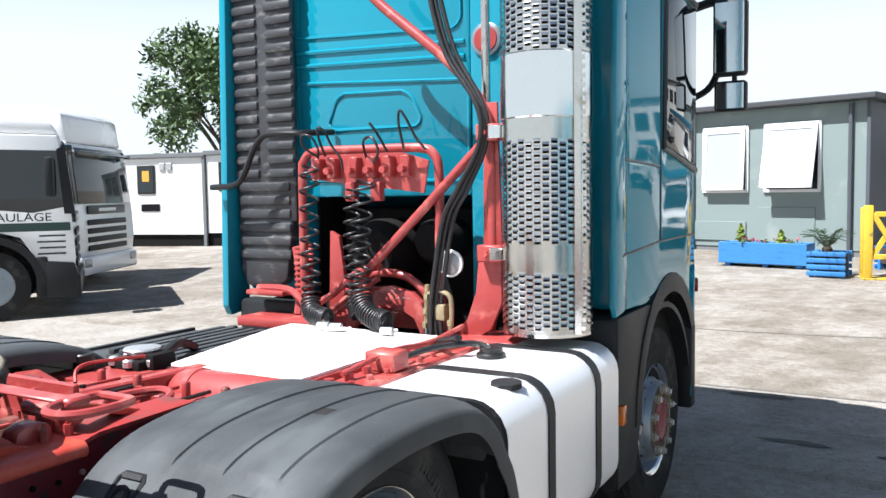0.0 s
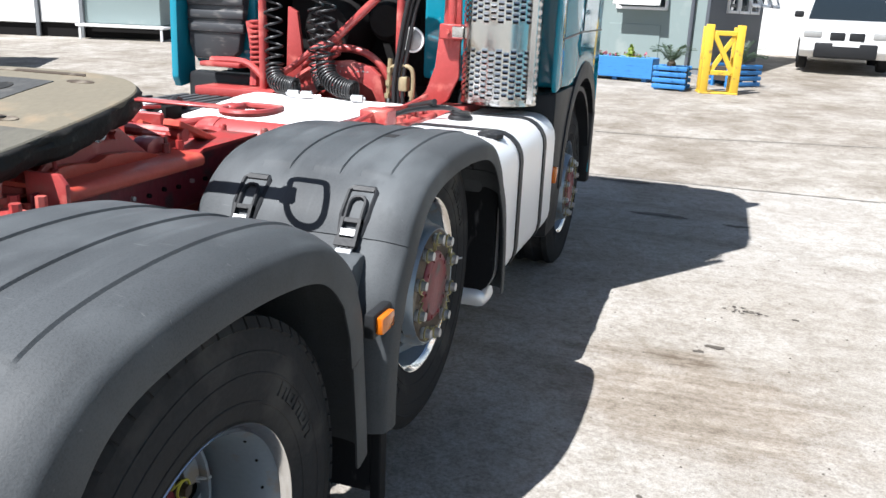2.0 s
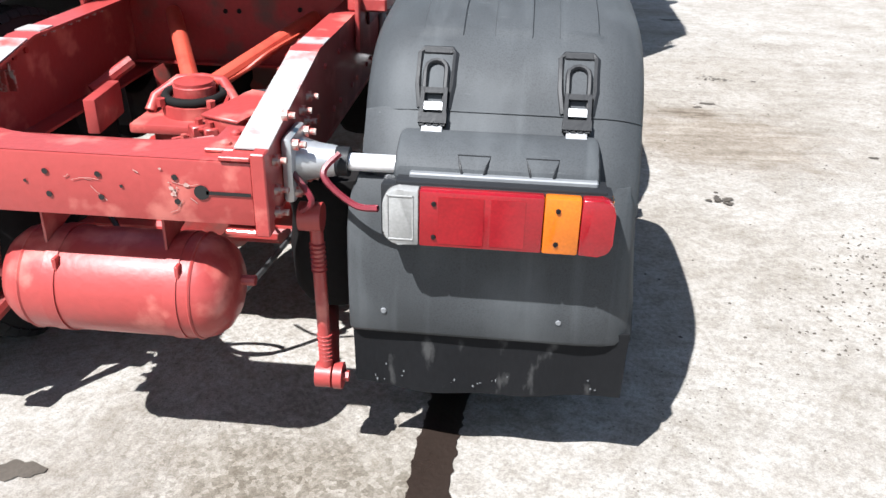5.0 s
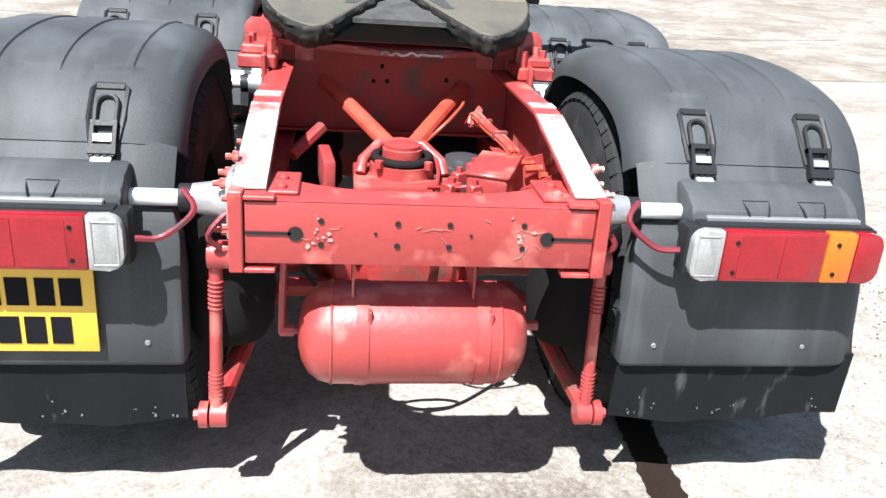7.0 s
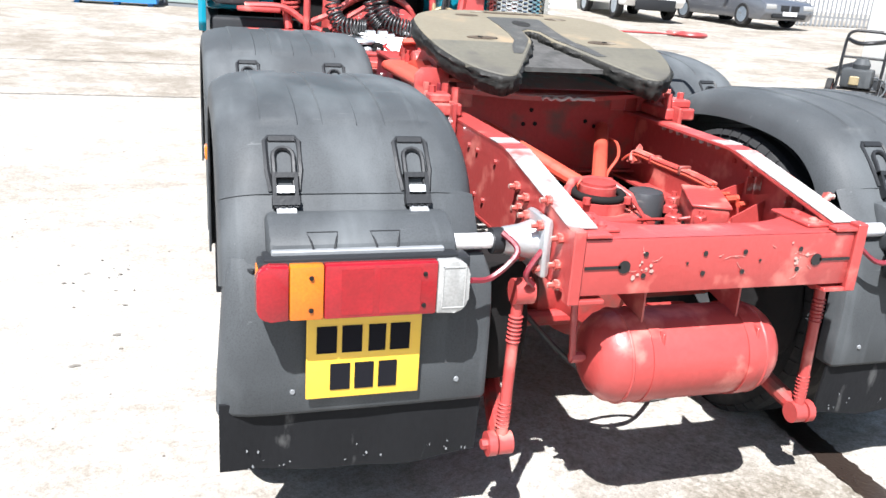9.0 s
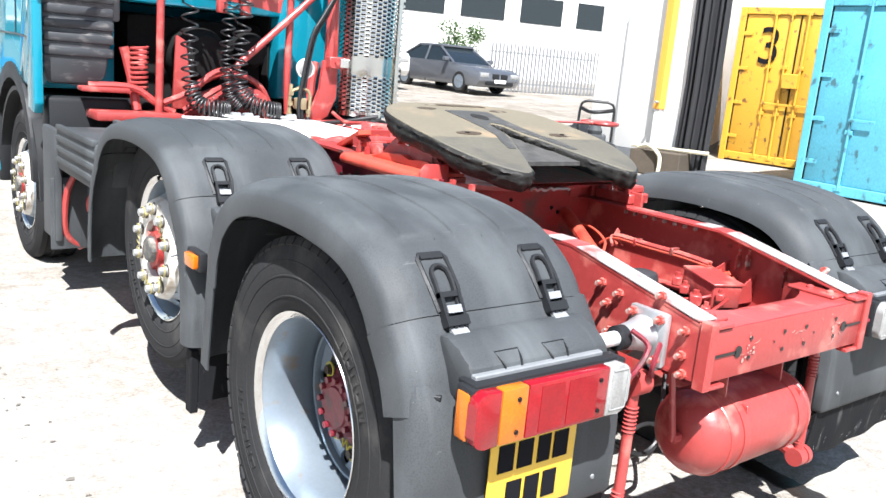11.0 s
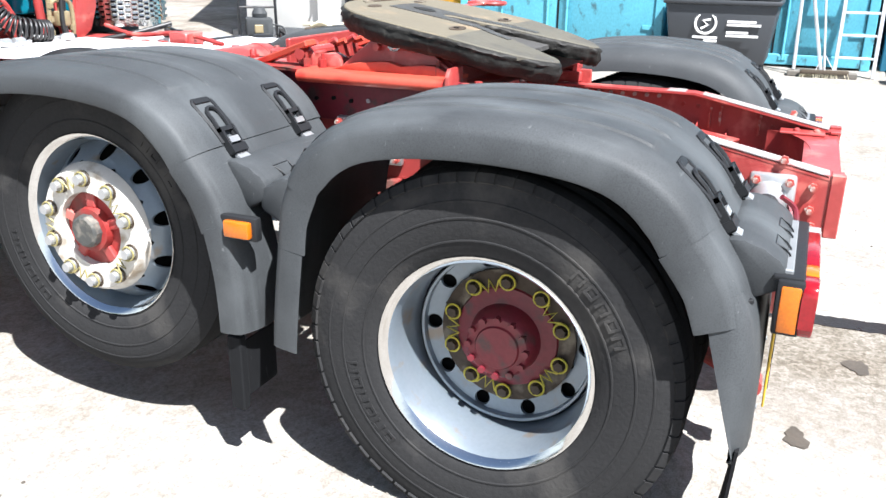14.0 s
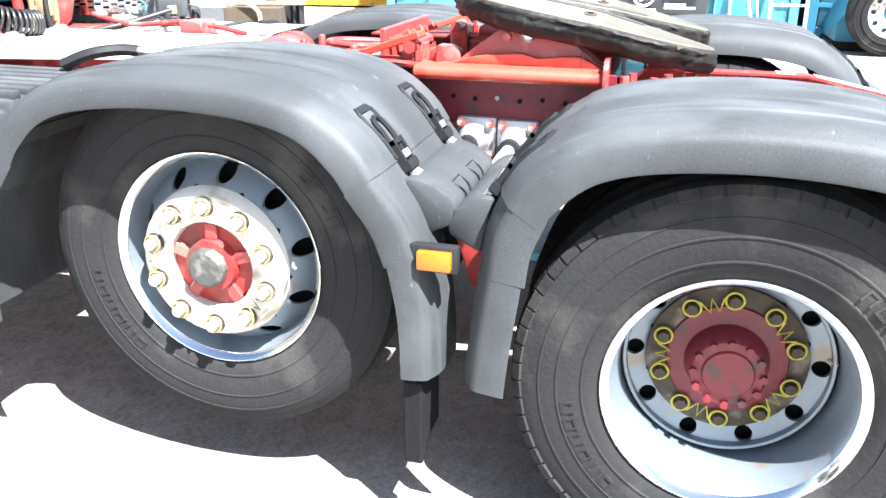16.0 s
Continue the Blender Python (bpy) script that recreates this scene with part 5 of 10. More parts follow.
tube(bm, [(0.30, -0.68, 0.55), (0.335, -0.68, 0.55)], 0.014, 8)
part_each("tank_fitting", bm, RED, truck)
bm = bmesh.new()
ring = [(0.02 + 0.10 * math.cos(a), -0.34, 0.30 + 0.06 * math.sin(a)) for a in [2 * math.pi * k / 24 for k in range(24)]]
tube(bm, ring, 0.008, 6, True)
tube(bm, smooth_line([(-0.3, -0.2, 0.5), (-0.1, -0.32, 0.30), (0.1, -0.34, 0.25), (0.3, -0.2, 0.45)], 6), 0.009, 6)
part_each("hanging_hose", bm, HOSE, truck, "loops of black hose under the frame")

# mudguard carrier tubes
BOLT = None
for s in (-1, 1):
    for yc, zc, ends in ((-0.64, 0.866, True), (0.665, 0.91, False), (0.80, 0.915, False)):
        bm = bmesh.new()
        tube(bm, [(s * 0.50, yc, zc), (s * 0.71, yc, zc)], 0.021, 14)
        part("carrier_tube", bm, ALU, truck, "silver mudguard carrier tube")
        bm = bmesh.new()
        rbox(bm, s * 0.432, s * 0.46, yc - 0.075, yc + 0.06, zc - 0.085, zc + 0.075, 0.012, 2)
        tube(bm, [(s * 0.455, yc, zc), (s * 0.50, yc, zc), (s * 0.545, yc, zc)], 0.04, 14, False, True, [0.055, 0.042, 0.036])
        part("carrier_flange", bm, ZINC, truck, "cast silver flange bolted to the chassis")
        bm = bmesh.new()
        tube(bm, [(s * 0.546, yc, zc), (s * 0.575, yc, zc)], 0.035, 14)
        part("rubber_sleeve", bm, PLASTIC_DARK, truck)
        spots = [(-0.055, 0.055, 0.458), (0.04, 0.055, 0.458), (-0.055, -0.06, 0.458), (0.04, -0.06, 0.458)]
        if ends:
            spots += [(dy, dz_ + 0.02, 0.43) for dy, dz_ in ((-0.12, 0.02), (-0.12, -0.05), (-0.13, -0.10), (0.12, 0.06), (0.16, 0.02), (0.14, -0.06), (-0.03, 0.095), (0.19, 0.075))]
        for dy, dz_, xb in spots:
            if BOLT is None:
                bm = bmesh.new()
                tube(bm, [(0, 0, 0), (0.014, 0, 0)], 0.014, 6)
                tube(bm, [(0.014, 0, 0), (0.03, 0, 0)], 0.008, 8)
                BOLT = part("bolt", bm, BOLT_PAINT, truck, "painted bolt with bare edges")
                o = BOLT
            else:
                o = twin(BOLT, truck)
            o.matrix_basis = pose(s * xb, yc + dy, zc + dz_, 0, 0, 0 if s > 0 else 180)
    bm = bmesh.new()
    tube(bm, smooth_line([(s * 0.56, -0.68, 0.90), (s * 0.53, -0.72, 0.86), (s * 0.60, -0.735, 0.80), (s * 0.66, -0.75, 0.80)], 6), 0.008, 6)
    tube(bm, smooth_line([(s * 0.45, -0.70, 0.86), (s * 0.50, -0.72, 0.80), (s * 0.47, -0.70, 0.76)], 6), 0.008, 6)
    part_each("lamp_cable", bm, HUB_RED, truck, "red lamp cable")

# rear lamps
for s in (-1, 1):
    lamp = new("rear_lamp")
    lamp.parent = truck
    tagged(lamp, "rear lamp with clear, red and amber lenses")
    bm = bmesh.new()
    rbox(bm, s * 0.668, s * 1.178, -0.762, -0.702, 0.735, 0.868, 0.008, 2)
    rbox(bm, s * 0.70, s * 1.165, -0.757, -0.692, 0.862, 0.874, 0.004, 2)
    part("housing", bm, PLASTIC_DARK, lamp)
    bm = bmesh.new()
    rbox(bm, s * 0.728, s * 1.145, -0.733, -0.712, 0.868, 0.884, 0.003, 1)
    part("trim_strip", bm, FENCE, lamp, "grey metal strip above the lamp")
    for name, a, b, mm, ra, rb in (("reversing_lens", 0.676, 0.757, CLEAR_LENS, 0.034, 0), ("tail_lens", 0.757, 1.03, RED_LENS, 0, 0), ("indicator_lens", 1.03, 1.11, AMBER, 0, 0), ("outer_lens", 1.11, 1.184, RED_LENS, 0, 0.030)):
        bm = bmesh.new()
        a, b = a + 0.0006, b - 0.0006
        line = []
        for cx, cz, r0, q0 in ((b, 0.866, rb, 0), (a, 0.866, ra, 1), (a, 0.732, ra, 2), (b, 0.732, rb, 3)):
            sx, sz = (1 if q0 in (0, 3) else -1), (1 if q0 < 2 else -1)
            if not r0:
                line.append((s * cx, cz))
            else:
                line += [(s * (cx - sx * r0 + r0 * math.cos(t_)), cz - sz * r0 + r0 * math.sin(t_)) for t_ in [math.pi / 2 * (q0 + u_ / 5) for u_ in range(6)]]
        prism(bm, line, -0.789, -0.757, "y", None, 0.005)
        part(name, bm, mm, lamp, "", 40)
    bm = bmesh.new()
    for x0, x1, z0, z1 in ((0.686, 0.690, 0.745, 0.853), (0.742, 0.746, 0.745, 0.853), (0.686, 0.746, 0.745, 0.749), (0.686, 0.746, 0.849, 0.853)):
        rbox(bm, s * x0, s * x1, -0.7910, -0.7885, z0, z1, 0.001, 1)
    part_each("lens_rib", bm, CLEAR_LENS, lamp)
    bm = bmesh.new()
    rbox(bm, s * 0.80, s * 0.90, -0.7905, -0.7892, 0.742, 0.855)
    rbox(bm, s * 0.915, s * 0.99, -0.7905, -0.7892, 0.742, 0.855)
    part_each("reflector", bm, RED_LENS, lamp)
    bm = bmesh.new()
    rbox(bm, s * 1.160, s * 1.182, -0.756, -0.712, 0.742, 0.856, 0.006, 2)
    part("side_marker", bm, AMBER, lamp, "amber side marker")
    bm = bmesh.new()
    for x in (0.79, 1.06):
        for z in (0.757, 0.837):
            lathe(bm, [(-0.789, 0.006), (-0.793, 0.005), (-0.793, 0)], 10, (s * x, 0, z), "y")
    part_each("screw", bm, SOOT, lamp)
# rear number plate on the nearside flap panel
bm = bmesh.new()
rbox(bm, -1.060, -0.770, -0.716, -0.710, 0.485, 0.705, 0.004, 2)
plate = part("number_plate", bm, YELLOW_PLATE, truck, "square yellow number plate with dark bars")
bm = bmesh.new()
for x0, x1, z0, z1 in ((-1.035, -0.985, 0.610, 0.682), (-0.972, -0.922, 0.610, 0.682), (-0.905, -0.862, 0.610, 0.682), (-0.85, -0.80, 0.610, 0.682), (-1.00, -0.95, 0.508, 0.580), (-0.938, -0.890, 0.508, 0.580), (-0.877, -0.830, 0.508, 0.580)):
    rbox(bm, x0, x1, -0.7185, -0.7155, z0, z1)
part_each("bar", bm, INK, plate)
# side indicators between the mudguards
for s in (-1, 1):
    bm = bmesh.new()
    rbox(bm, s * 1.215, s * 1.245, 0.655, 0.78, 0.77, 0.84, 0.006, 2)
    ind = part("side_indicator", bm, PLASTIC_DARK, truck, "side indicator on a black bracket")
    bm = bmesh.new()
    rbox(bm, s * 1.243, s * 1.266, 0.668, 0.754, 0.781, 0.830, 0.006, 2)
    part("lens", bm, AMBER, ind, "amber lens")
    bm = bmesh.new()
    rbox(bm, s * 1.20, s * 1.232, 0.75, 0.80, 0.20, 0.45, 0.004, 1, None)
    rbox(bm, s * 1.05, s * 1.20, 0.752, 0.758, 0.24, 0.43, 0.002, 1)
    part_each("hanging_flap", bm, FLAP, truck, "short frayed rubber flap")

# ---- fifth wheel ----
fw = new("fifth_wheel")
fw.parent = truck
tagged(fw, "greasy fifth wheel coupling plate")
half = [(0.0, 0.94), (0.22, 0.925), (0.36, 0.87), (0.44, 0.77), (0.465, 0.62), (0.465, 0.42), (0.435, 0.27), (0.38, 0.155), (0.305, 0.085), (0.255, 0.09), (0.215, 0.15), (0.15, 0.27), (0.09, 0.385), (0.05, 0.47), (0.038, 0.54), (0.03, 0.60), (0.0, 0.625)]
outline = half + [(-x, y) for x, y in reversed(half[1:-1])]
rr = random.Random(3)


def lift(y):
    """The plate tips back, and its rear horns slope down more steeply."""
    return 0.022 + (y - 0.42) * (0.176 if y > 0.42 else 0.235)


def plate_ring(grow, z, rag=0.0, wave=0.0):
    pts = [(p.x, p.y) for p in smooth_line([(x, y, 0) for x, y in outline], 6, True)]
    ring = []
    for i, (x, y) in enumerate(pts):
        a, b = pts[i - 1], pts[(i + 1) % len(pts)]
        d = Vector((b[0] - a[0], b[1] - a[1])).normalized()
        g = grow + wave * (math.sin(i * 0.53) + 0.7 * math.sin(i * 1.31 + 1) + 0.5 * math.sin(i * 0.23)) + rr.uniform(-rag, rag)
        ring.append((x + d.y * -g, y + d.x * g, z - rr.uniform(0, rag)))
    return ring


def plate_mesh(bm, rings):
    n = len(rings[0])
    f = [tuple(range(n)), tuple(range(len(rings) * n - 1, (len(rings) - 1) * n - 1, -1))]
    for k in range(len(rings) - 1):
        f += [(k * n + i, (k + 1) * n + i, (k + 1) * n + (i + 1) % n, k * n + (i + 1) % n) for i in range(n)]
    add_mesh(bm, [p for r in rings for p in r], f)
    tip(bm)


def tip(bm):
    """Folds a flat layer along the crease of the plate and tips it back."""
    bmesh.ops.bisect_plane(bm, geom=bm.verts[:] + bm.edges[:] + bm.faces[:], plane_co=(0, 0.42, 0), plane_no=(0, 1, 0))
    for v in bm.verts:
        v.co.z += lift(v.co.y)


def plate_patch(bm, line, up=0.0025):
    """A thin layer on the sloping plate."""
    k = len(line)
    v = [(x, y, 1.268 + up) for x, y in line] + [(x, y, 1.2675) for x, y in line]
    add_mesh(bm, v, [tuple(range(k)), tuple(range(2 * k - 1, k - 1, -1))] + [(i, i + k, (i + 1) % k + k, (i + 1) % k) for i in range(k)])
    tip(bm)


flip = 1 if sum(a[0] * b[1] - b[0] * a[1] for a, b in zip(outline, outline[1:])) < 0 else -1
bm = bmesh.new()
plate_mesh(bm, [plate_ring(-0.004 * flip, 1.268), plate_ring(0.0, 1.264), plate_ring(0.0, 1.25)])
horns = bm.copy()
bmesh.ops.bisect_plane(bm, geom=bm.verts[:] + bm.edges[:] + bm.faces[:], plane_co=(0, 0.42, 0), plane_no=(0, -1, 0), clear_outer=True)
part("top_plate", bm, PLATE_TOP, fw, "worn olive-brown top plate", 0)
bmesh.ops.bisect_plane(horns, geom=horns.verts[:] + horns.edges[:] + horns.faces[:], plane_co=(0, 0.42, 0), plane_no=(0, 1, 0), clear_outer=True)
part_each("horn", horns, PLATE_HORN, fw, "greasy grey-olive sloping horn")
bm = bmesh.new()
plate_mesh(bm, [plate_ring(0.001 * flip, 1.2635, 0.001, 0.002), plate_ring(0.008 * flip, 1.254, 0.004, 0.004), plate_ring(0.003 * flip, 1.246, 0.005, 0.004), plate_ring(0.006 * flip, 1.234, 0.006, 0.005), plate_ring(0.002 * flip, 1.222, 0.006, 0.005), plate_ring(-0.004 * flip, 1.206, 0.007, 0.006), plate_ring(-0.018 * flip, 1.192, 0.008, 0.008)])
part("skirt", bm, GREASE, fw, "thick black grease on the plate's edges", 70)
bm = bmesh.new()
plate_mesh(bm, [plate_ring(-0.05 * flip, 1.205), plate_ring(-0.075 * flip, 1.195), plate_ring(-0.10 * flip, 1.18)])
part("casting", bm, RED_DIRTY, fw, "dark red underside casting", 40)
# sloping lead-in plate inside the throat
bm = bmesh.new()
ramp = [(-0.165, 0.25), (-0.14, 0.30), (-0.07, 0.45), (-0.04, 0.62), (0.04, 0.62), (0.07, 0.45), (0.14, 0.30), (0.165, 0.25)]
k = len(ramp)
add_mesh(bm, [(x, y, 1.238) for x, y in ramp] + [(x, y, 1.222) for x, y in ramp],
         [tuple(range(k)), tuple(range(2 * k - 1, k - 1, -1))] + [(i, i + k, (i + 1) % k + k, (i + 1) % k) for i in range(k)])
tip(bm)
part("lead_in_plate", bm, RAMP, fw, "grey greasy lead-in plate in the throat", 0)
bm = bmesh.new()
edge = [(0.0, 0.815), (0.118, 0.81), (0.112, 0.70), (0.112, 0.56), (0.125, 0.46), (0.165, 0.375), (0.185, 0.30), (0.150, 0.30), (0.102, 0.39), (0.062, 0.47), (0.048, 0.54), (0.040, 0.605), (0.0, 0.638)]
edge = edge + [(-x, y) for x, y in reversed(edge[1:-1])]
plate_patch(bm, edge)
part("grease_film", bm, FILM, fw, "grey grease film round the throat")
bm = bmesh.new()
plate_patch(bm, [(0.038 * math.cos(t_), 0.715 + 0.045 * math.sin(t_)) for t_ in [2 * math.pi * k / 18 for k in range(18)]], 0.0045)
part("jaw_hole", bm, GREASE, fw, "black greasy hole of the jaw")
bm = bmesh.new()
plate_patch(bm, [(-0.17, 0.885), (0.17, 0.885), (0.155, 0.905), (-0.155, 0.905)], 0.003)
part("front_slot", bm, HUB_RUST, fw)
for s in (-1, 1):
    bm = bmesh.new()
    plate_patch(bm, [(s * 0.25 + 0.062 * math.cos(t_), 0.47 + 0.021 * math.sin(t_)) for t_ in [2 * math.pi * k / 16 for k in range(16)]], 0.003)
    pocket = part("plate_pocket", bm, HUB_RUST, fw)
    bm = bmesh.new()
    lathe(bm, [(0.0, 0.010), (0.004, 0.010), (0.005, 0.0)], 8, (s * 0.26, 0.47, 1.2705 + lift(0.47)), "z")
    part("plate_bolt", bm, GREASE, fw)
    bm = bmesh.new()
    plate_patch(bm, [(s * 0.20 + 0.05 * math.cos(t_), 0.83 + 0.016 * math.sin(t_)) for t_ in [2 * math.pi * k / 14 for k in range(14)]], 0.002)
    part("plate_pocket", bm, HUB_RUST, fw)
bm = bmesh.new()
for s in (-1, 1):
    prism(bm, [(0.40, 1.150), (0.88, 1.150), (0.72, 1.272), (0.57, 1.272)], s * 0.325, s * 0.345, "x", None, 0.004)
    prism(bm, [(0.40, 1.150), (0.88, 1.150), (0.72, 1.272), (0.57, 1.272)], s * 0.385, s * 0.40, "x", None, 0.004)
    tube(bm, [(s * 0.30, 0.64, 1.285), (s * 0.43, 0.64, 1.285)], 0.03, 12)
    rbox(bm, s * 0.29, s * 0.36, 0.41, 1.0, 1.046, 1.138, 0.004, 1)
part_each("pedestal", bm, RED, fw, "red pedestal bracket")
for s in (-1, 1):
    bm = bmesh.new()
    lathe(bm, [(s * 0.40, 0.026), (s * 0.418, 0.026), (s * 0.42, 0.018), (s * 0.43, 0.016), (s * 0.43, 0.0)], 12, (0, 0.64, 1.250), "x")
    part("pivot_bolt", bm, POLISHED, fw, "bright pivot bolt")
    for y, z in ((0.575, 1.236), (0.60, 1.262), (0.69, 1.262), (0.71, 1.236)):
        bm = bmesh.new()
        bolt(bm, (s * 0.40, y, z), (s, 0, 0), 0.014, 0.022)
        part("pedestal_bolt", bm, RED, fw)
    rw = random.Random(21)
    bm = bmesh.new()
    foot = [(0.41, 1.150)] + [(0.44 + 0.042 * k, 1.165 + rw.uniform(0.0, 0.03)) for k in range(10)] + [(0.90, 1.150)]
    prism(bm, foot, s * 0.402, s * 0.43, "x", None, 0.003)
    part("foot_weld", bm, ORANGE_RED, fw, "faded red uneven foot of the pedestal")
    # hooked lug and catch block ahead of the pedestal
    bm = bmesh.new()
    prism(bm, [(0.86, 1.15), (0.97, 1.15), (0.965, 1.185), (0.94, 1.20), (0.90, 1.20), (0.87, 1.185)], s * 0.33, s * 0.40, "x", None, 0.008)
    part("lug", bm, RED, fw, "red cast lug", 40)
    bm = bmesh.new()
    rbox(bm, s * 0.27, s * 0.37, 1.0, 1.07, 1.05, 1.20, 0.006, 1)
    part("catch_block", bm, RED, fw)
    bm = bmesh.new()
    rbox(bm, -0.030, 0.030, -0.16, 0.16, -0.012, 0.012, 0.004, 1, Matrix.Translation((s * 0.37, 1.14, 1.185)) @ Matrix.Rotation(radians(-19), 4, "X") @ Matrix.Rotation(radians(s * 10), 4, "Z"))
    part("stop_bar", bm, ORANGE_RED, fw, "faded red sloping stop bar")
    bm = bmesh.new()
    tube(bm, [(s * 0.42, 1.03, 1.195), (s * 0.20, 1.03, 1.195)], 0.022, 10)
    part("cross_pin", bm, RED, fw)
    for k, y in enumerate((0.47, 0.93, 1.0)):
        bm = bmesh.new()
        bolt(bm, (s * 0.418, y, 1.152), (0, 0, 1), 0.013, 0.03)
        bolt(bm, (s * 0.418, y, 1.152), (0, 0, 1), 0.006, 0.05)
        part("angle_bolt", bm, RED_DIRTY, fw)
bm = bmesh.new()
rbox(bm, -0.30, 0.24, 1.15, 1.17, 1.07, 1.235, 0.004, 1)
part("catch_plate", bm, RED, fw)
for k in range(7):
    bm = bmesh.new()
    tube(bm, [(-0.26 + 0.075 * k, 1.145, 1.19), (-0.26 + 0.075 * k, 1.10, 1.205 + 0.01 * (k % 2))], 0.013, 8)
    part("catch_peg", bm, RED if k % 2 else ORANGE_RED, fw)
bm = bmesh.new()
edge = [(x, 0.345 - 0.052 * math.cos(math.pi * x / 0.82), 1.128 - 0.020 * math.cos(math.pi * x / 0.82)) for x in [-0.41 + 0.82 * i / 16 for i in range(17)]]
k = len(edge)
v = [(x, y, z) for x, y, z in edge] + [(x, y, z - 0.016) for x, y, z in edge] + [(x, 0.98, 1.082) for x, y, z in edge] + [(x, 0.98, 1.066) for x, y, z in edge]
add_mesh(bm, v, [(i, i + 1, k + i + 1, k + i) for i in range(k - 1)] + [(i, 2 * k + i, 2 * k + i + 1, i + 1) for i in range(k - 1)] + [(k + i, k + i + 1, 3 * k + i + 1, 3 * k + i) for i in range(k - 1)])
part("mounting_plate", bm, RED, fw, "red mounting plate with a curved edge")
bm = bmesh.new()
for s in (-1, 1):
    rbox(bm, s * 0.405, s * 0.53, 0.18, 0.37, 1.048, 1.092, 0.006, 1)
    rbox(bm, s * 0.44, s * 0.52, 0.20, 0.29, 1.092, 1.122, 0.006, 1)
    rbox(bm, s * 0.436, s * 0.451, 0.14, 0.20, 0.93, 1.10, 0.003, 1)
    for y, x in ((0.21, 0.425), (0.25, 0.50), (0.315, 0.43), (0.335, 0.495)):
        bolt(bm, (s * x, y, 1.09), (0, 0, 1), 0.014, 0.055)
    prism(bm, [(s * 0.40, 1.05), (s * 0.527, 1.05), (s * 0.527, 1.165), (s * 0.505, 1.19), (s * 0.40, 1.19)], 0.384, 0.398, "y", None, 0.002)
part_each("rail_bracket", bm, RED, fw, "red clamp bracket with bolts")
bm = bmesh.new()
bend = [(0.504, 1.110), (0.513, 1.114), (0.519, 1.124), (0.518, 1.138), (0.508, 1.149), (0.492, 1.152), (0.31, 1.152)]
back_ = [(0.31, 1.140), (0.490, 1.140), (0.501, 1.135), (0.508, 1.128), (0.507, 1.122), (0.500, 1.118)]
for s in (-1, 1):
    prism(bm, [(s * x, z) for x, z in bend + back_], 0.40, 0.985, "y")
part_each("subframe_angle", bm, ORANGE_RED, truck, "long faded red mounting angle along the rail", 50)
bm = bmesh.new()
for s in (-1, 1):
    prism(bm, [(s * 0.31, 0.988), (s * 0.50, 0.988), (s * 0.462, 1.06), (s * 0.45, 1.42), (s * 0.31, 1.42)], 1.139, 1.150, "z", None, 0.002)
part_each("subframe_plate", bm, RED_DIRTY, truck, "dirty red plate ahead of the coupling")
bm = bmesh.new()
for s in (-1, 1):
    rbox(bm, s * 0.433, s * 0.442, 0.36, 1.42, 0.97, 1.138, 0.002, 1)
part_each("subframe_web", bm, HUB_RED, truck, "red upright web of the subframe")
for s in (-1, 1):
    for k in range(13):
        bm = bmesh.new()
        bolt(bm, (s * 0.442, 0.44 + 0.072 * k, 1.05 - 0.006 * (k % 2)), (s, 0, 0), 0.008, 0.009)
        part("web_bolt", bm, RED_WORN if k % 4 == 0 else SOOT, truck)
bm = bmesh.new()
rbox(bm, 0.38, 0.765, 0.752, 0.798, 1.330, 1.338, 0.003, 1)
rbox(bm, 0.735, 0.785, 0.745, 0.805, 1.324, 1.346, 0.006, 1)
tube(bm, smooth_line([(0.767, 0.838, 1.335), (0.760, 0.80, 1.335), (0.757, 0.76, 1.335), (0.766, 0.715, 1.335), (0.79, 0.688, 1.335), (0.825, 0.680, 1.335), (0.858, 0.690, 1.335), (0.880, 0.72, 1.335), (0.887, 0.765, 1.335), (0.884, 0.81, 1.335), (0.872, 0.838, 1.335), (0.82, 0.842, 1.335)], 4, True), 0.0105, 8, True)
part("release_handle", bm, RED, fw, "red release handle with a loop grip", 40)
bm = bmesh.new()
rg = random.Random(8)
tube(bm, smooth_line([(-0.06 + 0.018 * k, 0.289, 1.104 + rg.uniform(-0.006, 0.006)) for k in range(13)], 3), 0.0055, 6)
part("chalk_mark", bm, ZINC, fw, "pale scribble of paint")

# ---- deck, tanks and boxes between the mudguards and the cab ----
bm = bmesh.new()
prism(bm, [(-0.26, 1.955), (0.41, 1.955), (0.425, 2.97), (-0.48, 2.97), (-0.47, 2.80)], 1.088, 1.102, "z", None, 0.003)
part("deck_plate", bm, DECK, truck, "white painted deck plate")
bm = bmesh.new()
rbox(bm, -0.26, 0.40, 1.965, 1.995, 1.046, 1.088, 0.003, 1)
rbox(bm, 0.39, 0.425, 1.99, 2.97, 1.046, 1.088, 0.003, 1)
rbox(bm, -0.30, -0.27, 2.15, 2.97, 1.046, 1.088, 0.003, 1)
part("deck_support", bm, RED, truck)


def rounded(w0, w1, z0, z1, r, n=5):
    """A rounded rectangle in the plane of x and z."""
    out = []
    for cx, cz, a0 in ((w1 - r, z1 - r, 0), (w0 + r, z1 - r, 90), (w0 + r, z0 + r, 180), (w1 - r, z0 + r, 270)):
        for i in range(n + 1):
            a = radians(a0 + 90 * i / n)
            out.append((cx + r * math.cos(a), cz + r * math.sin(a)))
    return out


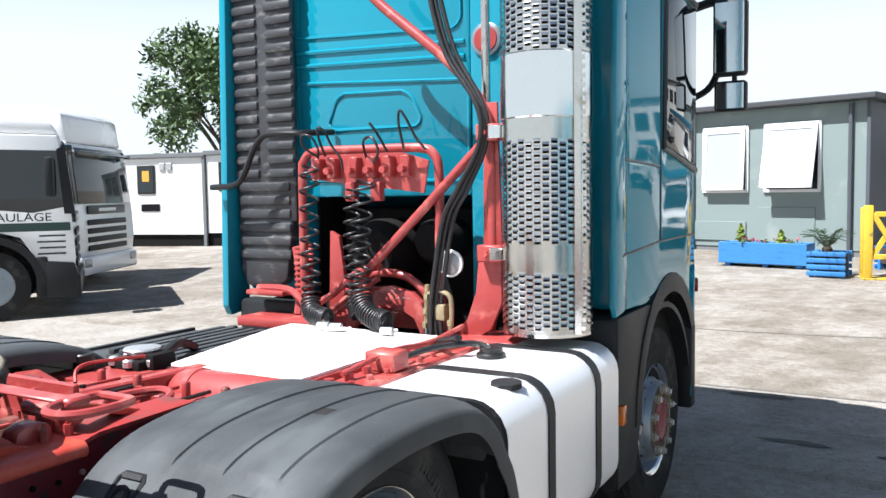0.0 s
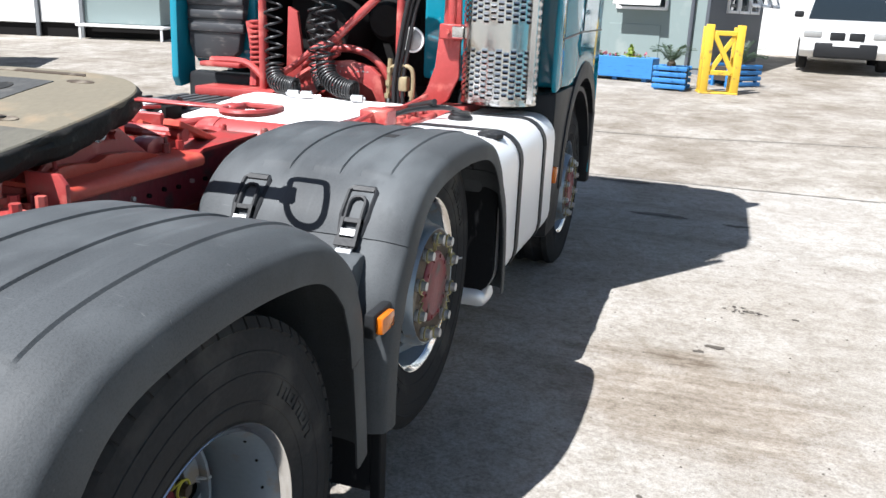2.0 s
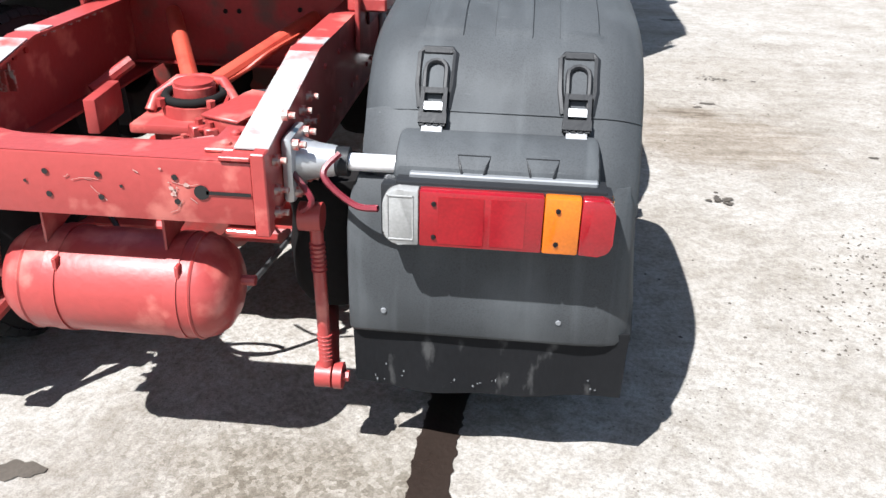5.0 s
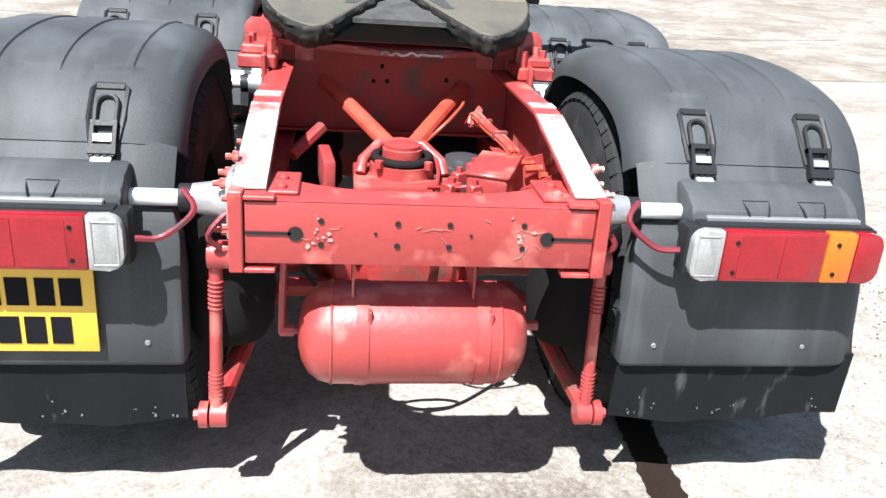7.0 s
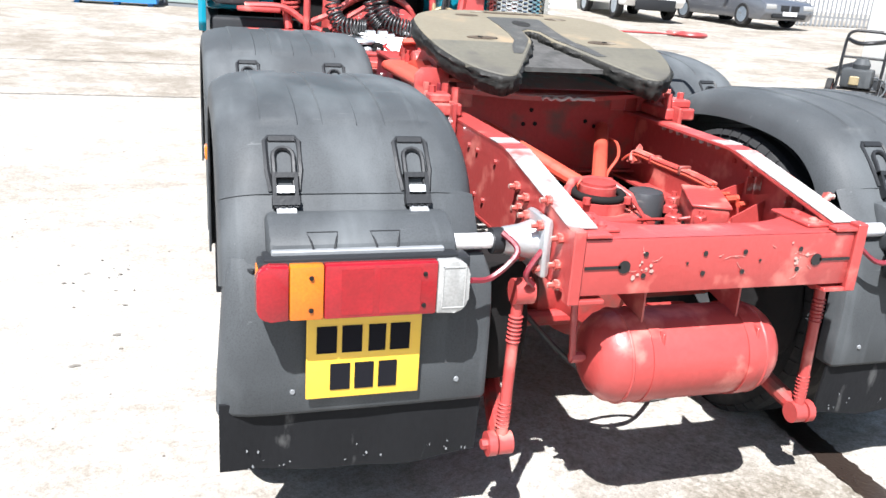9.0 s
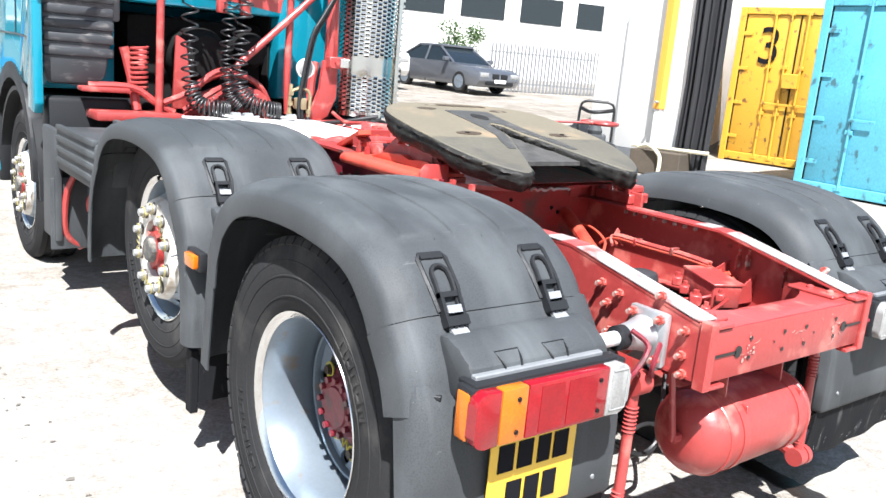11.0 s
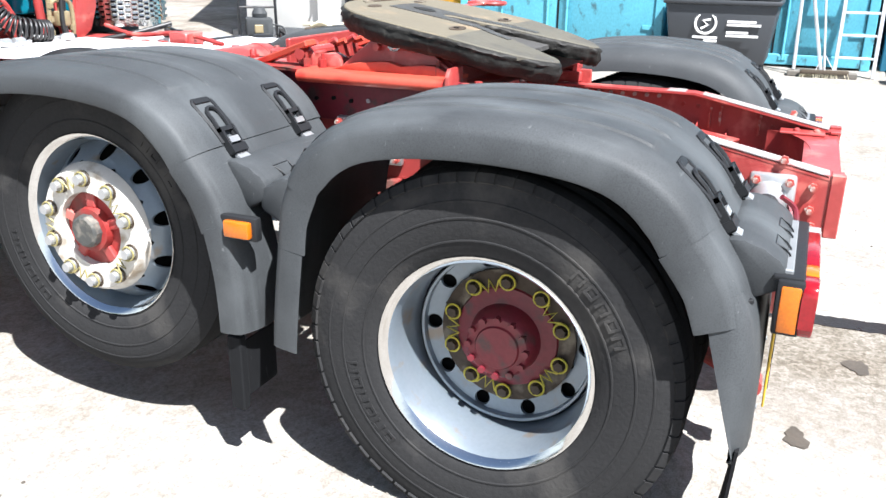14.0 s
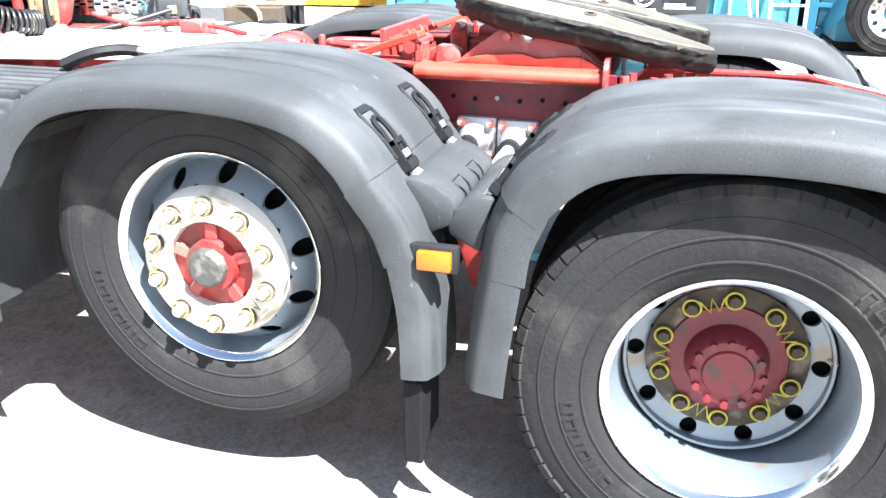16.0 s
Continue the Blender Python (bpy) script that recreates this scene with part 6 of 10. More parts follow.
bm = bmesh.new()
prism(bm, rounded(0.60, 1.215, 0.42, 1.085, 0.13), 2.05, 3.22, "y")
part("fuel_tank", bm, ALU, truck, "polished aluminium fuel tank", 40)
bm = bmesh.new()
for y in (2.39, 2.91):
    ring = rounded(0.596, 1.221, 0.414, 1.091, 0.134)
    inner = rounded(0.602, 1.212, 0.422, 1.082, 0.128)
    n = len(ring)
    v = [(x, y, z) for x, z in ring] + [(x, y + 0.06, z) for x, z in ring] + [(x, y, z) for x, z in inner] + [(x, y + 0.06, z) for x, z in inner]
    add_mesh(bm, v, [(i, (i + 1) % n, n + (i + 1) % n, n + i) for i in range(n)] + [(i, 2 * n + i, 2 * n + (i + 1) % n, (i + 1) % n) for i in range(n)] + [(n + i, n + (i + 1) % n, 3 * n + (i + 1) % n, 3 * n + i) for i in range(n)])
part_each("tank_strap", bm, PLASTIC_DARK, truck, "black rubber tank strap", 40)
bm = bmesh.new()
lathe(bm, [(1.083, 0.062), (1.10, 0.062), (1.106, 0.055), (1.106, 0.0)], 22, (0.83, 2.70, 0), "z")
lathe(bm, [(1.095, 0.05), (1.122, 0.05), (1.126, 0.042), (1.126, 0.0)], 18, (0.83, 2.70, 0), "z")
part("filler_cap", bm, BLACK, truck, "black fuel filler cap")
bm = bmesh.new()
lathe(bm, [(1.083, 0.05), (1.09, 0.06), (1.106, 0.06), (1.112, 0.05), (1.112, 0.0)], 8, (1.10, 2.28, -0.012), "z")
part("filler_cap", bm, PLASTIC_DARK, truck, "black ribbed fuel cap on the tank shoulder")
bm = bmesh.new()
rbox(bm, 0.72, 1.195, 2.0, 2.16, 0.375, 0.465, 0.04, 3)
part("tank_step", bm, ALU, truck, "dull silver skirt under the tank")
# added black sheet that gives the tank's rear end its shade
bm = bmesh.new()
prism(bm, rounded(0.56, 1.214, 0.421, 1.084, 0.13), 2.02, 2.049, "y")
part("tank_shield", bm, FLAP, truck, "black sheet added as the shade over the tank end")
bm = bmesh.new()
rbox(bm, 1.205, 1.235, 3.235, 3.285, 0.70, 0.79, 0.005, 2)
part("marker_lamp", bm, AMBER, truck, "small amber marker lamp")
# front wheel housing
bm = bmesh.new()
rbox(bm, 0.62, 1.185, 3.29, 3.60, 0.36, 1.18, 0.03, 2)
prism(bm, [(3.30, 0.37), (3.585, 0.37), (3.66, 0.62), (3.76, 0.92), (3.85, 1.10), (3.88, 1.185), (3.30, 1.185)], 1.150, 1.189, "x", None, 0.008)
arc = [(4.12 + 0.66 * math.cos(a), 0.50 + 0.66 * math.sin(a)) for a in [math.pi * k / 18 for k in range(19)]]
arc_in = [(4.12 + 0.63 * math.cos(a), 0.50 + 0.63 * math.sin(a)) for a in [math.pi * k / 18 for k in range(18, -1, -1)]]
for s in (1, -1):
    prism(bm, arc + arc_in, s * 0.72, s * 1.18, "x")
rbox(bm, -1.17, -0.62, 3.30, 3.44, 0.36, 1.16, 0.03, 2)
part_each("wheel_housing", bm, PLASTIC_DARK, truck, "black front wheel housing", 40)

# ribbed battery box on the other side
bm = bmesh.new()
rbox(bm, -0.93, -0.43, 2.15, 2.90, 0.78, 1.052, 0.02, 2)
rbox(bm, -1.19, -0.90, 2.17, 2.97, 0.78, 1.02, 0.02, 2)
for i in range(7):
    x = -0.89 + i * 0.07
    rbox(bm, x - 0.02, x + 0.02, 2.16, 2.89, 1.04, 1.074, 0.008, 2)
for z in (0.84, 0.90, 0.96, 1.02):
    rbox(bm, -1.20, -1.17, 2.19, 2.95, z - 0.016, z + 0.016, 0.006, 2)
part_each("battery_box", bm, PLASTIC, truck, "ribbed dark grey plastic battery box", 40)
bm = bmesh.new()
tube(bm, smooth_line([(-1.02, 2.15, 0.70), (-1.02, 2.35, 0.74), (-1.02, 2.55, 0.70), (-1.02, 2.95, 0.72)], 5), 0.016, 8)
lathe(bm, [(2.25, 0.0), (2.255, 0.06), (2.29, 0.10), (2.80, 0.10), (2.84, 0.06), (2.85, 0.0)], 20, (-0.98, 0, 0.60), "y")
lathe(bm, [(2.2, 0.0), (2.205, 0.05), (2.23, 0.085), (2.80, 0.085), (2.84, 0.05), (2.85, 0.0)], 20, (-0.80, 0, 0.52), "y")
tube(bm, smooth_line([(-1.10, 2.95, 0.75), (-1.14, 2.98, 0.62), (-1.14, 3.0, 0.40), (-1.05, 3.02, 0.30)], 5), 0.018, 8)
part_each("side_air_tank", bm, RED, truck, "red air tanks and step bracket under the box", 40)
bm = bmesh.new()
rbox(bm, -1.20, -1.16, 2.98, 3.28, 0.35, 1.0, 0.01, 2)
rbox(bm, -1.22, -1.02, 3.0, 3.02, 0.30, 0.72, 0.006, 2)
part("cab_step", bm, PLASTIC, truck, "grey plastic step side")
# cap assembly beside the deck
bm = bmesh.new()
rbox(bm, -0.52, -0.34, 1.86, 2.06, 1.07, 1.115, 0.012, 2)
rbox(bm, -0.46, -0.30, 1.90, 2.02, 1.075, 1.14, 0.010, 2)
part("valve_block", bm, SOOT, truck, "grimy dark valve block")
bm = bmesh.new()
lathe(bm, [(1.135, 0.07), (1.148, 0.078), (1.156, 0.074), (1.160, 0.05), (1.158, 0.0)], 20, (-0.42, 1.95, 0), "z")
part("hydraulic_cap", bm, ZINC, truck, "grey metal filler cap")
for x, y in ((-0.50, 1.87), (-0.40, 1.86), (-0.33, 1.92), (-0.53, 1.97)):
    bm = bmesh.new()
    lathe(bm, [(1.09, 0.022), (1.115, 0.024), (1.125, 0.016), (1.128, 0.0)], 9, (x, y, 0), "z")
    part("cap_nut", bm, ZINC, truck)
bm = bmesh.new()
lathe(bm, [(1.085, 0.030), (1.10, 0.045), (1.155, 0.045), (1.16, 0.04), (1.16, 0.0)], 16, (-0.57, 1.78, -0.012), "z")
tube(bm, smooth_line([(-0.36, 2.0, 1.12), (-0.40, 2.10, 1.14), (-0.46, 2.20, 1.13), (-0.49, 2.30, 1.09)], 5), 0.022, 8)
tube(bm, smooth_line([(0.55, 2.35, 1.10), (0.62, 2.55, 1.13), (0.75, 2.68, 1.14), (0.83, 2.70, 1.12)], 5), 0.014, 8)
part_each("breather_hose", bm, HOSE, truck, "black breather cap and hose")
# framework between the fifth wheel and the deck
def sub_piece(bm_, name, material=None, label=""):
    part(name, bm_, material or RED, truck, label, 40)


bm = bmesh.new()
rbox(bm, -0.45, 0.42, 1.62, 1.69, 1.046, 1.075, 0.004, 1)
sub_piece(bm, "subframe_bar", RED, "red subframe cross bar")
bm = bmesh.new()
rbox(bm, -0.40, 0.40, 1.22, 1.30, 1.046, 1.07, 0.004, 1)
sub_piece(bm, "subframe_bar")
bm = bmesh.new()
prism(bm, [(-0.03, 1.046), (0.03, 1.046), (0.03, 1.10), (0.022, 1.108), (-0.022, 1.108), (-0.03, 1.10)], -0.25, 0.28, "y", pose(-0.14, 1.70, 0, 0, 0, -7))
sub_piece(bm, "subframe_bar", RED, "red box bar along the frame")
bm = bmesh.new()
prism(bm, [(-0.02, -0.04), (0.0, -0.05), (0.40, -0.028), (0.44, 0.0), (0.40, 0.028), (0.0, 0.05), (-0.02, 0.04)], 1.118, 1.136, "z", pose(-0.51, 1.49, 0, 0, 0, -17), 0.006)
sub_piece(bm, "locking_lever", RED, "red tapered lever")
bm = bmesh.new()
prism(bm, [(-0.30, 1.28), (-0.02, 1.24), (-0.02, 1.30), (-0.30, 1.34)], 1.112, 1.120, "z", None, 0.002)
sub_piece(bm, "guide_bar", FENCE, "grey steel guide bar")
bm = bmesh.new()
prism(bm, [(-0.06, 1.22), (0.06, 1.20), (0.20, 1.29), (0.16, 1.36), (0.04, 1.43), (-0.10, 1.36)], 1.104, 1.116, "z", None, 0.003)
sub_piece(bm, "lever_plate", RED, "red three-cornered lever plate")
bm = bmesh.new()
loop_ = smooth_line([(0.10, 1.37, 1.122), (0.085, 1.43, 1.124), (0.12, 1.52, 1.126), (0.17, 1.545, 1.126), (0.235, 1.51, 1.124), (0.275, 1.43, 1.120), (0.295, 1.34, 1.116), (0.27, 1.275, 1.114), (0.20, 1.27, 1.116), (0.14, 1.31, 1.120)], 4, True)
tube(bm, loop_, 0.014, 8, True)
sub_piece(bm, "pull_loop", RED, "red flat-bar pull loop")
bm = bmesh.new()
tube(bm, smooth_line([(-0.31, 1.55, 1.10), (-0.345, 1.58, 1.135), (-0.36, 1.64, 1.15), (-0.33, 1.74, 1.15), (-0.30, 1.86, 1.145)], 5), 0.0075, 6)
sub_piece(bm, "bent_rod", RED_DIRTY, "dirty red bent rod")
bm = bmesh.new()
rbox(bm, -0.66, -0.20, 1.66, 1.97, 1.066, 1.076, 0.003, 1)
rbox(bm, -0.66, -0.20, 1.655, 1.665, 1.02, 1.076, 0.002, 1)
sub_piece(bm, "cover_sheet", RED, "sunlit red cover sheet")
for x, y, rz_, w_, d_, h_, m_ in ((-0.26, 1.10, 20, 0.045, 0.035, 0.085, RED), (-0.14, 1.14, -12, 0.055, 0.040, 0.075, RED), (-0.05, 1.16, 8, 0.035, 0.05, 0.06, RED_DIRTY), (0.17, 1.15, 15, 0.05, 0.035, 0.06, ORANGE_RED),
                                  (-0.33, 1.20, 35, 0.03, 0.045, 0.07, RED), (0.33, 1.40, 5, 0.03, 0.06, 0.05, RED_DIRTY), (0.30, 1.16, -20, 0.04, 0.03, 0.055, RED), (-0.20, 1.50, 25, 0.03, 0.03, 0.05, RED_DIRTY), (0.02, 1.56, 0, 0.035, 0.025, 0.055, RED)):
    bm = bmesh.new()
    prism(bm, [(-w_, 0), (w_, 0), (w_, h_ * 0.7), (w_ * 0.6, h_), (-w_ * 0.7, h_), (-w_, h_ * 0.85)], -d_, d_, "y", pose(x, y, 1.048, 0, 0, rz_), 0.005)
    sub_piece(bm, "bracket", m_)
    bm = bmesh.new()
    bolt(bm, (x, y, 1.048 + h_), (0, 0, 1), 0.011, 0.018)
    bolt(bm, (x + 0.02, y - 0.01, 1.048 + h_ * 0.9), (0, 0, 1), 0.007, 0.026)
    sub_piece(bm, "bracket_bolt", SOOT if rz_ > 10 else RED_DIRTY)
for x, y in ((-0.02, 1.30), (0.10, 1.26), (0.05, 1.40), (-0.30, 1.655), (-0.10, 1.655), (0.15, 1.655), (0.34, 1.655)):
    bm = bmesh.new()
    lathe(bm, [(1.07, 0.016), (1.125, 0.016), (1.131, 0.011), (1.131, 0)], 8, (x, y, 0), "z")
    sub_piece(bm, "pin", RED_DIRTY)
bm = bmesh.new()
turns = [(-0.20 + 0.22 * k / 110, 1.19 + 0.022 * math.cos(k * 2 * math.pi / 10), 1.10 + 0.022 * math.sin(k * 2 * math.pi / 10)) for k in range(111)]
tube(bm, turns, 0.006, 6)
sub_piece(bm, "return_spring", RED_DIRTY, "dirty red coil spring")
for k in range(4):
    bm = bmesh.new()
    tube(bm, smooth_line([(-0.38 + 0.15 * k, 1.02, 1.08), (-0.32 + 0.17 * k, 1.22, 1.10), (-0.26 + 0.16 * k, 1.44, 1.095), (-0.28 + 0.16 * k, 1.72, 1.085)], 6), 0.0075, 6)
    sub_piece(bm, "brake_pipe", HOSE if k in (1, 3) else RED_DIRTY)
bm = bmesh.new()
lathe(bm, [(-0.12, 0.0), (-0.118, 0.05), (-0.09, 0.085), (-0.05, 0.10), (0.52, 0.10), (0.56, 0.085), (0.585, 0.05), (0.59, 0.0)], 26, (0, 1.86, 1.02), "x")
for x in (0.0, 0.46):
    lathe(bm, [(x - 0.015, 0.10), (x - 0.013, 0.104), (x + 0.013, 0.104), (x + 0.015, 0.10)], 26, (0, 1.86, 1.02), "x")
part("deck_air_tank", bm, RED, truck, "red air tank across the frame", 40)
bm = bmesh.new()
rbox(bm, 0.45, 0.62, 1.95, 2.95, 0.93, 1.07, 0.008, 1)
for i in range(8):
    y = 2.02 + 0.12 * i
    tube(bm, [(0.50, y, 1.07), (0.50, y, 1.10)], 0.02, 8)
    bolt(bm, (0.57, y + 0.04, 1.07), (0, 0, 1), 0.013, 0.02)
tube(bm, smooth_line([(0.50, 2.1, 1.10), (0.53, 2.4, 1.14), (0.52, 2.7, 1.12), (0.56, 2.95, 1.16)], 5), 0.012, 8)
rbox(bm, 0.46, 0.60, 2.30, 2.42, 1.07, 1.15, 0.008, 1)
part("side_bracket", bm, RED, truck, "red bracket rail with unions beside the deck", 40)

bm = bmesh.new()
tube(bm, smooth_line([(0.30, 3.06, 1.11), (0.33, 3.0, 1.02), (0.42, 2.9, 1.08), (0.55, 2.75, 1.12), (0.72, 2.62, 1.17)], 6), 0.016, 8)
tube(bm, smooth_line([(0.43, 3.06, 1.11), (0.42, 3.02, 1.0), (0.38, 2.98, 0.96)], 5), 0.016, 8)
part_each("black_hose", bm, HOSE, truck, "black rubber hose", 50)
# ---- exhaust ----
EX, EY, ER = 0.91, 3.13, 0.205
ex = new("exhaust")
ex.parent = truck
tagged(ex, "tall stainless exhaust guard with rows of slots")
bm = bmesh.new()
cols_ = 34


def ex_pt(a, z, r=ER):
    return (EX + r * math.cos(a), EY + r * math.sin(a), z)


def slotted(bm, z0, z1, rows):
    """Columns of pressed louvres, every other column half a step lower; each hood leans out over its opening."""
    for c in range(cols_):
        a0, a1 = 2 * math.pi * c / cols_, 2 * math.pi * (c + 1) / cols_
        b0, b1 = a0 + (a1 - a0) * 0.13, a0 + (a1 - a0) * 0.87
        step = (z1 - z0) / rows
        drop = 0.5 * step if c % 2 else 0.0
        if drop:
            add_mesh(bm, [ex_pt(a0, z0), ex_pt(a1, z0), ex_pt(a1, z0 + drop), ex_pt(a0, z0 + drop)], [(0, 1, 2, 3)])
            add_mesh(bm, [ex_pt(a0, z1 - drop), ex_pt(a1, z1 - drop), ex_pt(a1, z1), ex_pt(a0, z1)], [(0, 1, 2, 3)])
        for r_ in range(rows - (1 if drop else 0)):
            za = z0 + drop + step * r_
            zb, y0, ym, y1 = za + step, za + 0.14 * step, za + 0.50 * step, za + 0.86 * step
            v = [ex_pt(a0, za), ex_pt(a1, za), ex_pt(a1, zb), ex_pt(a0, zb), ex_pt(b0, y0), ex_pt(b1, y0), ex_pt(b1, y1), ex_pt(b0, y1), ex_pt(b0, ym, ER + 0.0045), ex_pt(b1, ym, ER + 0.0045)]
            add_mesh(bm, v, [(0, 1, 5, 4), (1, 2, 6, 5), (2, 3, 7, 6), (3, 0, 4, 7), (7, 6, 9, 8)])


slotted(bm, 1.165, 1.425, 9)
slotted(bm, 1.545, 2.01, 16)
slotted(bm, 2.385, 3.05, 23)
for z0, z1 in ((1.14, 1.165), (1.425, 1.545), (2.01, 2.10)):
    lathe(bm, [(z0, ER), (z1, ER)], cols_, (EX, EY, 0), "z")
bmesh.ops.delete(bm, geom=[f for f in bm.faces if len(f.verts) > 6], context="FACES")
part("slotted_guard", bm, STAINLESS, ex, "slotted stainless guard", 30)
bm = bmesh.new()
lathe(bm, [(2.10, ER + 0.001), (2.105, ER + 0.004), (2.38, ER + 0.004), (2.385, ER)], 48, (EX, EY, 0), "z")
lathe(bm, [(1.135, ER - 0.03), (1.135, ER + 0.003), (1.15, ER + 0.003), (1.15, ER - 0.03)], 48, (EX, EY, 0), "z", True)
bmesh.ops.delete(bm, geom=[f for f in bm.faces if len(f.verts) > 8], context="FACES")
part_each("polished_band", bm, POLISHED, ex, "mirror-polished band")
bm = bmesh.new()
lathe(bm, [(1.16, 0.16), (1.17, 0.175), (3.06, 0.175), (3.08, 0.08), (3.30, 0.08)], 32, (EX, EY, 0), "z")
part("silencer", bm, SOOT, ex, "dull steel silencer inside the guard", 40)
bm = bmesh.new()
rbox(bm, EX + 0.175, EX + 0.21, EY - 0.12, EY - 0.10, 1.15, 3.05, 0.003, 1)
for i in range(48):
    rbox(bm, EX + 0.195, EX + 0.225, EY - 0.118, EY - 0.108, 1.17 + i * 0.039, 1.188 + i * 0.039)
part("seam_strip", bm, STAINLESS, ex, "toothed steel seam strip", 0)
bm = bmesh.new()
for z in (1.49, 2.055):
    rbox(bm, EX - 0.255, EX - 0.19, EY - 0.09, EY - 0.05, z - 0.03, z + 0.03, 0.004, 1)
part_each("clamp", bm, POLISHED, ex, "bright clamp bracket")

# ---- hose mast, coils and cables ----
bm = bmesh.new()
hoop = smooth_line([(-0.55, 3.17, 1.10), (-0.545, 3.17, 1.85), (-0.53, 3.17, 1.96), (-0.44, 3.17, 2.01), (-0.1, 3.17, 2.01), (0.20, 3.17, 2.005), (0.29, 3.17, 1.97), (0.32, 3.17, 1.86), (0.315, 3.17, 1.40), (0.33, 3.17, 1.12)], 5)
tube(bm, hoop, 0.024, 10)
prism(bm, [(-0.47, 1.86), (0.24, 1.78), (0.27, 1.94), (0.10, 1.99), (-0.47, 1.99)], 3.155, 3.165, "y")
for x in (-0.40, -0.30, -0.16, -0.05, 0.05, 0.16):
    rbox(bm, x - 0.025, x + 0.025, 3.10, 3.16, 1.86, 1.97, 0.006, 1)
    tube(bm, [(x, 3.10, 1.90), (x, 3.06, 1.90)], 0.018, 8)
for x in (-0.18, -0.02):
    rbox(bm, x - 0.03, x + 0.03, 3.10, 3.15, 1.74, 1.84, 0.008, 2)
part("hose_rack", bm, RED, truck, "red hose rack with couplings", 40)
bm = bmesh.new()
tube(bm, smooth_line([(-0.10, 3.14, 2.86), (0.01, 3.14, 2.73), (0.40, 3.14, 2.41), (0.56, 3.14, 2.22), (0.62, 3.14, 2.06), (0.625, 3.14, 1.6), (0.625, 3.14, 1.40)], 5), 0.027, 10)
tube(bm, [(0.61, 3.14, 2.04), (0.29, 3.14, 1.74), (-0.08, 3.14, 1.40), (-0.14, 3.14, 1.34)], 0.024, 10)
prism(bm, [(0.56, 1.50), (0.68, 1.50), (0.68, 1.25), (0.62, 1.12), (0.50, 1.046), (0.36, 1.046), (0.50, 1.16), (0.55, 1.30)], 3.12, 3.15, "y", None, 0.006)
prism(bm, [(0.59, 2.20), (0.66, 2.20), (0.68, 1.50), (0.58, 1.50)], 3.13, 3.15, "y", None, 0.004)
for z in (1.49, 2.055):
    rbox(bm, 0.58, 0.70, 3.06, 3.12, z - 0.04, z + 0.04, 0.006, 1)
    bolt(bm, (0.63, 3.06, z), (0, -1, 0), 0.014, 0.02)
part("mast", bm, RED, truck, "red mast and brace carrying the exhaust and hoses", 40)
bm = bmesh.new()
for dx, dy in ((0.035, 0.0), (0.06, 0.01), (0.02, -0.02)):
    tube(bm, smooth_line([(0.29 + dx, 3.08 + dy, 2.90), (0.34 + dx, 3.08 + dy, 2.65), (0.42 + dx, 3.07 + dy, 2.42), (0.59 + dx * 0.5, 3.06 + dy, 2.18), (0.60 + dx * 0.5, 3.06 + dy, 2.0), (0.48 + dx, 3.05 + dy, 1.80), (0.40 + dx, 3.05 + dy, 1.66), (0.35 + dx, 3.05 + dy, 1.42), (0.32 + dx, 3.05 + dy, 1.2), (0.33 + dx, 3.04 + dy, 1.06)], 6), 0.0125, 8)
part_each("air_hose", bm, HOSE, truck, "black hose along the mast", 60)
bm = bmesh.new()
tube(bm, [(0.57, 3.2, 3.05), (0.57, 3.2, 2.10)], 0.022, 10)
part("steel_pipe", bm, STAINLESS, truck, "thin bright steel pipe")
bm = bmesh.new()
tube(bm, [(0.30, 3.07, 1.33), (0.29, 3.07, 1.10)], 0.013, 8)
tube(bm, smooth_line([(0.30, 3.07, 1.28), (0.36, 3.06, 1.30), (0.43, 3.06, 1.28), (0.44, 3.06, 1.18), (0.43, 3.06, 1.10)], 5), 0.012, 8)
rbox(bm, 0.33, 0.41, 3.04, 3.10, 1.16, 1.24, 0.01, 2)
tube(bm, [(0.37, 3.07, 1.32), (0.37, 3.07, 1.24)], 0.014, 8)
for x, z in ((0.30, 1.27), (0.295, 1.2), (0.29, 1.13), (0.43, 1.15), (0.36, 1.30)):
    lathe(bm, [(z - 0.014, 0.0), (z - 0.014, 0.019), (z + 0.014, 0.019), (z + 0.014, 0.0)], 6, (x, 3.065, 0), "z")
part_each("pipe_union", bm, BRASS, truck, "pale brass pipe unions and valve", 40)
bm = bmesh.new()
lathe(bm, [(3.14, 0.0), (3.145, 0.04), (3.12, 0.062), (3.10, 0.068), (3.095, 0.066)], 26, (0.415, 0, 1.435), "y")
wl = part("work_lamp", bm, WHITE, truck, "round white work lamp", 40)
bm = bmesh.new()
lathe(bm, [(3.097, 0.060), (3.088, 0.045), (3.084, 0.0)], 26, (0.415, 0, 1.435), "y")
part("lens", bm, CLEAR_LENS, wl, "frosted clear lens", 60)


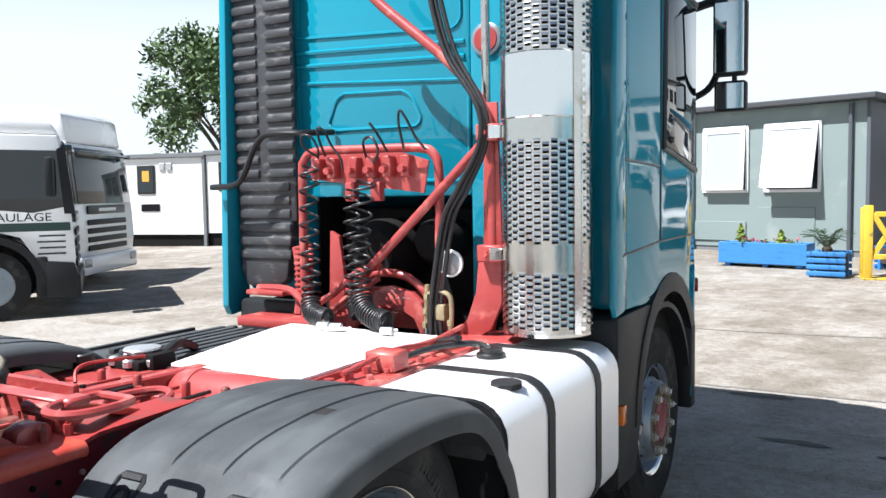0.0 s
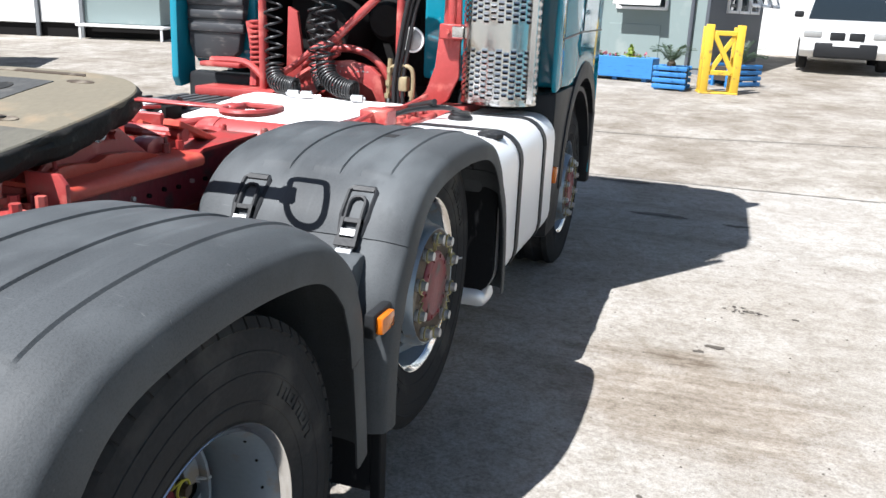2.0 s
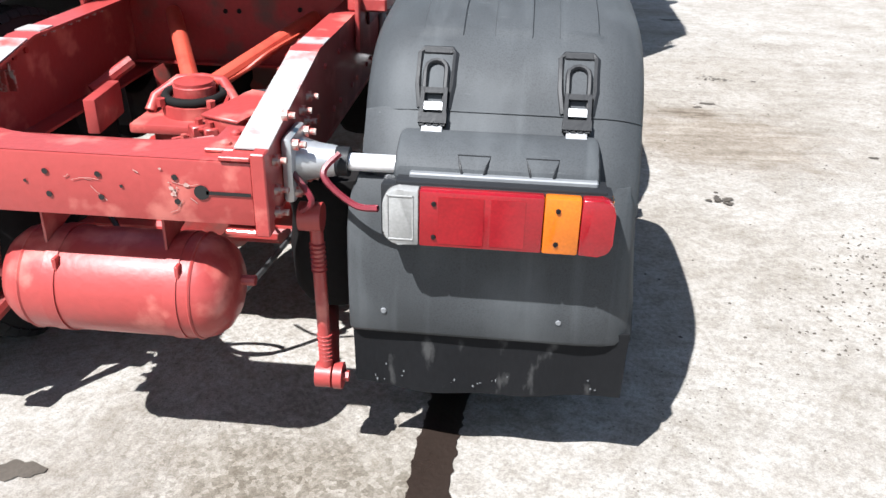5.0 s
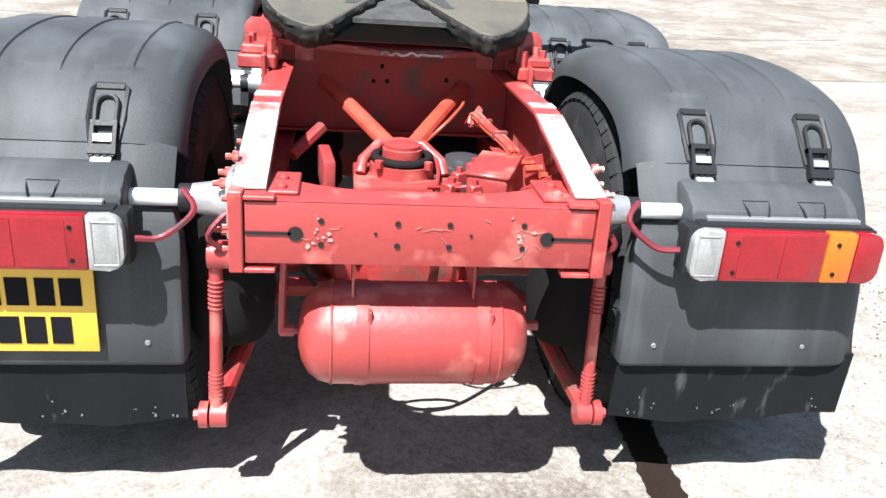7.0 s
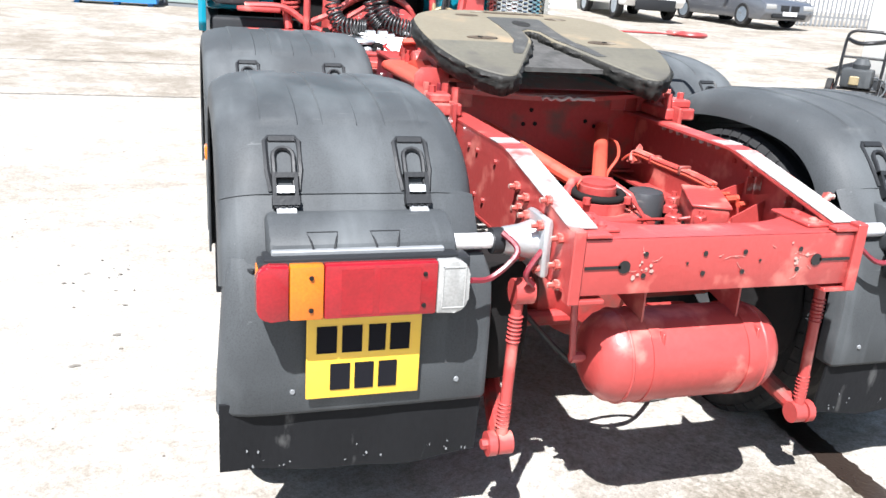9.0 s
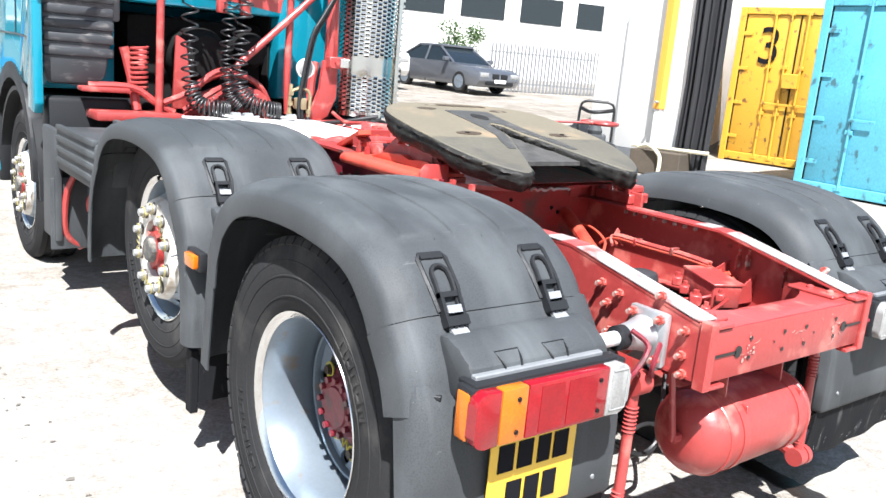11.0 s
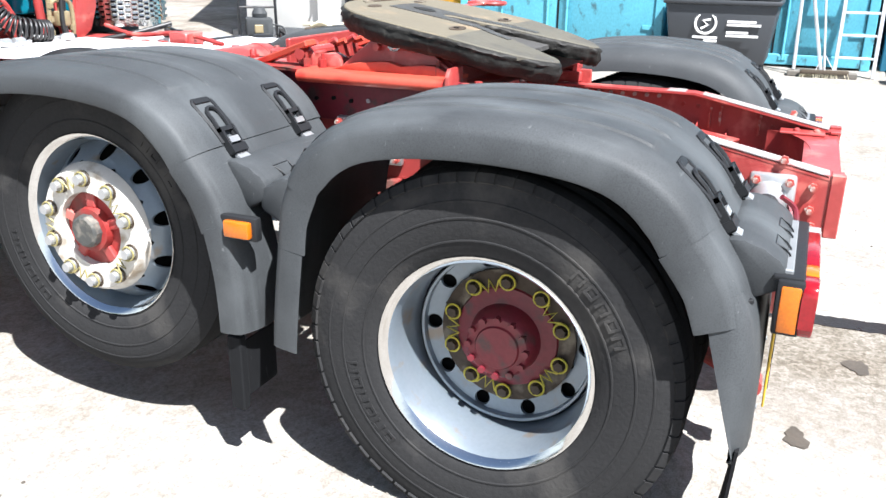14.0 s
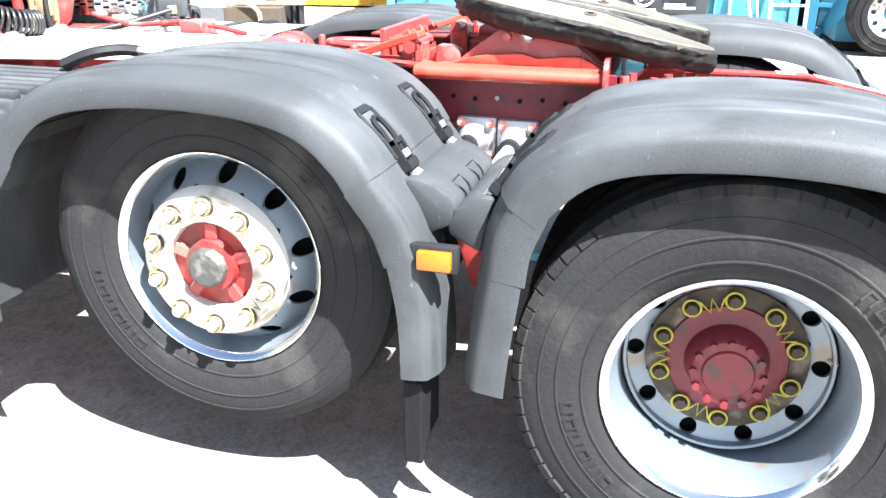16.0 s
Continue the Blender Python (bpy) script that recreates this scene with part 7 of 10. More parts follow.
def coil(path, r, turns, wire, n=14):
    """A spiral hose round a line of points whose turns lie closer towards its end."""
    line = smooth_line(path, 10)
    out = []
    total = turns * n
    for i in range(total + 1):
        f = i / total
        f2 = 0.80 * f + 0.20 * (1 - (1 - f) ** 2)
        k = f2 * (len(line) - 1)
        j = min(int(k), len(line) - 2)
        p = line[j].lerp(line[j + 1], k - j)
        d = (line[j + 1] - line[j]).normalized()
        u = Vector((0, 1, 0)).cross(d)
        u = u.normalized() if u.length > 1e-4 else Vector((1, 0, 0))
        w = d.cross(u)
        a = 2 * math.pi * i / n
        out.append(p + (u * math.cos(a) + w * math.sin(a)) * r)
    bm_ = bmesh.new()
    tube(bm_, out, wire, 6)
    return bm_


part("coiled_hose", coil([(-0.40, 3.05, 1.93), (-0.41, 3.05, 1.6), (-0.40, 3.04, 1.30), (-0.36, 2.99, 1.175), (-0.25, 2.93, 1.155), (-0.20, 2.92, 1.152)], 0.048, 24, 0.0068), HOSE, truck, "black coiled air hose", 60)
part("coiled_hose", coil([(-0.05, 3.05, 1.84), (-0.08, 3.05, 1.55), (-0.08, 3.04, 1.30), (-0.03, 3.00, 1.20), (0.07, 2.95, 1.165), (0.15, 2.93, 1.155)], 0.051, 23, 0.0068), HOSE, truck, "black coiled air hose", 60)
part("coiled_hose", coil([(-0.14, 3.07, 1.80), (-0.16, 3.08, 1.5), (-0.14, 3.06, 1.25), (-0.08, 3.02, 1.16)], 0.040, 17, 0.0060), HOSE, truck, "black coiled electric cable", 60)
bm = bmesh.new()
for line in ([(-0.40, 3.12, 1.98), (-0.44, 3.06, 2.03), (-0.42, 3.02, 2.085), (-0.36, 3.02, 2.08), (-0.34, 3.05, 2.02), (-0.37, 3.09, 1.97)],
             [(-0.33, 3.10, 1.98), (-0.32, 3.04, 2.06), (-0.30, 3.0, 2.12), (-0.27, 3.02, 2.10), (-0.25, 3.05, 2.03), (-0.20, 3.06, 1.96), (-0.19, 3.06, 1.90)],
             [(-0.08, 3.12, 1.96), (-0.05, 3.05, 2.04), (0.02, 3.02, 2.06), (0.06, 3.02, 1.99), (0.03, 3.02, 1.93)],
             [(0.06, 3.10, 1.99), (0.04, 3.04, 2.08), (0.01, 3.02, 2.13)],
             [(0.16, 3.10, 2.0), (0.17, 3.04, 2.12), (0.19, 3.02, 2.18), (0.22, 3.03, 2.14), (0.26, 3.05, 2.05), (0.31, 3.06, 1.99)]):
    tube(bm, smooth_line(line, 5), 0.0068, 6)
part_each("cable_loop", bm, HOSE, truck, "loose black cable ends", 60)
bm = bmesh.new()
tube(bm, smooth_line([(-0.28, 2.95, 1.13), (-0.20, 2.85, 1.115), (-0.10, 2.84, 1.115), (-0.02, 2.87, 1.12)], 5), 0.010, 6)
tube(bm, smooth_line([(0.07, 2.95, 1.13), (0.16, 2.90, 1.12), (0.22, 2.92, 1.12)], 5), 0.010, 6)
for x in (-0.18, -0.10, 0.20):
    tube(bm, [(x - 0.03, 2.85, 1.125), (x + 0.03, 2.86, 1.125)], 0.02, 8)
part_each("hose_coupling", bm, ZINC, truck, "metal hose couplings lying on the deck", 40)

# ---- cab ----
cab = new("cab")
cab.parent = truck
tagged(cab, "glossy teal sleeper cab")


def taper(bm_):
    """Draws the cab's front corners in towards the windscreen."""
    for y in (4.80, 5.0, 5.25):
        bmesh.ops.bisect_plane(bm_, geom=bm_.verts[:] + bm_.edges[:] + bm_.faces[:], plane_co=(0, y, 0), plane_no=(0, 1, 0))
    for v in bm_.verts:
        if v.co.y > 4.80 and abs(v.co.x) > 0.7:
            d = v.co.y - 4.80
            v.co.x -= math.copysign(0.28 * d + 0.12 * d * d, v.co.x)


def cab_outline(low):
    return low + [(4.66, 1.17), (4.74, 1.02), (5.50, 1.02), (5.52, 1.3), (5.42, 2.2), (5.28, 3.0), (5.05, 3.33), (4.7, 3.42), (3.5, 3.42), (3.42, 3.36)]


side_low = [(3.42, 1.20), (3.80, 1.185), (3.87, 1.195), (3.96, 1.25), (4.08, 1.30), (4.22, 1.325), (4.40, 1.31), (4.54, 1.26)]
mid_low = [(3.42, 1.76), (3.9, 1.76), (4.4, 1.5)]
bm = bmesh.new()
prism(bm, cab_outline(side_low), -1.19, -0.74, "x", None, 0.03)
prism(bm, cab_outline(side_low), 0.36, 1.19, "x", None, 0.03)
prism(bm, cab_outline(mid_low), -0.75, 0.37, "x", None, 0.02)
taper(bm)
part("body", bm, TEAL, cab, "glossy teal painted steel", 35)
bm = bmesh.new()
prism(bm, [(4.70, 1.015), (4.74, 0.46), (5.30, 0.40), (5.48, 0.6), (5.50, 1.015)], -1.17, 1.17, "x", None, 0.03)
taper(bm)
part("bumper", bm, PLASTIC_DARK, cab, "dark lower bumper", 35)
bm = bmesh.new()
for s in (1, -1):
    low = 1.08 if s < 0 else 1.21
    prism(bm, [(3.24, low + 0.04), (3.27, low - 0.02), (3.43, low), (3.43, 3.36), (3.30, 3.30)], s * 1.165 if s > 0 else -1.195, s * 1.192 if s > 0 else -1.245, "x", None, 0.008)
part_each("side_fairing", bm, TEAL, cab, "teal side deflector")


def smooth_corner(pts, r=0.05):
    out = []
    n = len(pts)
    for i in range(n):
        p, a, b = Vector(pts[i]), Vector(pts[i - 1]), Vector(pts[(i + 1) % n])
        for k in (0, 0.5, 1):
            q = p + (a - p).normalized() * r * (1 - k) + (b - p).normalized() * r * k
            q = q.lerp(p, 0.25 if k == 0.5 else 0)
            out.append((q.x, q.y))
    return out


# pressed panels of the rear wall
bm = bmesh.new()
for box_ in (((-0.80, 2.68), (0.32, 2.63), (0.32, 3.2), (-0.80, 3.2)), ((-0.78, 1.86), (0.36, 1.84), (0.36, 2.36), (-0.78, 2.42)), ((-0.56, 2.14), (0.09, 2.14), (0.0, 2.33), (-0.48, 2.34))):
    tube(bm, [(x, 3.419, z) for x, z in smooth_corner(box_)], 0.011, 6, True)
for z in (2.50, 2.575):
    tube(bm, [(-0.81, 3.419, z + 0.02), (0.34, 3.419, z - 0.02)], 0.014, 6)
part("pressed_panel", bm, TEAL, cab, "pressed ribs of the cab's rear wall", 40)
bm = bmesh.new()
lathe(bm, [(3.415, 0.085), (3.405, 0.085), (3.40, 0.075), (3.40, 0.0)], 24, (0.47, 0, 2.55), "y")
rc = part("round_cover", bm, STEEL_RIM, cab, "round cover with a pale rim")
bm = bmesh.new()
lathe(bm, [(3.399, 0.066), (3.395, 0.062), (3.394, 0.0)], 24, (0.47, 0, 2.55), "y")
part("reflector_lens", bm, RED_DIRTY, rc, "dull brown-red reflector")
# side window, seams and mirrors
for s in (1, -1):
    bm = bmesh.new()
    prism(bm, [(4.08, 2.02), (4.95, 1.90), (5.16, 2.10), (5.02, 2.86), (4.12, 2.86)], s * 1.186, s * 1.197, "x", None, 0.003)
    taper(bm)
    part("side_window", bm, GLASS, cab, "dark side window glass")
    bm = bmesh.new()
    tube(bm, [(s * 1.196, y, z) for y, z in [(4.06, 2.0), (4.97, 1.87), (5.19, 2.09), (5.04, 2.89), (4.10, 2.89)]], 0.016, 6, True)
    tube(bm, [(s * 1.191, 4.02, 1.50), (s * 1.191, 4.02, 2.95)], 0.006, 5)
    tube(bm, [(s * 1.191, 3.36, 1.47), (s * 1.191, 4.0, 1.50), (s * 1.191, 5.1, 1.50)], 0.006, 5)
    tube(bm, [(s * 1.191, 3.40, 1.92), (s * 1.191, 4.0, 1.90)], 0.006, 5)
    taper(bm)
    part("window_seal", bm, BLACK, cab, "black rubber seal and door gap")
    bm = bmesh.new()
    rbox(bm, s * 1.275, s * 1.475, 4.88, 4.97, 2.46, 2.92, 0.025, 3)
    rbox(bm, s * 1.285, s * 1.475, 4.88, 4.96, 2.245, 2.43, 0.02, 3)
    tube(bm, smooth_line([(s * 1.08, 5.02, 2.90), (s * 1.25, 4.98, 2.93), (s * 1.36, 4.94, 2.91)], 4), 0.028, 8)
    tube(bm, smooth_line([(s * 1.07, 5.08, 2.34), (s * 1.22, 5.02, 2.40), (s * 1.30, 4.95, 2.50)], 4), 0.022, 8)
    tube(bm, [(s * 1.40, 4.92, 2.40), (s * 1.40, 4.92, 2.50)], 0.016, 8)
    part("mirror", bm, PLASTIC_DARK, cab, "black mirror housings on two arms")
    bm = bmesh.new()
    rbox(bm, s * 1.29, s * 1.46, 4.874, 4.879, 2.48, 2.90, 0.002, 1)
    rbox(bm, s * 1.30, s * 1.46, 4.874, 4.879, 2.26, 2.415, 0.002, 1)
    part("mirror_glass", bm, MIRROR, cab)
    bm = bmesh.new()
    arch_ = [(4.23 + 0.66 * math.cos(a), 0.60 + 0.715 * math.sin(a)) for a in [math.pi * k / 16 for k in range(17)]]
    arch_b = [(4.23 + 0.58 * math.cos(a), 0.60 + 0.61 * math.sin(a)) for a in [math.pi * k / 16 for k in range(16, -1, -1)]]
    prism(bm, [p for p in arch_ if p[0] > 3.55] + [p for p in arch_b if p[0] > 3.6], s * 1.10, s * 1.198, "x", None, 0.004)
    rbox(bm, s * 1.10, s * 1.20, 4.72, 5.0, 0.42, 0.95, 0.02, 2)
    taper(bm)
    part("wheel_arch", bm, PLASTIC_DARK, cab, "dark wheel arch trim", 40)
    bm = bmesh.new()
    rbox(bm, s * 1.195, s * 1.25, 5.12, 5.20, 1.10, 1.19, 0.008, 2)
    taper(bm)
    part("side_repeater", bm, RED_LENS, cab, "small red side lamp")
    bm = bmesh.new()
    prism(bm, [(4.72, 0.5), (4.78, 1.28), (5.0, 1.46), (5.46, 1.46), (5.46, 0.6), (5.3, 0.42)], s * 1.188, s * 1.196, "x", None, 0.003)
    taper(bm)
    part("lower_panel", bm, TEAL, cab, "lower door panel")
bm = bmesh.new()
rbox(bm, -0.92, 0.92, 5.40, 5.475, 1.75, 2.75, 0.03, 2, None)
part("windscreen", bm, GLASS, cab, "dark windscreen")
# black corrugated air intake up the cab's rear corner
bm = bmesh.new()
prism(bm, [(-1.19, 3.34), (-0.73, 3.34), (-0.745, 3.38), (-0.78, 3.415), (-1.19, 3.415)], 1.62, 3.36, "z", None, 0.02)
prism(bm, [(-1.185, 1.66), (-0.76, 1.66), (-0.82, 1.29), (-0.88, 1.235), (-1.14, 1.235), (-1.18, 1.32)], 3.34, 3.41, "y", None, 0.02)
for i in range(24):
    z = 1.40 + i * 0.080
    if z > 1.80:
        rbox(bm, -1.188, -1.0, 3.322, 3.37, z, z + 0.052, 0.016, 2)
        rbox(bm, -0.94, -0.735, 3.322, 3.37, z, z + 0.052, 0.016, 2)
    else:
        rbox(bm, -1.175, -0.775, 3.326, 3.37, z, z + 0.056, 0.014, 2)
part_each("air_intake", bm, INTAKE, cab, "black ribbed plastic air intake", 40)
bm = bmesh.new()
tube(bm, smooth_line([(-0.50, 3.40, 2.13), (-0.60, 3.22, 2.12), (-0.82, 3.20, 2.12), (-0.92, 3.20, 2.04), (-1.00, 3.20, 1.90), (-1.08, 3.20, 1.84), (-1.26, 3.20, 1.83)], 6), 0.018, 8)
part("stalk", bm, BLACK, cab, "bent black stalk")
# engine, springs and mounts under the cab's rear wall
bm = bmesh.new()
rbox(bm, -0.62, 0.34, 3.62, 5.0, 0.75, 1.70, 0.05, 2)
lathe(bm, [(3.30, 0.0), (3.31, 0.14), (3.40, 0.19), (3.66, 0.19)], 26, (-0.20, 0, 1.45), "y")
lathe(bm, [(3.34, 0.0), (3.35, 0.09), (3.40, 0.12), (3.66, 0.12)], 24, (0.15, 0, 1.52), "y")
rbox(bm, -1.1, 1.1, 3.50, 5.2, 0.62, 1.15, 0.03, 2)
# thin black sheets over the inner cab sides, left and right of the engine
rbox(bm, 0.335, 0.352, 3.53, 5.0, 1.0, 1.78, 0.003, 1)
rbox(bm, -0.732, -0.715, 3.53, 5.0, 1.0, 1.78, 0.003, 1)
part("engine", bm, SOOT, truck, "black engine, gearbox and side sheets of the bay", 40)
bm = bmesh.new()
prism(bm, [(-0.40, 1.05), (-0.33, 1.18), (-0.25, 1.24), (-0.15, 1.282), (0.0, 1.298), (0.13, 1.268), (0.19, 1.22), (0.235, 1.05), (0.18, 1.05), (0.15, 1.14), (0.08, 1.178), (0.0, 1.19), (-0.10, 1.178), (-0.19, 1.14), (-0.24, 1.05)], 3.19, 3.235, "y", None, 0.006)
tube(bm, smooth_line([(-0.34, 3.26, 1.24), (-0.15, 3.25, 1.345), (0.03, 3.25, 1.352), (0.16, 3.25, 1.285), (0.24, 3.26, 1.16)], 6), 0.022, 10)
for s, x in ((-1, -0.66), (1, 0.55)):
    tube(bm, smooth_line([(x, 3.25, 1.10), (x + 0.02 * s, 3.30, 1.30), (x + 0.06 * s, 3.32, 1.48)], 4), 0.03, 8)
tube(bm, smooth_line([(-0.95, 3.24, 1.24), (-0.70, 3.22, 1.24), (-0.55, 3.20, 1.15), (-0.45, 3.18, 1.10)], 5), 0.022, 8)
tube(bm, smooth_line([(-0.52, 3.18, 1.16), (-0.35, 3.16, 1.24), (-0.20, 3.18, 1.36), (-0.05, 3.18, 1.40)], 5), 0.020, 8)
tube(bm, smooth_line([(-0.40, 3.16, 1.12), (-0.25, 3.14, 1.22), (-0.05, 3.16, 1.34)], 5), 0.018, 8)
prism(bm, [(-0.44, 1.12), (-0.30, 1.12), (-0.36, 1.55), (-0.42, 1.58)], 3.24, 3.27, "y", None, 0.006)
prism(bm, [(-0.30, 1.06), (0.30, 1.06), (0.26, 1.20), (0.10, 1.26), (-0.10, 1.26), (-0.26, 1.20)], 3.30, 3.33, "y", None, 0.006)
rbox(bm, -0.95, -0.42, 3.05, 3.30, 1.046, 1.10, 0.01, 2)
rbox(bm, 0.42, 0.80, 3.0, 3.30, 1.0, 1.09, 0.01, 2)
for i in range(9):
    z = 1.22 + 0.03 * i
    ring_ = [(-0.64 + 0.05 * math.cos(a), 3.28 + 0.05 * math.sin(a), z + 0.03 * a / 6.3) for a in [2 * math.pi * k / 14 for k in range(15)]]
    tube(bm, ring_, 0.009, 6)
rk = random.Random(17)
for i in range(14):
    x = rk.uniform(-0.26, 0.15)
    zc = 1.245 - 0.9 * (x + 0.01) ** 2 + rk.uniform(-0.03, 0.03)
    w_, h_ = rk.uniform(0.004, 0.012), rk.uniform(0.002, 0.006)
    chip = bmesh.new()
    add_mesh(chip, [(x + w_ * math.cos(q) * rk.uniform(0.6, 1.2), 3.1885, zc + h_ * math.sin(q) * rk.uniform(0.6, 1.2)) for q in [2 * math.pi * u / 7 for u in range(7)]], [tuple(range(7))])
    part("paint_chip", chip, RED_WORN, truck, "", 0)
part("cab_mount", bm, RED, truck, "red cab mounting arch, spring and stays", 40)
bm = bmesh.new()
rbox(bm, -1.0, -0.72, 3.18, 3.30, 1.205, 1.235, 0.01, 2)
part("intake_foot", bm, RED, truck)

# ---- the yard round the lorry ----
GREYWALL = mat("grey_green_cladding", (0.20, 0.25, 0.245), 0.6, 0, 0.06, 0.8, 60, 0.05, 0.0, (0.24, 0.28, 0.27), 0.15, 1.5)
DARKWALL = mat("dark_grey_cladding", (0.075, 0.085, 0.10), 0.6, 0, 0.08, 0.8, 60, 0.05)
ROOF = mat("dark_roof_edge", (0.05, 0.055, 0.06), 0.6, 0, 0.15, 2, 60, 0.1)
UPVC = mat("white_window_frame", (0.82, 0.82, 0.82), 0.35, 0, 0.03, 4, 60, 0.02, 0.2)
BLUE_WOOD = mat("blue_stained_wood", (0.035, 0.20, 0.50), 0.6, 0, 0.15, 3, 50, 0.3, 0.0, (0.02, 0.12, 0.32), 0.2, 5, (1, 1, 6))
YELLOW_STEEL = mat("yellow_painted_frame", (0.72, 0.46, 0.04), 0.5, 0, 0.1, 5, 60, 0.15, 0.0, (0.3, 0.2, 0.06), 0.12, 8)
SOIL = mat("soil", (0.06, 0.045, 0.035), 0.9, 0, 0.3, 8, 40, 0.6)
LEAF = mat("leaf_green", (0.07, 0.13, 0.035), 0.6, 0, 0.3, 9, 50, 0.1, 0.0)
LEAF_DARK = mat("palm_green", (0.035, 0.07, 0.03), 0.55, 0, 0.3, 9, 50, 0.1)
LEAF_LIME = mat("lime_conifer", (0.20, 0.28, 0.03), 0.6, 0, 0.25, 9, 50, 0.1)
PETAL = mat("pink_petals", (0.55, 0.12, 0.18), 0.6, 0, 0.4, 20, 60, 0.1)
BARK = mat("bark", (0.09, 0.07, 0.05), 0.9, 0, 0.3, 6, 30, 0.6)
BLUE_BOX = mat("cyan_container_paint", (0.13, 0.50, 0.65), 0.5, 0, 0.30, 2.4, 40, 0.2, 0.0, (0.06, 0.15, 0.18), 0.11, 8, (1, 1, 0.7))
BLUE_DARK = mat("blue_container_paint", (0.02, 0.15, 0.24), 0.55, 0, 0.15, 1.2, 40, 0.2, 0.0, (0.06, 0.07, 0.07), 0.2, 4)
YELLOW_BOX = mat("yellow_container_paint", (0.62, 0.33, 0.03), 0.5, 0, 0.14, 1.0, 40, 0.2, 0.0, (0.14, 0.07, 0.03), 0.08, 8)
BLACK_BOX = mat("black_container_paint", (0.02, 0.02, 0.022), 0.5, 0, 0.2, 2, 40, 0.2)
BIN = mat("dark_grey_bin_plastic", (0.045, 0.050, 0.058), 0.5, 0, 0.1, 3, 90, 0.15)
CAR_WHITE = mat("white_car_paint", (0.78, 0.78, 0.77), 0.3, 0, 0.03, 2, 60, 0.01, 0.8)
CAR_GREY = mat("metallic_grey_car_paint", (0.16, 0.17, 0.19), 0.3, 0.6, 0.05, 2, 60, 0.01, 0.8)
RENDERED = mat("white_rendered_wall", (0.80, 0.79, 0.76), 0.8, 0, 0.05, 0.7, 50, 0.1, 0.0, (0.66, 0.64, 0.60), 0.12, 1.5)
PLINTH = mat("grey_plinth", (0.16, 0.17, 0.18), 0.8, 0, 0.1, 2, 50, 0.2)
ORANGE = mat("orange_paint", (0.75, 0.36, 0.05), 0.5, 0, 0.08, 4, 60, 0.1)
LADDER = mat("ladder_aluminium", (0.75, 0.76, 0.77), 0.4, 0.6, 0.08, 6, 80, 0.1)


def on_ground(x, y):
    return (x, y, ground_z(x, y))


def open_window(parent, x, z, w, h, tilt, y=0.0, name="window"):
    """A white casement window in a wall that faces -y, its sash tilted out at the foot by tilt degrees."""
    bm_ = bmesh.new()
    for a, b, c, d in ((x - w / 2, x + w / 2, z, z + 0.06), (x - w / 2, x + w / 2, z + h - 0.06, z + h), (x - w / 2, x - w / 2 + 0.06, z, z + h), (x + w / 2 - 0.06, x + w / 2, z, z + h)):
        rbox(bm_, a, b, y - 0.05, y + 0.02, c, d, 0.006, 1)
    fr = part("window", bm_, UPVC, parent, "white window with a tilted sash")
    bm_ = bmesh.new()
    rbox(bm_, x - w / 2 + 0.05, x + w / 2 - 0.05, y - 0.012, y - 0.004, z + 0.05, z + h - 0.05)
    part("dark_opening", bm_, GLASS, fr)
    m_ = Matrix.Translation((x, y - 0.05, z + h - 0.05)) @ Matrix.Rotation(radians(-tilt), 4, "X")
    bm_ = bmesh.new()
    ww, hh = w - 0.10, h - 0.10
    for a, b, c, d in ((-ww / 2, ww / 2, -hh, -hh + 0.11), (-ww / 2, ww / 2, -0.10, 0), (-ww / 2, -ww / 2 + 0.09, -hh, 0), (ww / 2 - 0.09, ww / 2, -hh, 0)):
        rbox(bm_, a, b, -0.04, 0.0, c, d, 0.006, 1, m_)
    part("sash", bm_, UPVC, fr)
    bm_ = bmesh.new()
    rbox(bm_, -ww / 2 + 0.06, ww / 2 - 0.06, -0.024, -0.016, -hh + 0.06, -0.06, 0, 1, m_)
    part("pane", bm_, WINDOW_PANE, fr)


# the pale base colour paints the bright reflection into the glass
WINDOW_PANE = glass_mat("sky_reflecting_pane", (0.36, 0.39, 0.41), 0.05)


def leaf_cluster(bm_, c, r, count, rnd_, size, flat=1.0):
    for _ in range(count):
        d = Vector((rnd_.gauss(0, 1), rnd_.gauss(0, 1), rnd_.gauss(0, 1) * flat)).normalized()
        p = Vector(c) + d * r * rnd_.uniform(0.35, 1.0)
        u = Vector((rnd_.gauss(0, 1), rnd_.gauss(0, 1), rnd_.gauss(0, 1))).normalized()
        w = u.cross(d)
        w = w.normalized() if w.length > 1e-4 else u.orthogonal()
        s = size * rnd_.uniform(0.6, 1.3)
        q = [p - u * s, p + w * s * 0.45, p + u * s, p - w * s * 0.45]
        add_mesh(bm_, q, [(0, 1, 2, 3)])


# site office with open windows
ang = radians(164)
off = thing("site_office", "grey clad flat-roofed site office with white windows tilted open", "cabin", (1.62, 16.9, ground_z(1.5, 16.9)), math.degrees(ang) + 180)
# local x runs along the front from left (-8) to the corner (0), y into the building
bm = bmesh.new()
rbox(bm, -9.0, 0.0, 0.0, 0.12, 0.12, 2.95, 0.01, 1)
part("wall", bm, GREYWALL, off, "grey-green clad front wall")
# end and back walls, in a darker grey than the front
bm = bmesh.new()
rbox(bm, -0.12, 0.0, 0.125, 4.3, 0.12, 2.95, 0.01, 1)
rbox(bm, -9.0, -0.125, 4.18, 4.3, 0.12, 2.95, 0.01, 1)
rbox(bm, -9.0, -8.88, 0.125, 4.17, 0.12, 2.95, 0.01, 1)
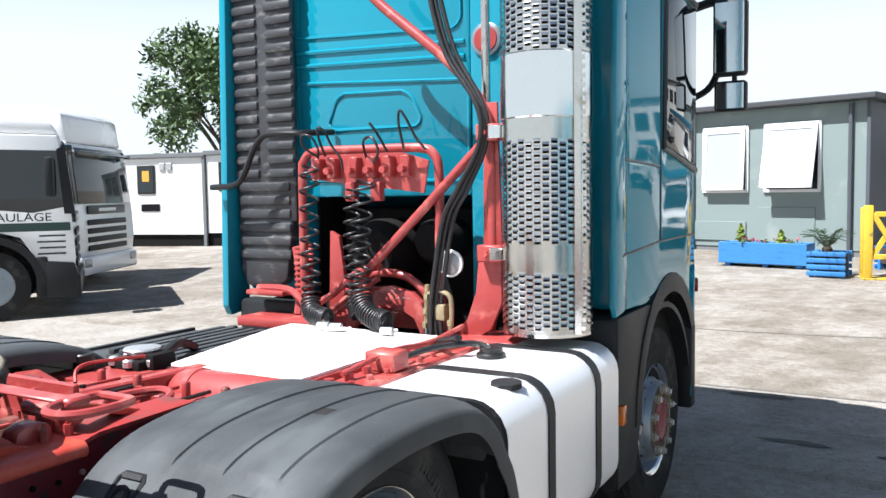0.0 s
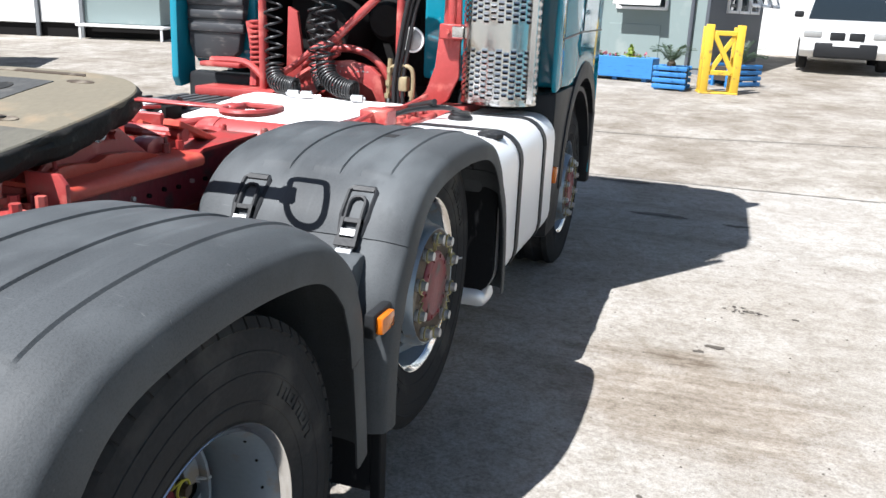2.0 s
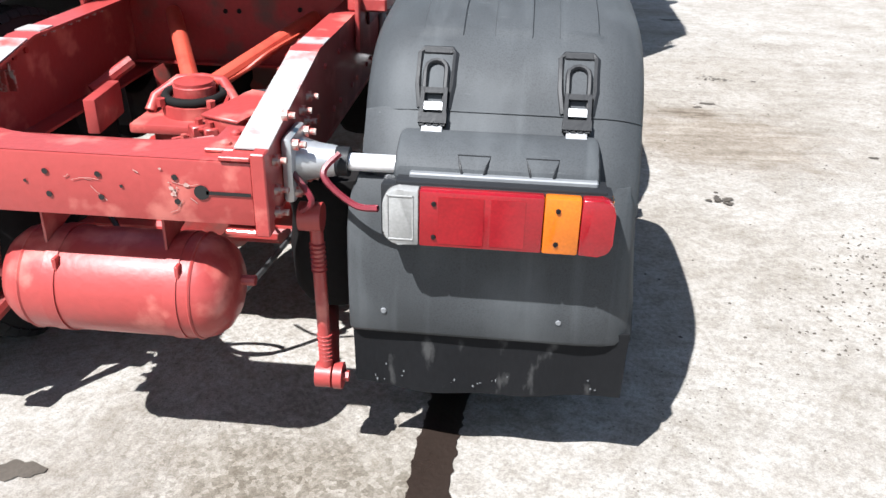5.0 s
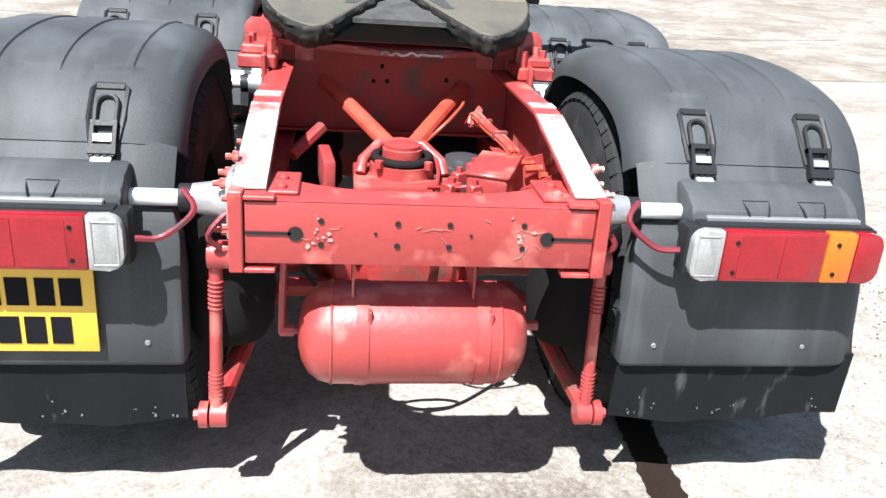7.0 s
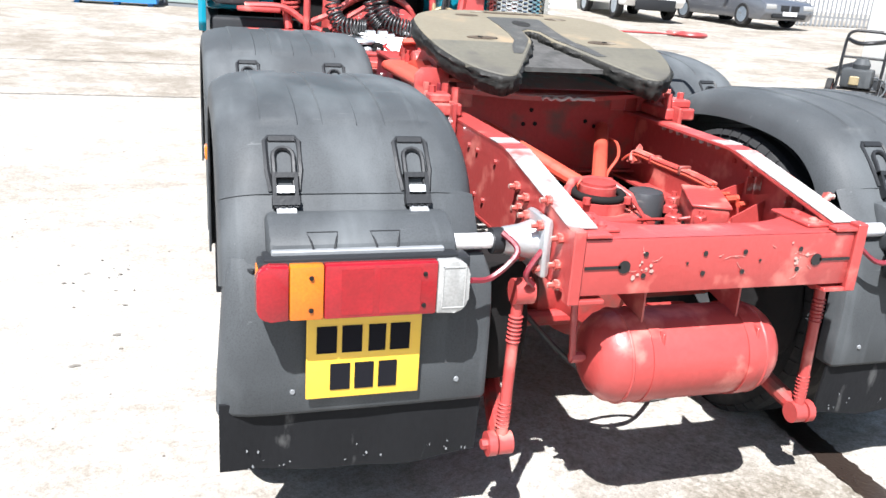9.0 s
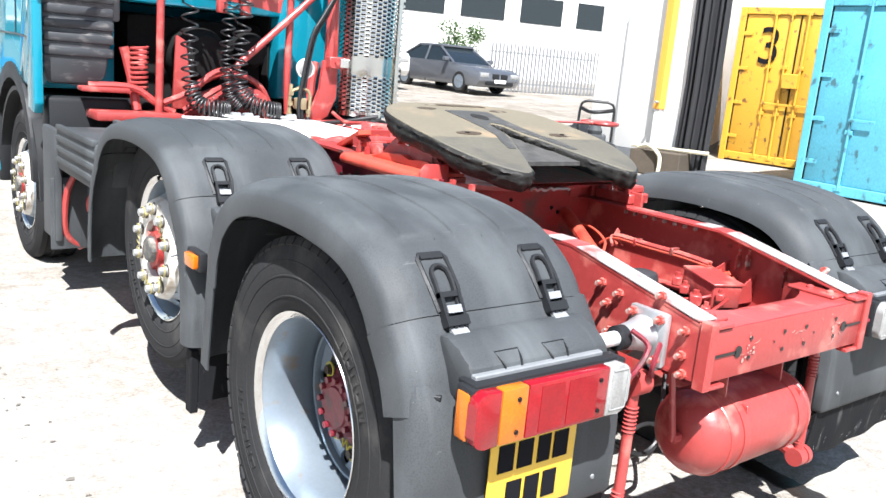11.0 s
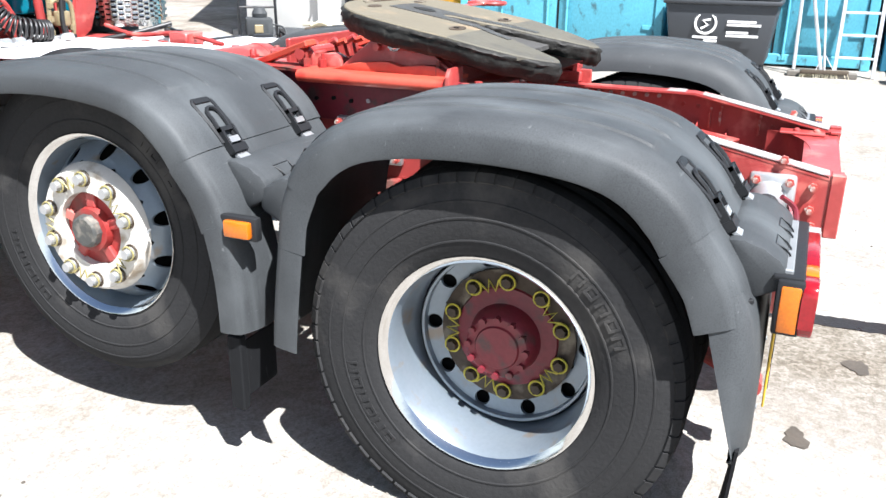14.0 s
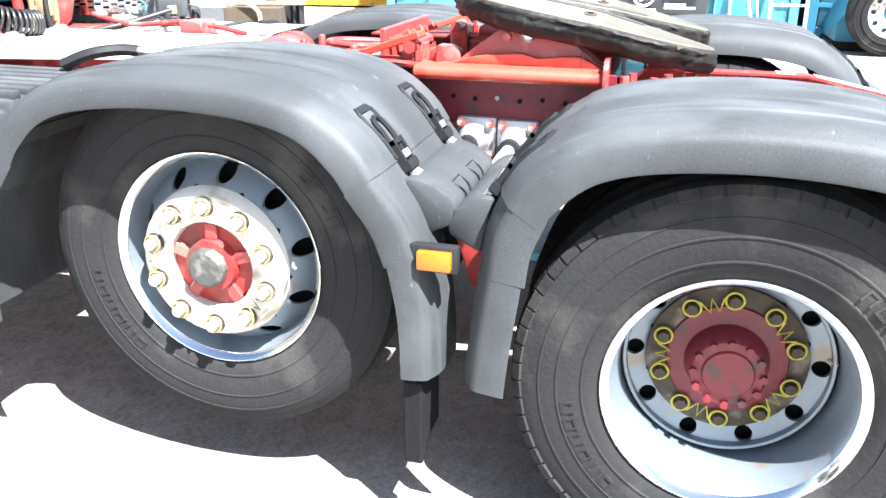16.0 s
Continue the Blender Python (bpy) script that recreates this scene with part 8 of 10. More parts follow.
part_each("side_wall", bm, DARKWALL, off, "wall in a darker grey than the front")
bm = bmesh.new()
rbox(bm, -9.2, 0.2, -0.25, 4.5, 2.95, 3.07, 0.02, 1)
part("roof", bm, ROOF, off, "dark flat roof edge")
bm = bmesh.new()
rbox(bm, -9.0, 0.0, 0.02, 4.2, 0.0, 0.12)
part("plinth", bm, PLINTH, off)
bm = bmesh.new()
rbox(bm, -0.02, 0.05, -0.05, 0.02, 0.1, 2.95, 0.005, 1)
for x in (-0.30, -3.55):
    tube(bm, [(x, -0.05, 0.1), (x, -0.05, 2.9)], 0.045, 8)
part_each("downpipe", bm, DARKWALL, off, "dark grey corner trim and downpipes")
for x, w, tilt in ((-1.41, 1.14, 13), (-2.81, 1.02, 4), (-4.9, 1.1, 4), (-6.6, 1.1, 8)):
    open_window(off, x, 1.25, w, 1.38, tilt)
bm = bmesh.new()
rbox(bm, -3.5, -2.35, -0.03, 0.0, 0.25, 0.65, 0.005, 1)
rbox(bm, -2.1, -0.95, -0.02, 0.0, 0.2, 0.95, 0.005, 1)
part("panel", bm, GREYWALL, off)
for i in range(3):
    holder = new("side_window")
    holder.parent = off
    holder.matrix_basis = pose(0.0, 1.65 + i * 0.88, 1.25, 0, 0, 90)
    bm = bmesh.new()
    for a, b, c, d in ((-0.4, 0.4, 0, 0.06), (-0.4, 0.4, 1.2, 1.26), (-0.4, -0.34, 0, 1.26), (0.34, 0.4, 0, 1.26)):
        rbox(bm, a, b, -0.05, 0.02, c, d, 0.006, 1)
    part("frame", bm, UPVC, holder)
    bm = bmesh.new()
    rbox(bm, -0.34, 0.34, -0.015, -0.006, 0.05, 1.2)
    part("pane", bm, GLASS, holder)
    bm = bmesh.new()
    m2 = Matrix.Translation((0, -0.05, 1.22)) @ Matrix.Rotation(radians(-22), 4, "X")
    for a, b, c, d in ((-0.36, 0.36, -1.16, -1.09), (-0.36, 0.36, -0.07, 0), (-0.36, -0.30, -1.16, 0), (0.30, 0.36, -1.16, 0)):
        rbox(bm, a, b, -0.04, 0, c, d, 0.006, 1, m2)
    part("sash", bm, UPVC, holder)


def planter(x0, y0, x1, y1, h, depth, slats, label):
    a = math.atan2(y1 - y0, x1 - x0)
    L = math.dist((x0, y0), (x1, y1))
    p = thing("planter", label, "planter", on_ground(x0, y0), math.degrees(a), "blue planters")
    if slats:
        for z in [0.03 + i * h / slats for i in range(slats)]:
            for y in (0.0, depth - 0.04):
                bm_ = bmesh.new()
                rbox(bm_, 0, L, y, y + 0.04, z, z + h / slats * 0.72, 0.012, 2)
                part("slat", bm_, BLUE_WOOD, p)
        bm_ = bmesh.new()
        for x in (0.04, L - 0.1):
            rbox(bm_, x, x + 0.06, 0.045, 0.10, 0, h, 0.005, 1)
            rbox(bm_, x, x + 0.06, depth - 0.10, depth - 0.045, 0, h, 0.005, 1)
        part_each("corner_post", bm_, BLUE_WOOD, p)
    else:
        bm_ = bmesh.new()
        rbox(bm_, 0, L, 0, 0.05, 0.06, h, 0.008, 1)
        rbox(bm_, 0, L, depth - 0.05, depth, 0.06, h, 0.008, 1)
        rbox(bm_, 0, 0.05, 0.052, depth - 0.052, 0.06, h, 0.008, 1)
        rbox(bm_, L - 0.05, L, 0.052, depth - 0.052, 0.06, h, 0.008, 1)
        for x in (0.1, L / 2, L - 0.2):
            rbox(bm_, x, x + 0.1, 0.06, depth - 0.06, 0, 0.10)
        part("trough", bm_, BLUE_WOOD, p)
    bm_ = bmesh.new()
    rbox(bm_, 0.055, L - 0.055, 0.055, depth - 0.055, 0.12, h - 0.05)
    part("soil", bm_, SOIL, p)
    return p


rp = random.Random(21)
planter(-0.72, 15.15, 0.80, 14.85, 0.44, 0.45, 0, "long blue wooden planter with soil, at the office wall")
planter(0.88, 13.98, 1.46, 13.90, 0.42, 0.5, 4, "small blue slatted wooden planter")
planter(2.15, 14.9, 2.75, 15.5, 0.42, 0.5, 4, "small blue slatted wooden planter behind a yellow frame")
planter(-3.75, 17.45, -1.95, 17.30, 0.44, 0.45, 0, "long blue wooden planter under the office windows")


def conifer(x, y, z, h):
    t = thing("dwarf_conifer", "small lime-green conifer growing in a blue planter", "shrub", (x, y, z), 0, "planter plants")
    bm_ = bmesh.new()
    for i in range(9):
        f = i / 8
        leaf_cluster(bm_, (0, 0, h * (0.12 + 0.85 * f)), 0.13 * (1.1 - f), 34, rp, 0.035)
    part("foliage", bm_, LEAF_LIME, t, "", 0)
    bm_ = bmesh.new()
    tube(bm_, [(0, 0, -0.02), (0, 0, h * 0.8)], 0.012, 6)
    part("stem", bm_, BARK, t)


def palm(x, y, z, r, up=0.6):
    t = thing("palm", "small dark green spiky palm in a blue planter", "palm", (x, y, z), 0, "planter plants")
    bm_ = bmesh.new()
    for i in range(26):
        a = 2 * math.pi * i / 26 + rp.uniform(-0.15, 0.15)
        e = rp.uniform(0.25, 1.25)
        d = Vector((math.cos(a) * math.cos(e), math.sin(a) * math.cos(e), math.sin(e) * up + 0.15))
        side_ = Vector((-math.sin(a), math.cos(a), 0)) * 0.022
        p0, p1, p2 = Vector((0, 0, 0.06)), d * r * 0.55 + Vector((0, 0, 0.10)), d * r + Vector((0, 0, -0.05))
        for k in range(7):
            f = 0.25 + k * 0.11
            q = p0.lerp(p1, min(1, f * 1.6)) if f < 0.6 else p1.lerp(p2, (f - 0.6) / 0.4)
            for s in (-1, 1):
                tip = q + side_ * s * 5 * (1.1 - f) + d * 0.06
                add_mesh(bm_, [q, q + d * 0.025, tip], [(0, 1, 2)])
        tube(bm_, [p0, p1, p2], 0.006, 4)
    part("fronds", bm_, LEAF_DARK, t, "", 0)
    bm_ = bmesh.new()
    lathe(bm_, [(-0.05, 0.07), (0.06, 0.08), (0.12, 0.04), (0.12, 0)], 10, (0, 0, 0), "z")
    part("trunk", bm_, BARK, t)


def bedding(x, y, z, w):
    t = thing("bedding_flowers", "low pink bedding flowers and leaves in a blue planter", "flowers", (x, y, z), 0, "planter plants")
    bm_ = bmesh.new()
    for i in range(14):
        leaf_cluster(bm_, (rp.uniform(-w / 2, w / 2), rp.uniform(-0.12, 0.12), rp.uniform(0.02, 0.10)), 0.09, 22, rp, 0.03)
    part("leaves", bm_, LEAF, t, "", 0)
    bm_ = bmesh.new()
    for i in range(16):
        leaf_cluster(bm_, (rp.uniform(-w / 2, w / 2), rp.uniform(-0.14, 0.1), rp.uniform(0.08, 0.16)), 0.035, 9, rp, 0.025)
    part("petals", bm_, PETAL, t, "", 0)


gz0 = ground_z(0, 15)
conifer(-0.35, 15.3, gz0 + 0.38, 0.38)
conifer(0.35, 15.15, gz0 + 0.38, 0.28)
bedding(0.15, 15.2, gz0 + 0.36, 1.0)
palm(1.17, 14.2, gz0 + 0.36, 0.62)
palm(2.35, 15.35, gz0 + 0.36, 0.55, 0.9)
conifer(-3.2, 17.6, ground_z(-3, 17.5) + 0.38, 0.32)
conifer(-2.5, 17.6, ground_z(-3, 17.5) + 0.38, 0.34)
bedding(-2.8, 17.6, ground_z(-3, 17.5) + 0.36, 1.4)

# yellow trestle
tr = thing("yellow_trestle", "yellow painted timber trestle with crossed braces", "trestle", on_ground(1.70, 13.92), 14)
for x in (0.0, 0.52):
    bm = bmesh.new()
    rbox(bm, x, x + 0.13, -0.05, 0.05, 0.03, 1.16, 0.012, 2)
    part("post", bm, YELLOW_STEEL, tr)
    bm = bmesh.new()
    rbox(bm, x + 0.01, x + 0.12, 0.20, 0.30, 0.03, 1.12, 0.012, 2)
    part("post", bm, YELLOW_STEEL, tr)
bm = bmesh.new()
rbox(bm, 0.0, 0.65, -0.06, 0.32, 0.0, 0.03, 0.006, 1)
part("foot", bm, YELLOW_STEEL, tr)
for z in (0.32, 0.98):
    bm = bmesh.new()
    rbox(bm, 0.132, 0.518, -0.03, 0.03, z, z + 0.08, 0.008, 1)
    part("rail", bm, YELLOW_STEEL, tr)
for s in (1, -1):
    bm = bmesh.new()
    rbox(bm, -0.04, 0.04, -0.024 + 0.006 * s, 0.024 + 0.006 * s, -0.38, 0.38, 0.006, 1, Matrix.Translation((0.325, 0.006 * s, 0.69)) @ Matrix.Rotation(radians(30 * s), 4, "Y"))
    part("brace", bm, YELLOW_STEEL, tr)

# row of white cabins
cabins = [(-19.2, 14.85, -14.52, 16.02), (-14.50, 16.03, -13.42, 16.33)]
for x0, y0, x1, y1 in cabins:
    a = math.atan2(y1 - y0, x1 - x0)
    L = math.dist((x0, y0), (x1, y1))
    c = thing("white_cabin", "white flat-roofed cabin with dark windows on a black skirt", "cabin", (x0, y0, ground_z(x0, y0)), math.degrees(a), "white cabins")
    bm = bmesh.new()
    rbox(bm, 0.02, L - 0.02, 0, 2.6, 0.36, 2.50, 0.015, 1)
    part("wall", bm, WHITE, c)
    bm = bmesh.new()
    rbox(bm, 0.0, L, 0.06, 2.55, 0.0, 0.355)
    part("skirt", bm, SOOT, c)
    bm = bmesh.new()
    rbox(bm, -0.03, L + 0.03, -0.08, 2.7, 2.50, 2.62, 0.01, 1)
    part("roof", bm, PLINTH, c)
    bm = bmesh.new()
    rbox(bm, L - 0.07, L + 0.03, -0.05, 0.02, 0.0, 2.5, 0.008, 1)
    part("corner_trim", bm, PLINTH, c)
    for wx in ((L - 2.15, L - 4.2) if L > 2 else (L - 0.72,)):
        bm = bmesh.new()
        rbox(bm, wx, wx + 0.58, -0.03, 0.0, 1.50, 2.30, 0.01, 1)
        w_ = part("window", bm, BLACK, c, "black framed window")
        bm = bmesh.new()
        rbox(bm, wx + 0.05, wx + 0.53, -0.036, -0.031, 1.55, 2.25)
        part("pane", bm, GLASS, w_)
        if L > 2:
            bm = bmesh.new()
            rbox(bm, wx + 0.18, wx + 0.40, -0.041, -0.037, 1.85, 2.15)
            part("notice", bm, ORANGE, w_, "small orange notice")
    if L > 2:
        bm = bmesh.new()
        rbox(bm, L - 2.05, L - 1.45, -0.02, 0, 1.02, 1.22, 0.004, 1)
        part("sign", bm, INK, c, "dark sign panel")
        bm = bmesh.new()
        rbox(bm, L - 1.42, L - 1.25, -0.04, 0, 2.15, 2.35, 0.01, 1)
        rbox(bm, L - 1.20, L - 1.03, -0.04, 0, 2.15, 2.35, 0.01, 1)
        part("vent", bm, ZINC, c, "two small wall vents")
c = thing("grey_cabin", "grey site cabin with two barred windows and a white step", "cabin", (-13.40, 16.36, ground_z(-13.4, 16.3)), 16)
bm = bmesh.new()
rbox(bm, 0, 1.95, 0, 2.4, 0.36, 2.45, 0.015, 1)
part("wall", bm, GREYWALL, c)
bm = bmesh.new()
rbox(bm, -0.02, 2.0, -0.06, 2.5, 2.45, 2.58, 0.01, 1)
part("roof", bm, PLINTH, c)
bm = bmesh.new()
rbox(bm, 0.0, 2.0, 0.05, 2.3, 0, 0.355)
part("skirt", bm, SOOT, c)
bm = bmesh.new()
rbox(bm, -0.02, 2.2, -0.5, -0.02, 0.30, 0.36, 0.01, 1)
for x in (0.05, 2.1):
    rbox(bm, x, x + 0.05, -0.48, -0.43, 0, 0.30)
part("step", bm, UPVC, c, "white step")
for wx in (0.18, 0.98):
    bm = bmesh.new()
    rbox(bm, wx, wx + 0.66, -0.03, 0.0, 1.28, 2.28, 0.01, 1)
    w_ = part("window", bm, BLACK, c)
    for i in range(4):
        bm = bmesh.new()
        rbox(bm, wx + 0.12 + i * 0.14, wx + 0.145 + i * 0.14, -0.05, -0.03, 1.3, 2.25)
        part("bar", bm, ZINC, w_)


# parked lorries
def lorry(x, y, rz, high, label, lettered):
    """Heads along local +x; the origin lies on the ground at the foot of the offside front wheel."""
    t = thing("parked_lorry", label, "lorry", (x, y, ground_z(x, y)), rz, "parked lorries")
    bm_ = bmesh.new()
    body = [(-0.95, 0.95), (-0.60, 1.02), (-0.35, 1.25), (0.0, 1.32), (0.40, 1.2), (0.58, 0.9), (0.62, 0.35), (1.02, 0.33), (1.08, 0.9), (1.06, 1.35), (0.97, 2.3), (0.92, 2.62), (-0.95, 2.66)]
    prism(bm_, body, 0.0, 2.48, "y", None, 0.03)
    part("body", bm_, CAR_WHITE, t, "white cab")
    bm_ = bmesh.new()
    roof = [(-0.95, 2.66), (0.91, 2.62), (0.84, 2.62 + high * 0.75), (0.66, 2.62 + high * 0.95), (-0.95, 2.66 + high)]
    prism(bm_, roof, 0.08, 2.40, "y", None, 0.05)
    part("roof_deflector", bm_, CAR_WHITE, t, "white roof deflector")
    bm_ = bmesh.new()
    prism(bm_, [(-0.40, 1.62), (0.55, 1.52), (0.97, 1.60), (0.90, 2.40), (-0.40, 2.42)], -0.006, 0.0, "y")
    part("side_window", bm_, GLASS, t)
    bm_ = bmesh.new()
    rbox(bm_, 0, 0.02, 0.10, 2.38, 0, 1.0, 0.03, 2, Matrix.Translation((1.052, 0, 1.55)) @ Matrix.Rotation(radians(-5.5), 4, "Y"))
    part("windscreen", bm_, GLASS, t)
    bm_ = bmesh.new()
    rbox(bm_, 0.92, 1.10, 0.06, 2.42, 2.40, 2.49, 0.03, 2)
    part("sun_visor", bm_, GLASS, t, "dark sun visor")
    bm_ = bmesh.new()
    rbox(bm_, 1.05, 1.095, 0.42, 2.06, 1.36, 1.52, 0.02, 2)
    part("badge_panel", bm_, BLACK, t, "dark panel with a pale bar")
    bm_ = bmesh.new()
    rbox(bm_, 1.096, 1.10, 0.85, 1.6, 1.41, 1.47)
    part("bar", bm_, WHITE, t)
    for i in range(4):
        bm_ = bmesh.new()
        rbox(bm_, 1.07, 1.10, 0.40, 2.08, 0.70 + i * 0.155, 0.80 + i * 0.155, 0.015, 2)
        part("grille_bar", bm_, PLASTIC_DARK, t)
    bm_ = bmesh.new()
    rbox(bm_, 0.62, 1.14, 0.0, 2.48, 0.28, 0.62, 0.05, 3)
    part("bumper", bm_, CAR_WHITE if high > 0.3 else PLASTIC_DARK, t)
    for y_ in (0.08, 2.10):
        bm_ = bmesh.new()
        rbox(bm_, 1.10, 1.15, y_, y_ + 0.3, 0.42, 0.58, 0.03, 2)
        part("headlight", bm_, CLEAR_LENS, t)
        bm_ = bmesh.new()
        rbox(bm_, 0.74, 0.86, y_ - 0.42 if y_ < 1 else y_ + 0.40, y_ - 0.16 if y_ < 1 else y_ + 0.66, 1.75, 2.3, 0.04, 2)
        tube(bm_, [(0.84, y_ - 0.1 if y_ < 1 else y_ + 0.35, 2.2), (0.80, y_ - 0.2 if y_ < 1 else y_ + 0.45, 2.2)], 0.02, 6)
        part("mirror", bm_, PLASTIC_DARK, t)
    if lettered:
        bm_ = bmesh.new()
        rbox(bm_, -0.94, 1.03, -0.008, 0.0, 1.26, 1.38)
        part("stripe", bm_, GREEN_DARK, t, "dark green stripe")
        bm_ = bmesh.new()
        for i in range(3):
            rbox(bm_, -0.90 + i * 0.13, -0.82 + i * 0.13, -0.008, 0.0, 1.42, 1.51)
        part_each("lettering_bar", bm_, INK, t, "plain bars of lettering")
        cu = bpy.data.curves.new("haulage_word", "FONT")
        cu.body, cu.size, cu.extrude = "HAULAGE", 0.165, 0.001
        tmp = bpy.data.objects.new("word", cu)
        me_ = bpy.data.meshes.new_from_object(tmp)
        bpy.data.objects.remove(tmp)
        bm_ = bmesh.new()
        bm_.from_mesh(me_)
        bm_.transform(Matrix.Translation((-0.06, -0.006, 1.405)) @ Matrix.Rotation(radians(90), 4, "X") @ Matrix.Scale(1.15, 4, (1, 0, 0)))
        part("door_lettering", bm_, INK, t, "dark serif haulage lettering")
        bm_ = bmesh.new()
        for i in range(4):
            rbox(bm_, 0.62 - 0.03 * (i % 2), 0.96, -0.008, 0.0, 1.18 - i * 0.085, 1.205 - i * 0.085)
        part_each("lettering_bar", bm_, PLASTIC, t, "plain bars of lettering")
        bm_ = bmesh.new()
        prism(bm_, [(0.60, 0.30), (1.10, 0.30), (1.10, 0.62), (1.06, 0.80), (0.62, 0.84)], -0.02, 0.4, "y", None, 0.012)
        part("corner_panel", bm_, PLASTIC_DARK, t, "dark plastic bumper corner")
        bm_ = bmesh.new()
        prism(bm_, [(0.96, 1.5), (1.10, 1.5), (1.00, 2.48), (0.89, 2.42)], -0.012, 0.02, "y")
        part("corner_deflector", bm_, PLASTIC_DARK, t, "dark air deflector")
    bm_ = bmesh.new()
    rbox(bm_, -5.5, -0.5, 0.6, 1.9, 0.6, 0.95, 0.02, 1)
    part("chassis", bm_, SOOT, t)
    bm_ = bmesh.new()
    arch_ = [(0.68 * math.cos(a), 0.50 + 0.70 * math.sin(a)) for a in [math.pi * k / 14 for k in range(15)]]
    arch_b = [(0.57 * math.cos(a), 0.50 + 0.60 * math.sin(a)) for a in [math.pi * k / 14 for k in range(14, -1, -1)]]
    prism(bm_, arch_ + arch_b, -0.03, 0.3, "y")
    rbox(bm_, 0.55, 0.72, -0.02, 0.3, 0.3, 0.9, 0.03, 2)
    part("wheel_arch", bm_, PLASTIC_DARK, t)
    for wx in (0.0, -3.6):
        for wy, sg in ((0.15, 1), (2.33, -1)):
            w_ = new("wheel")
            w_.parent = t
            w_.matrix_basis = pose(wx, wy, 0.5, 0, 0, -90 if sg > 0 else 90)
            bm_ = bmesh.new()
            lathe(bm_, [(-0.14, 0.29), (-0.15, 0.40), (-0.12, 0.49), (0.12, 0.49), (0.15, 0.40), (0.14, 0.29)], 32, (0, 0, 0), "x", True)
            part("tyre", bm_, RUBBER, w_)
            bm_ = bmesh.new()
            lathe(bm_, [(0.13, 0.295), (0.135, 0.28), (0.03, 0.265), (0.07, 0.21), (0.12, 0.19), (0.12, 0.1), (0.15, 0.08), (0.15, 0.0)], 28, (0, 0, 0), "x")
            for i in range(10):
                a = 2 * math.pi * i / 10
                bolt(bm_, (0.12, 0.155 * math.cos(a), 0.155 * math.sin(a)), (1, 0, 0), 0.02, 0.03)
            part("rim", bm_, STEEL_RIM, w_)
    return t


lorry(-8.78, 6.40, 52.4, 0.24, "white lorry with a dark green stripe, parked on concrete", True)
lorry(-11.16, 8.32, 29, 0.66, "white lorry with a black grille, parked on concrete", False)


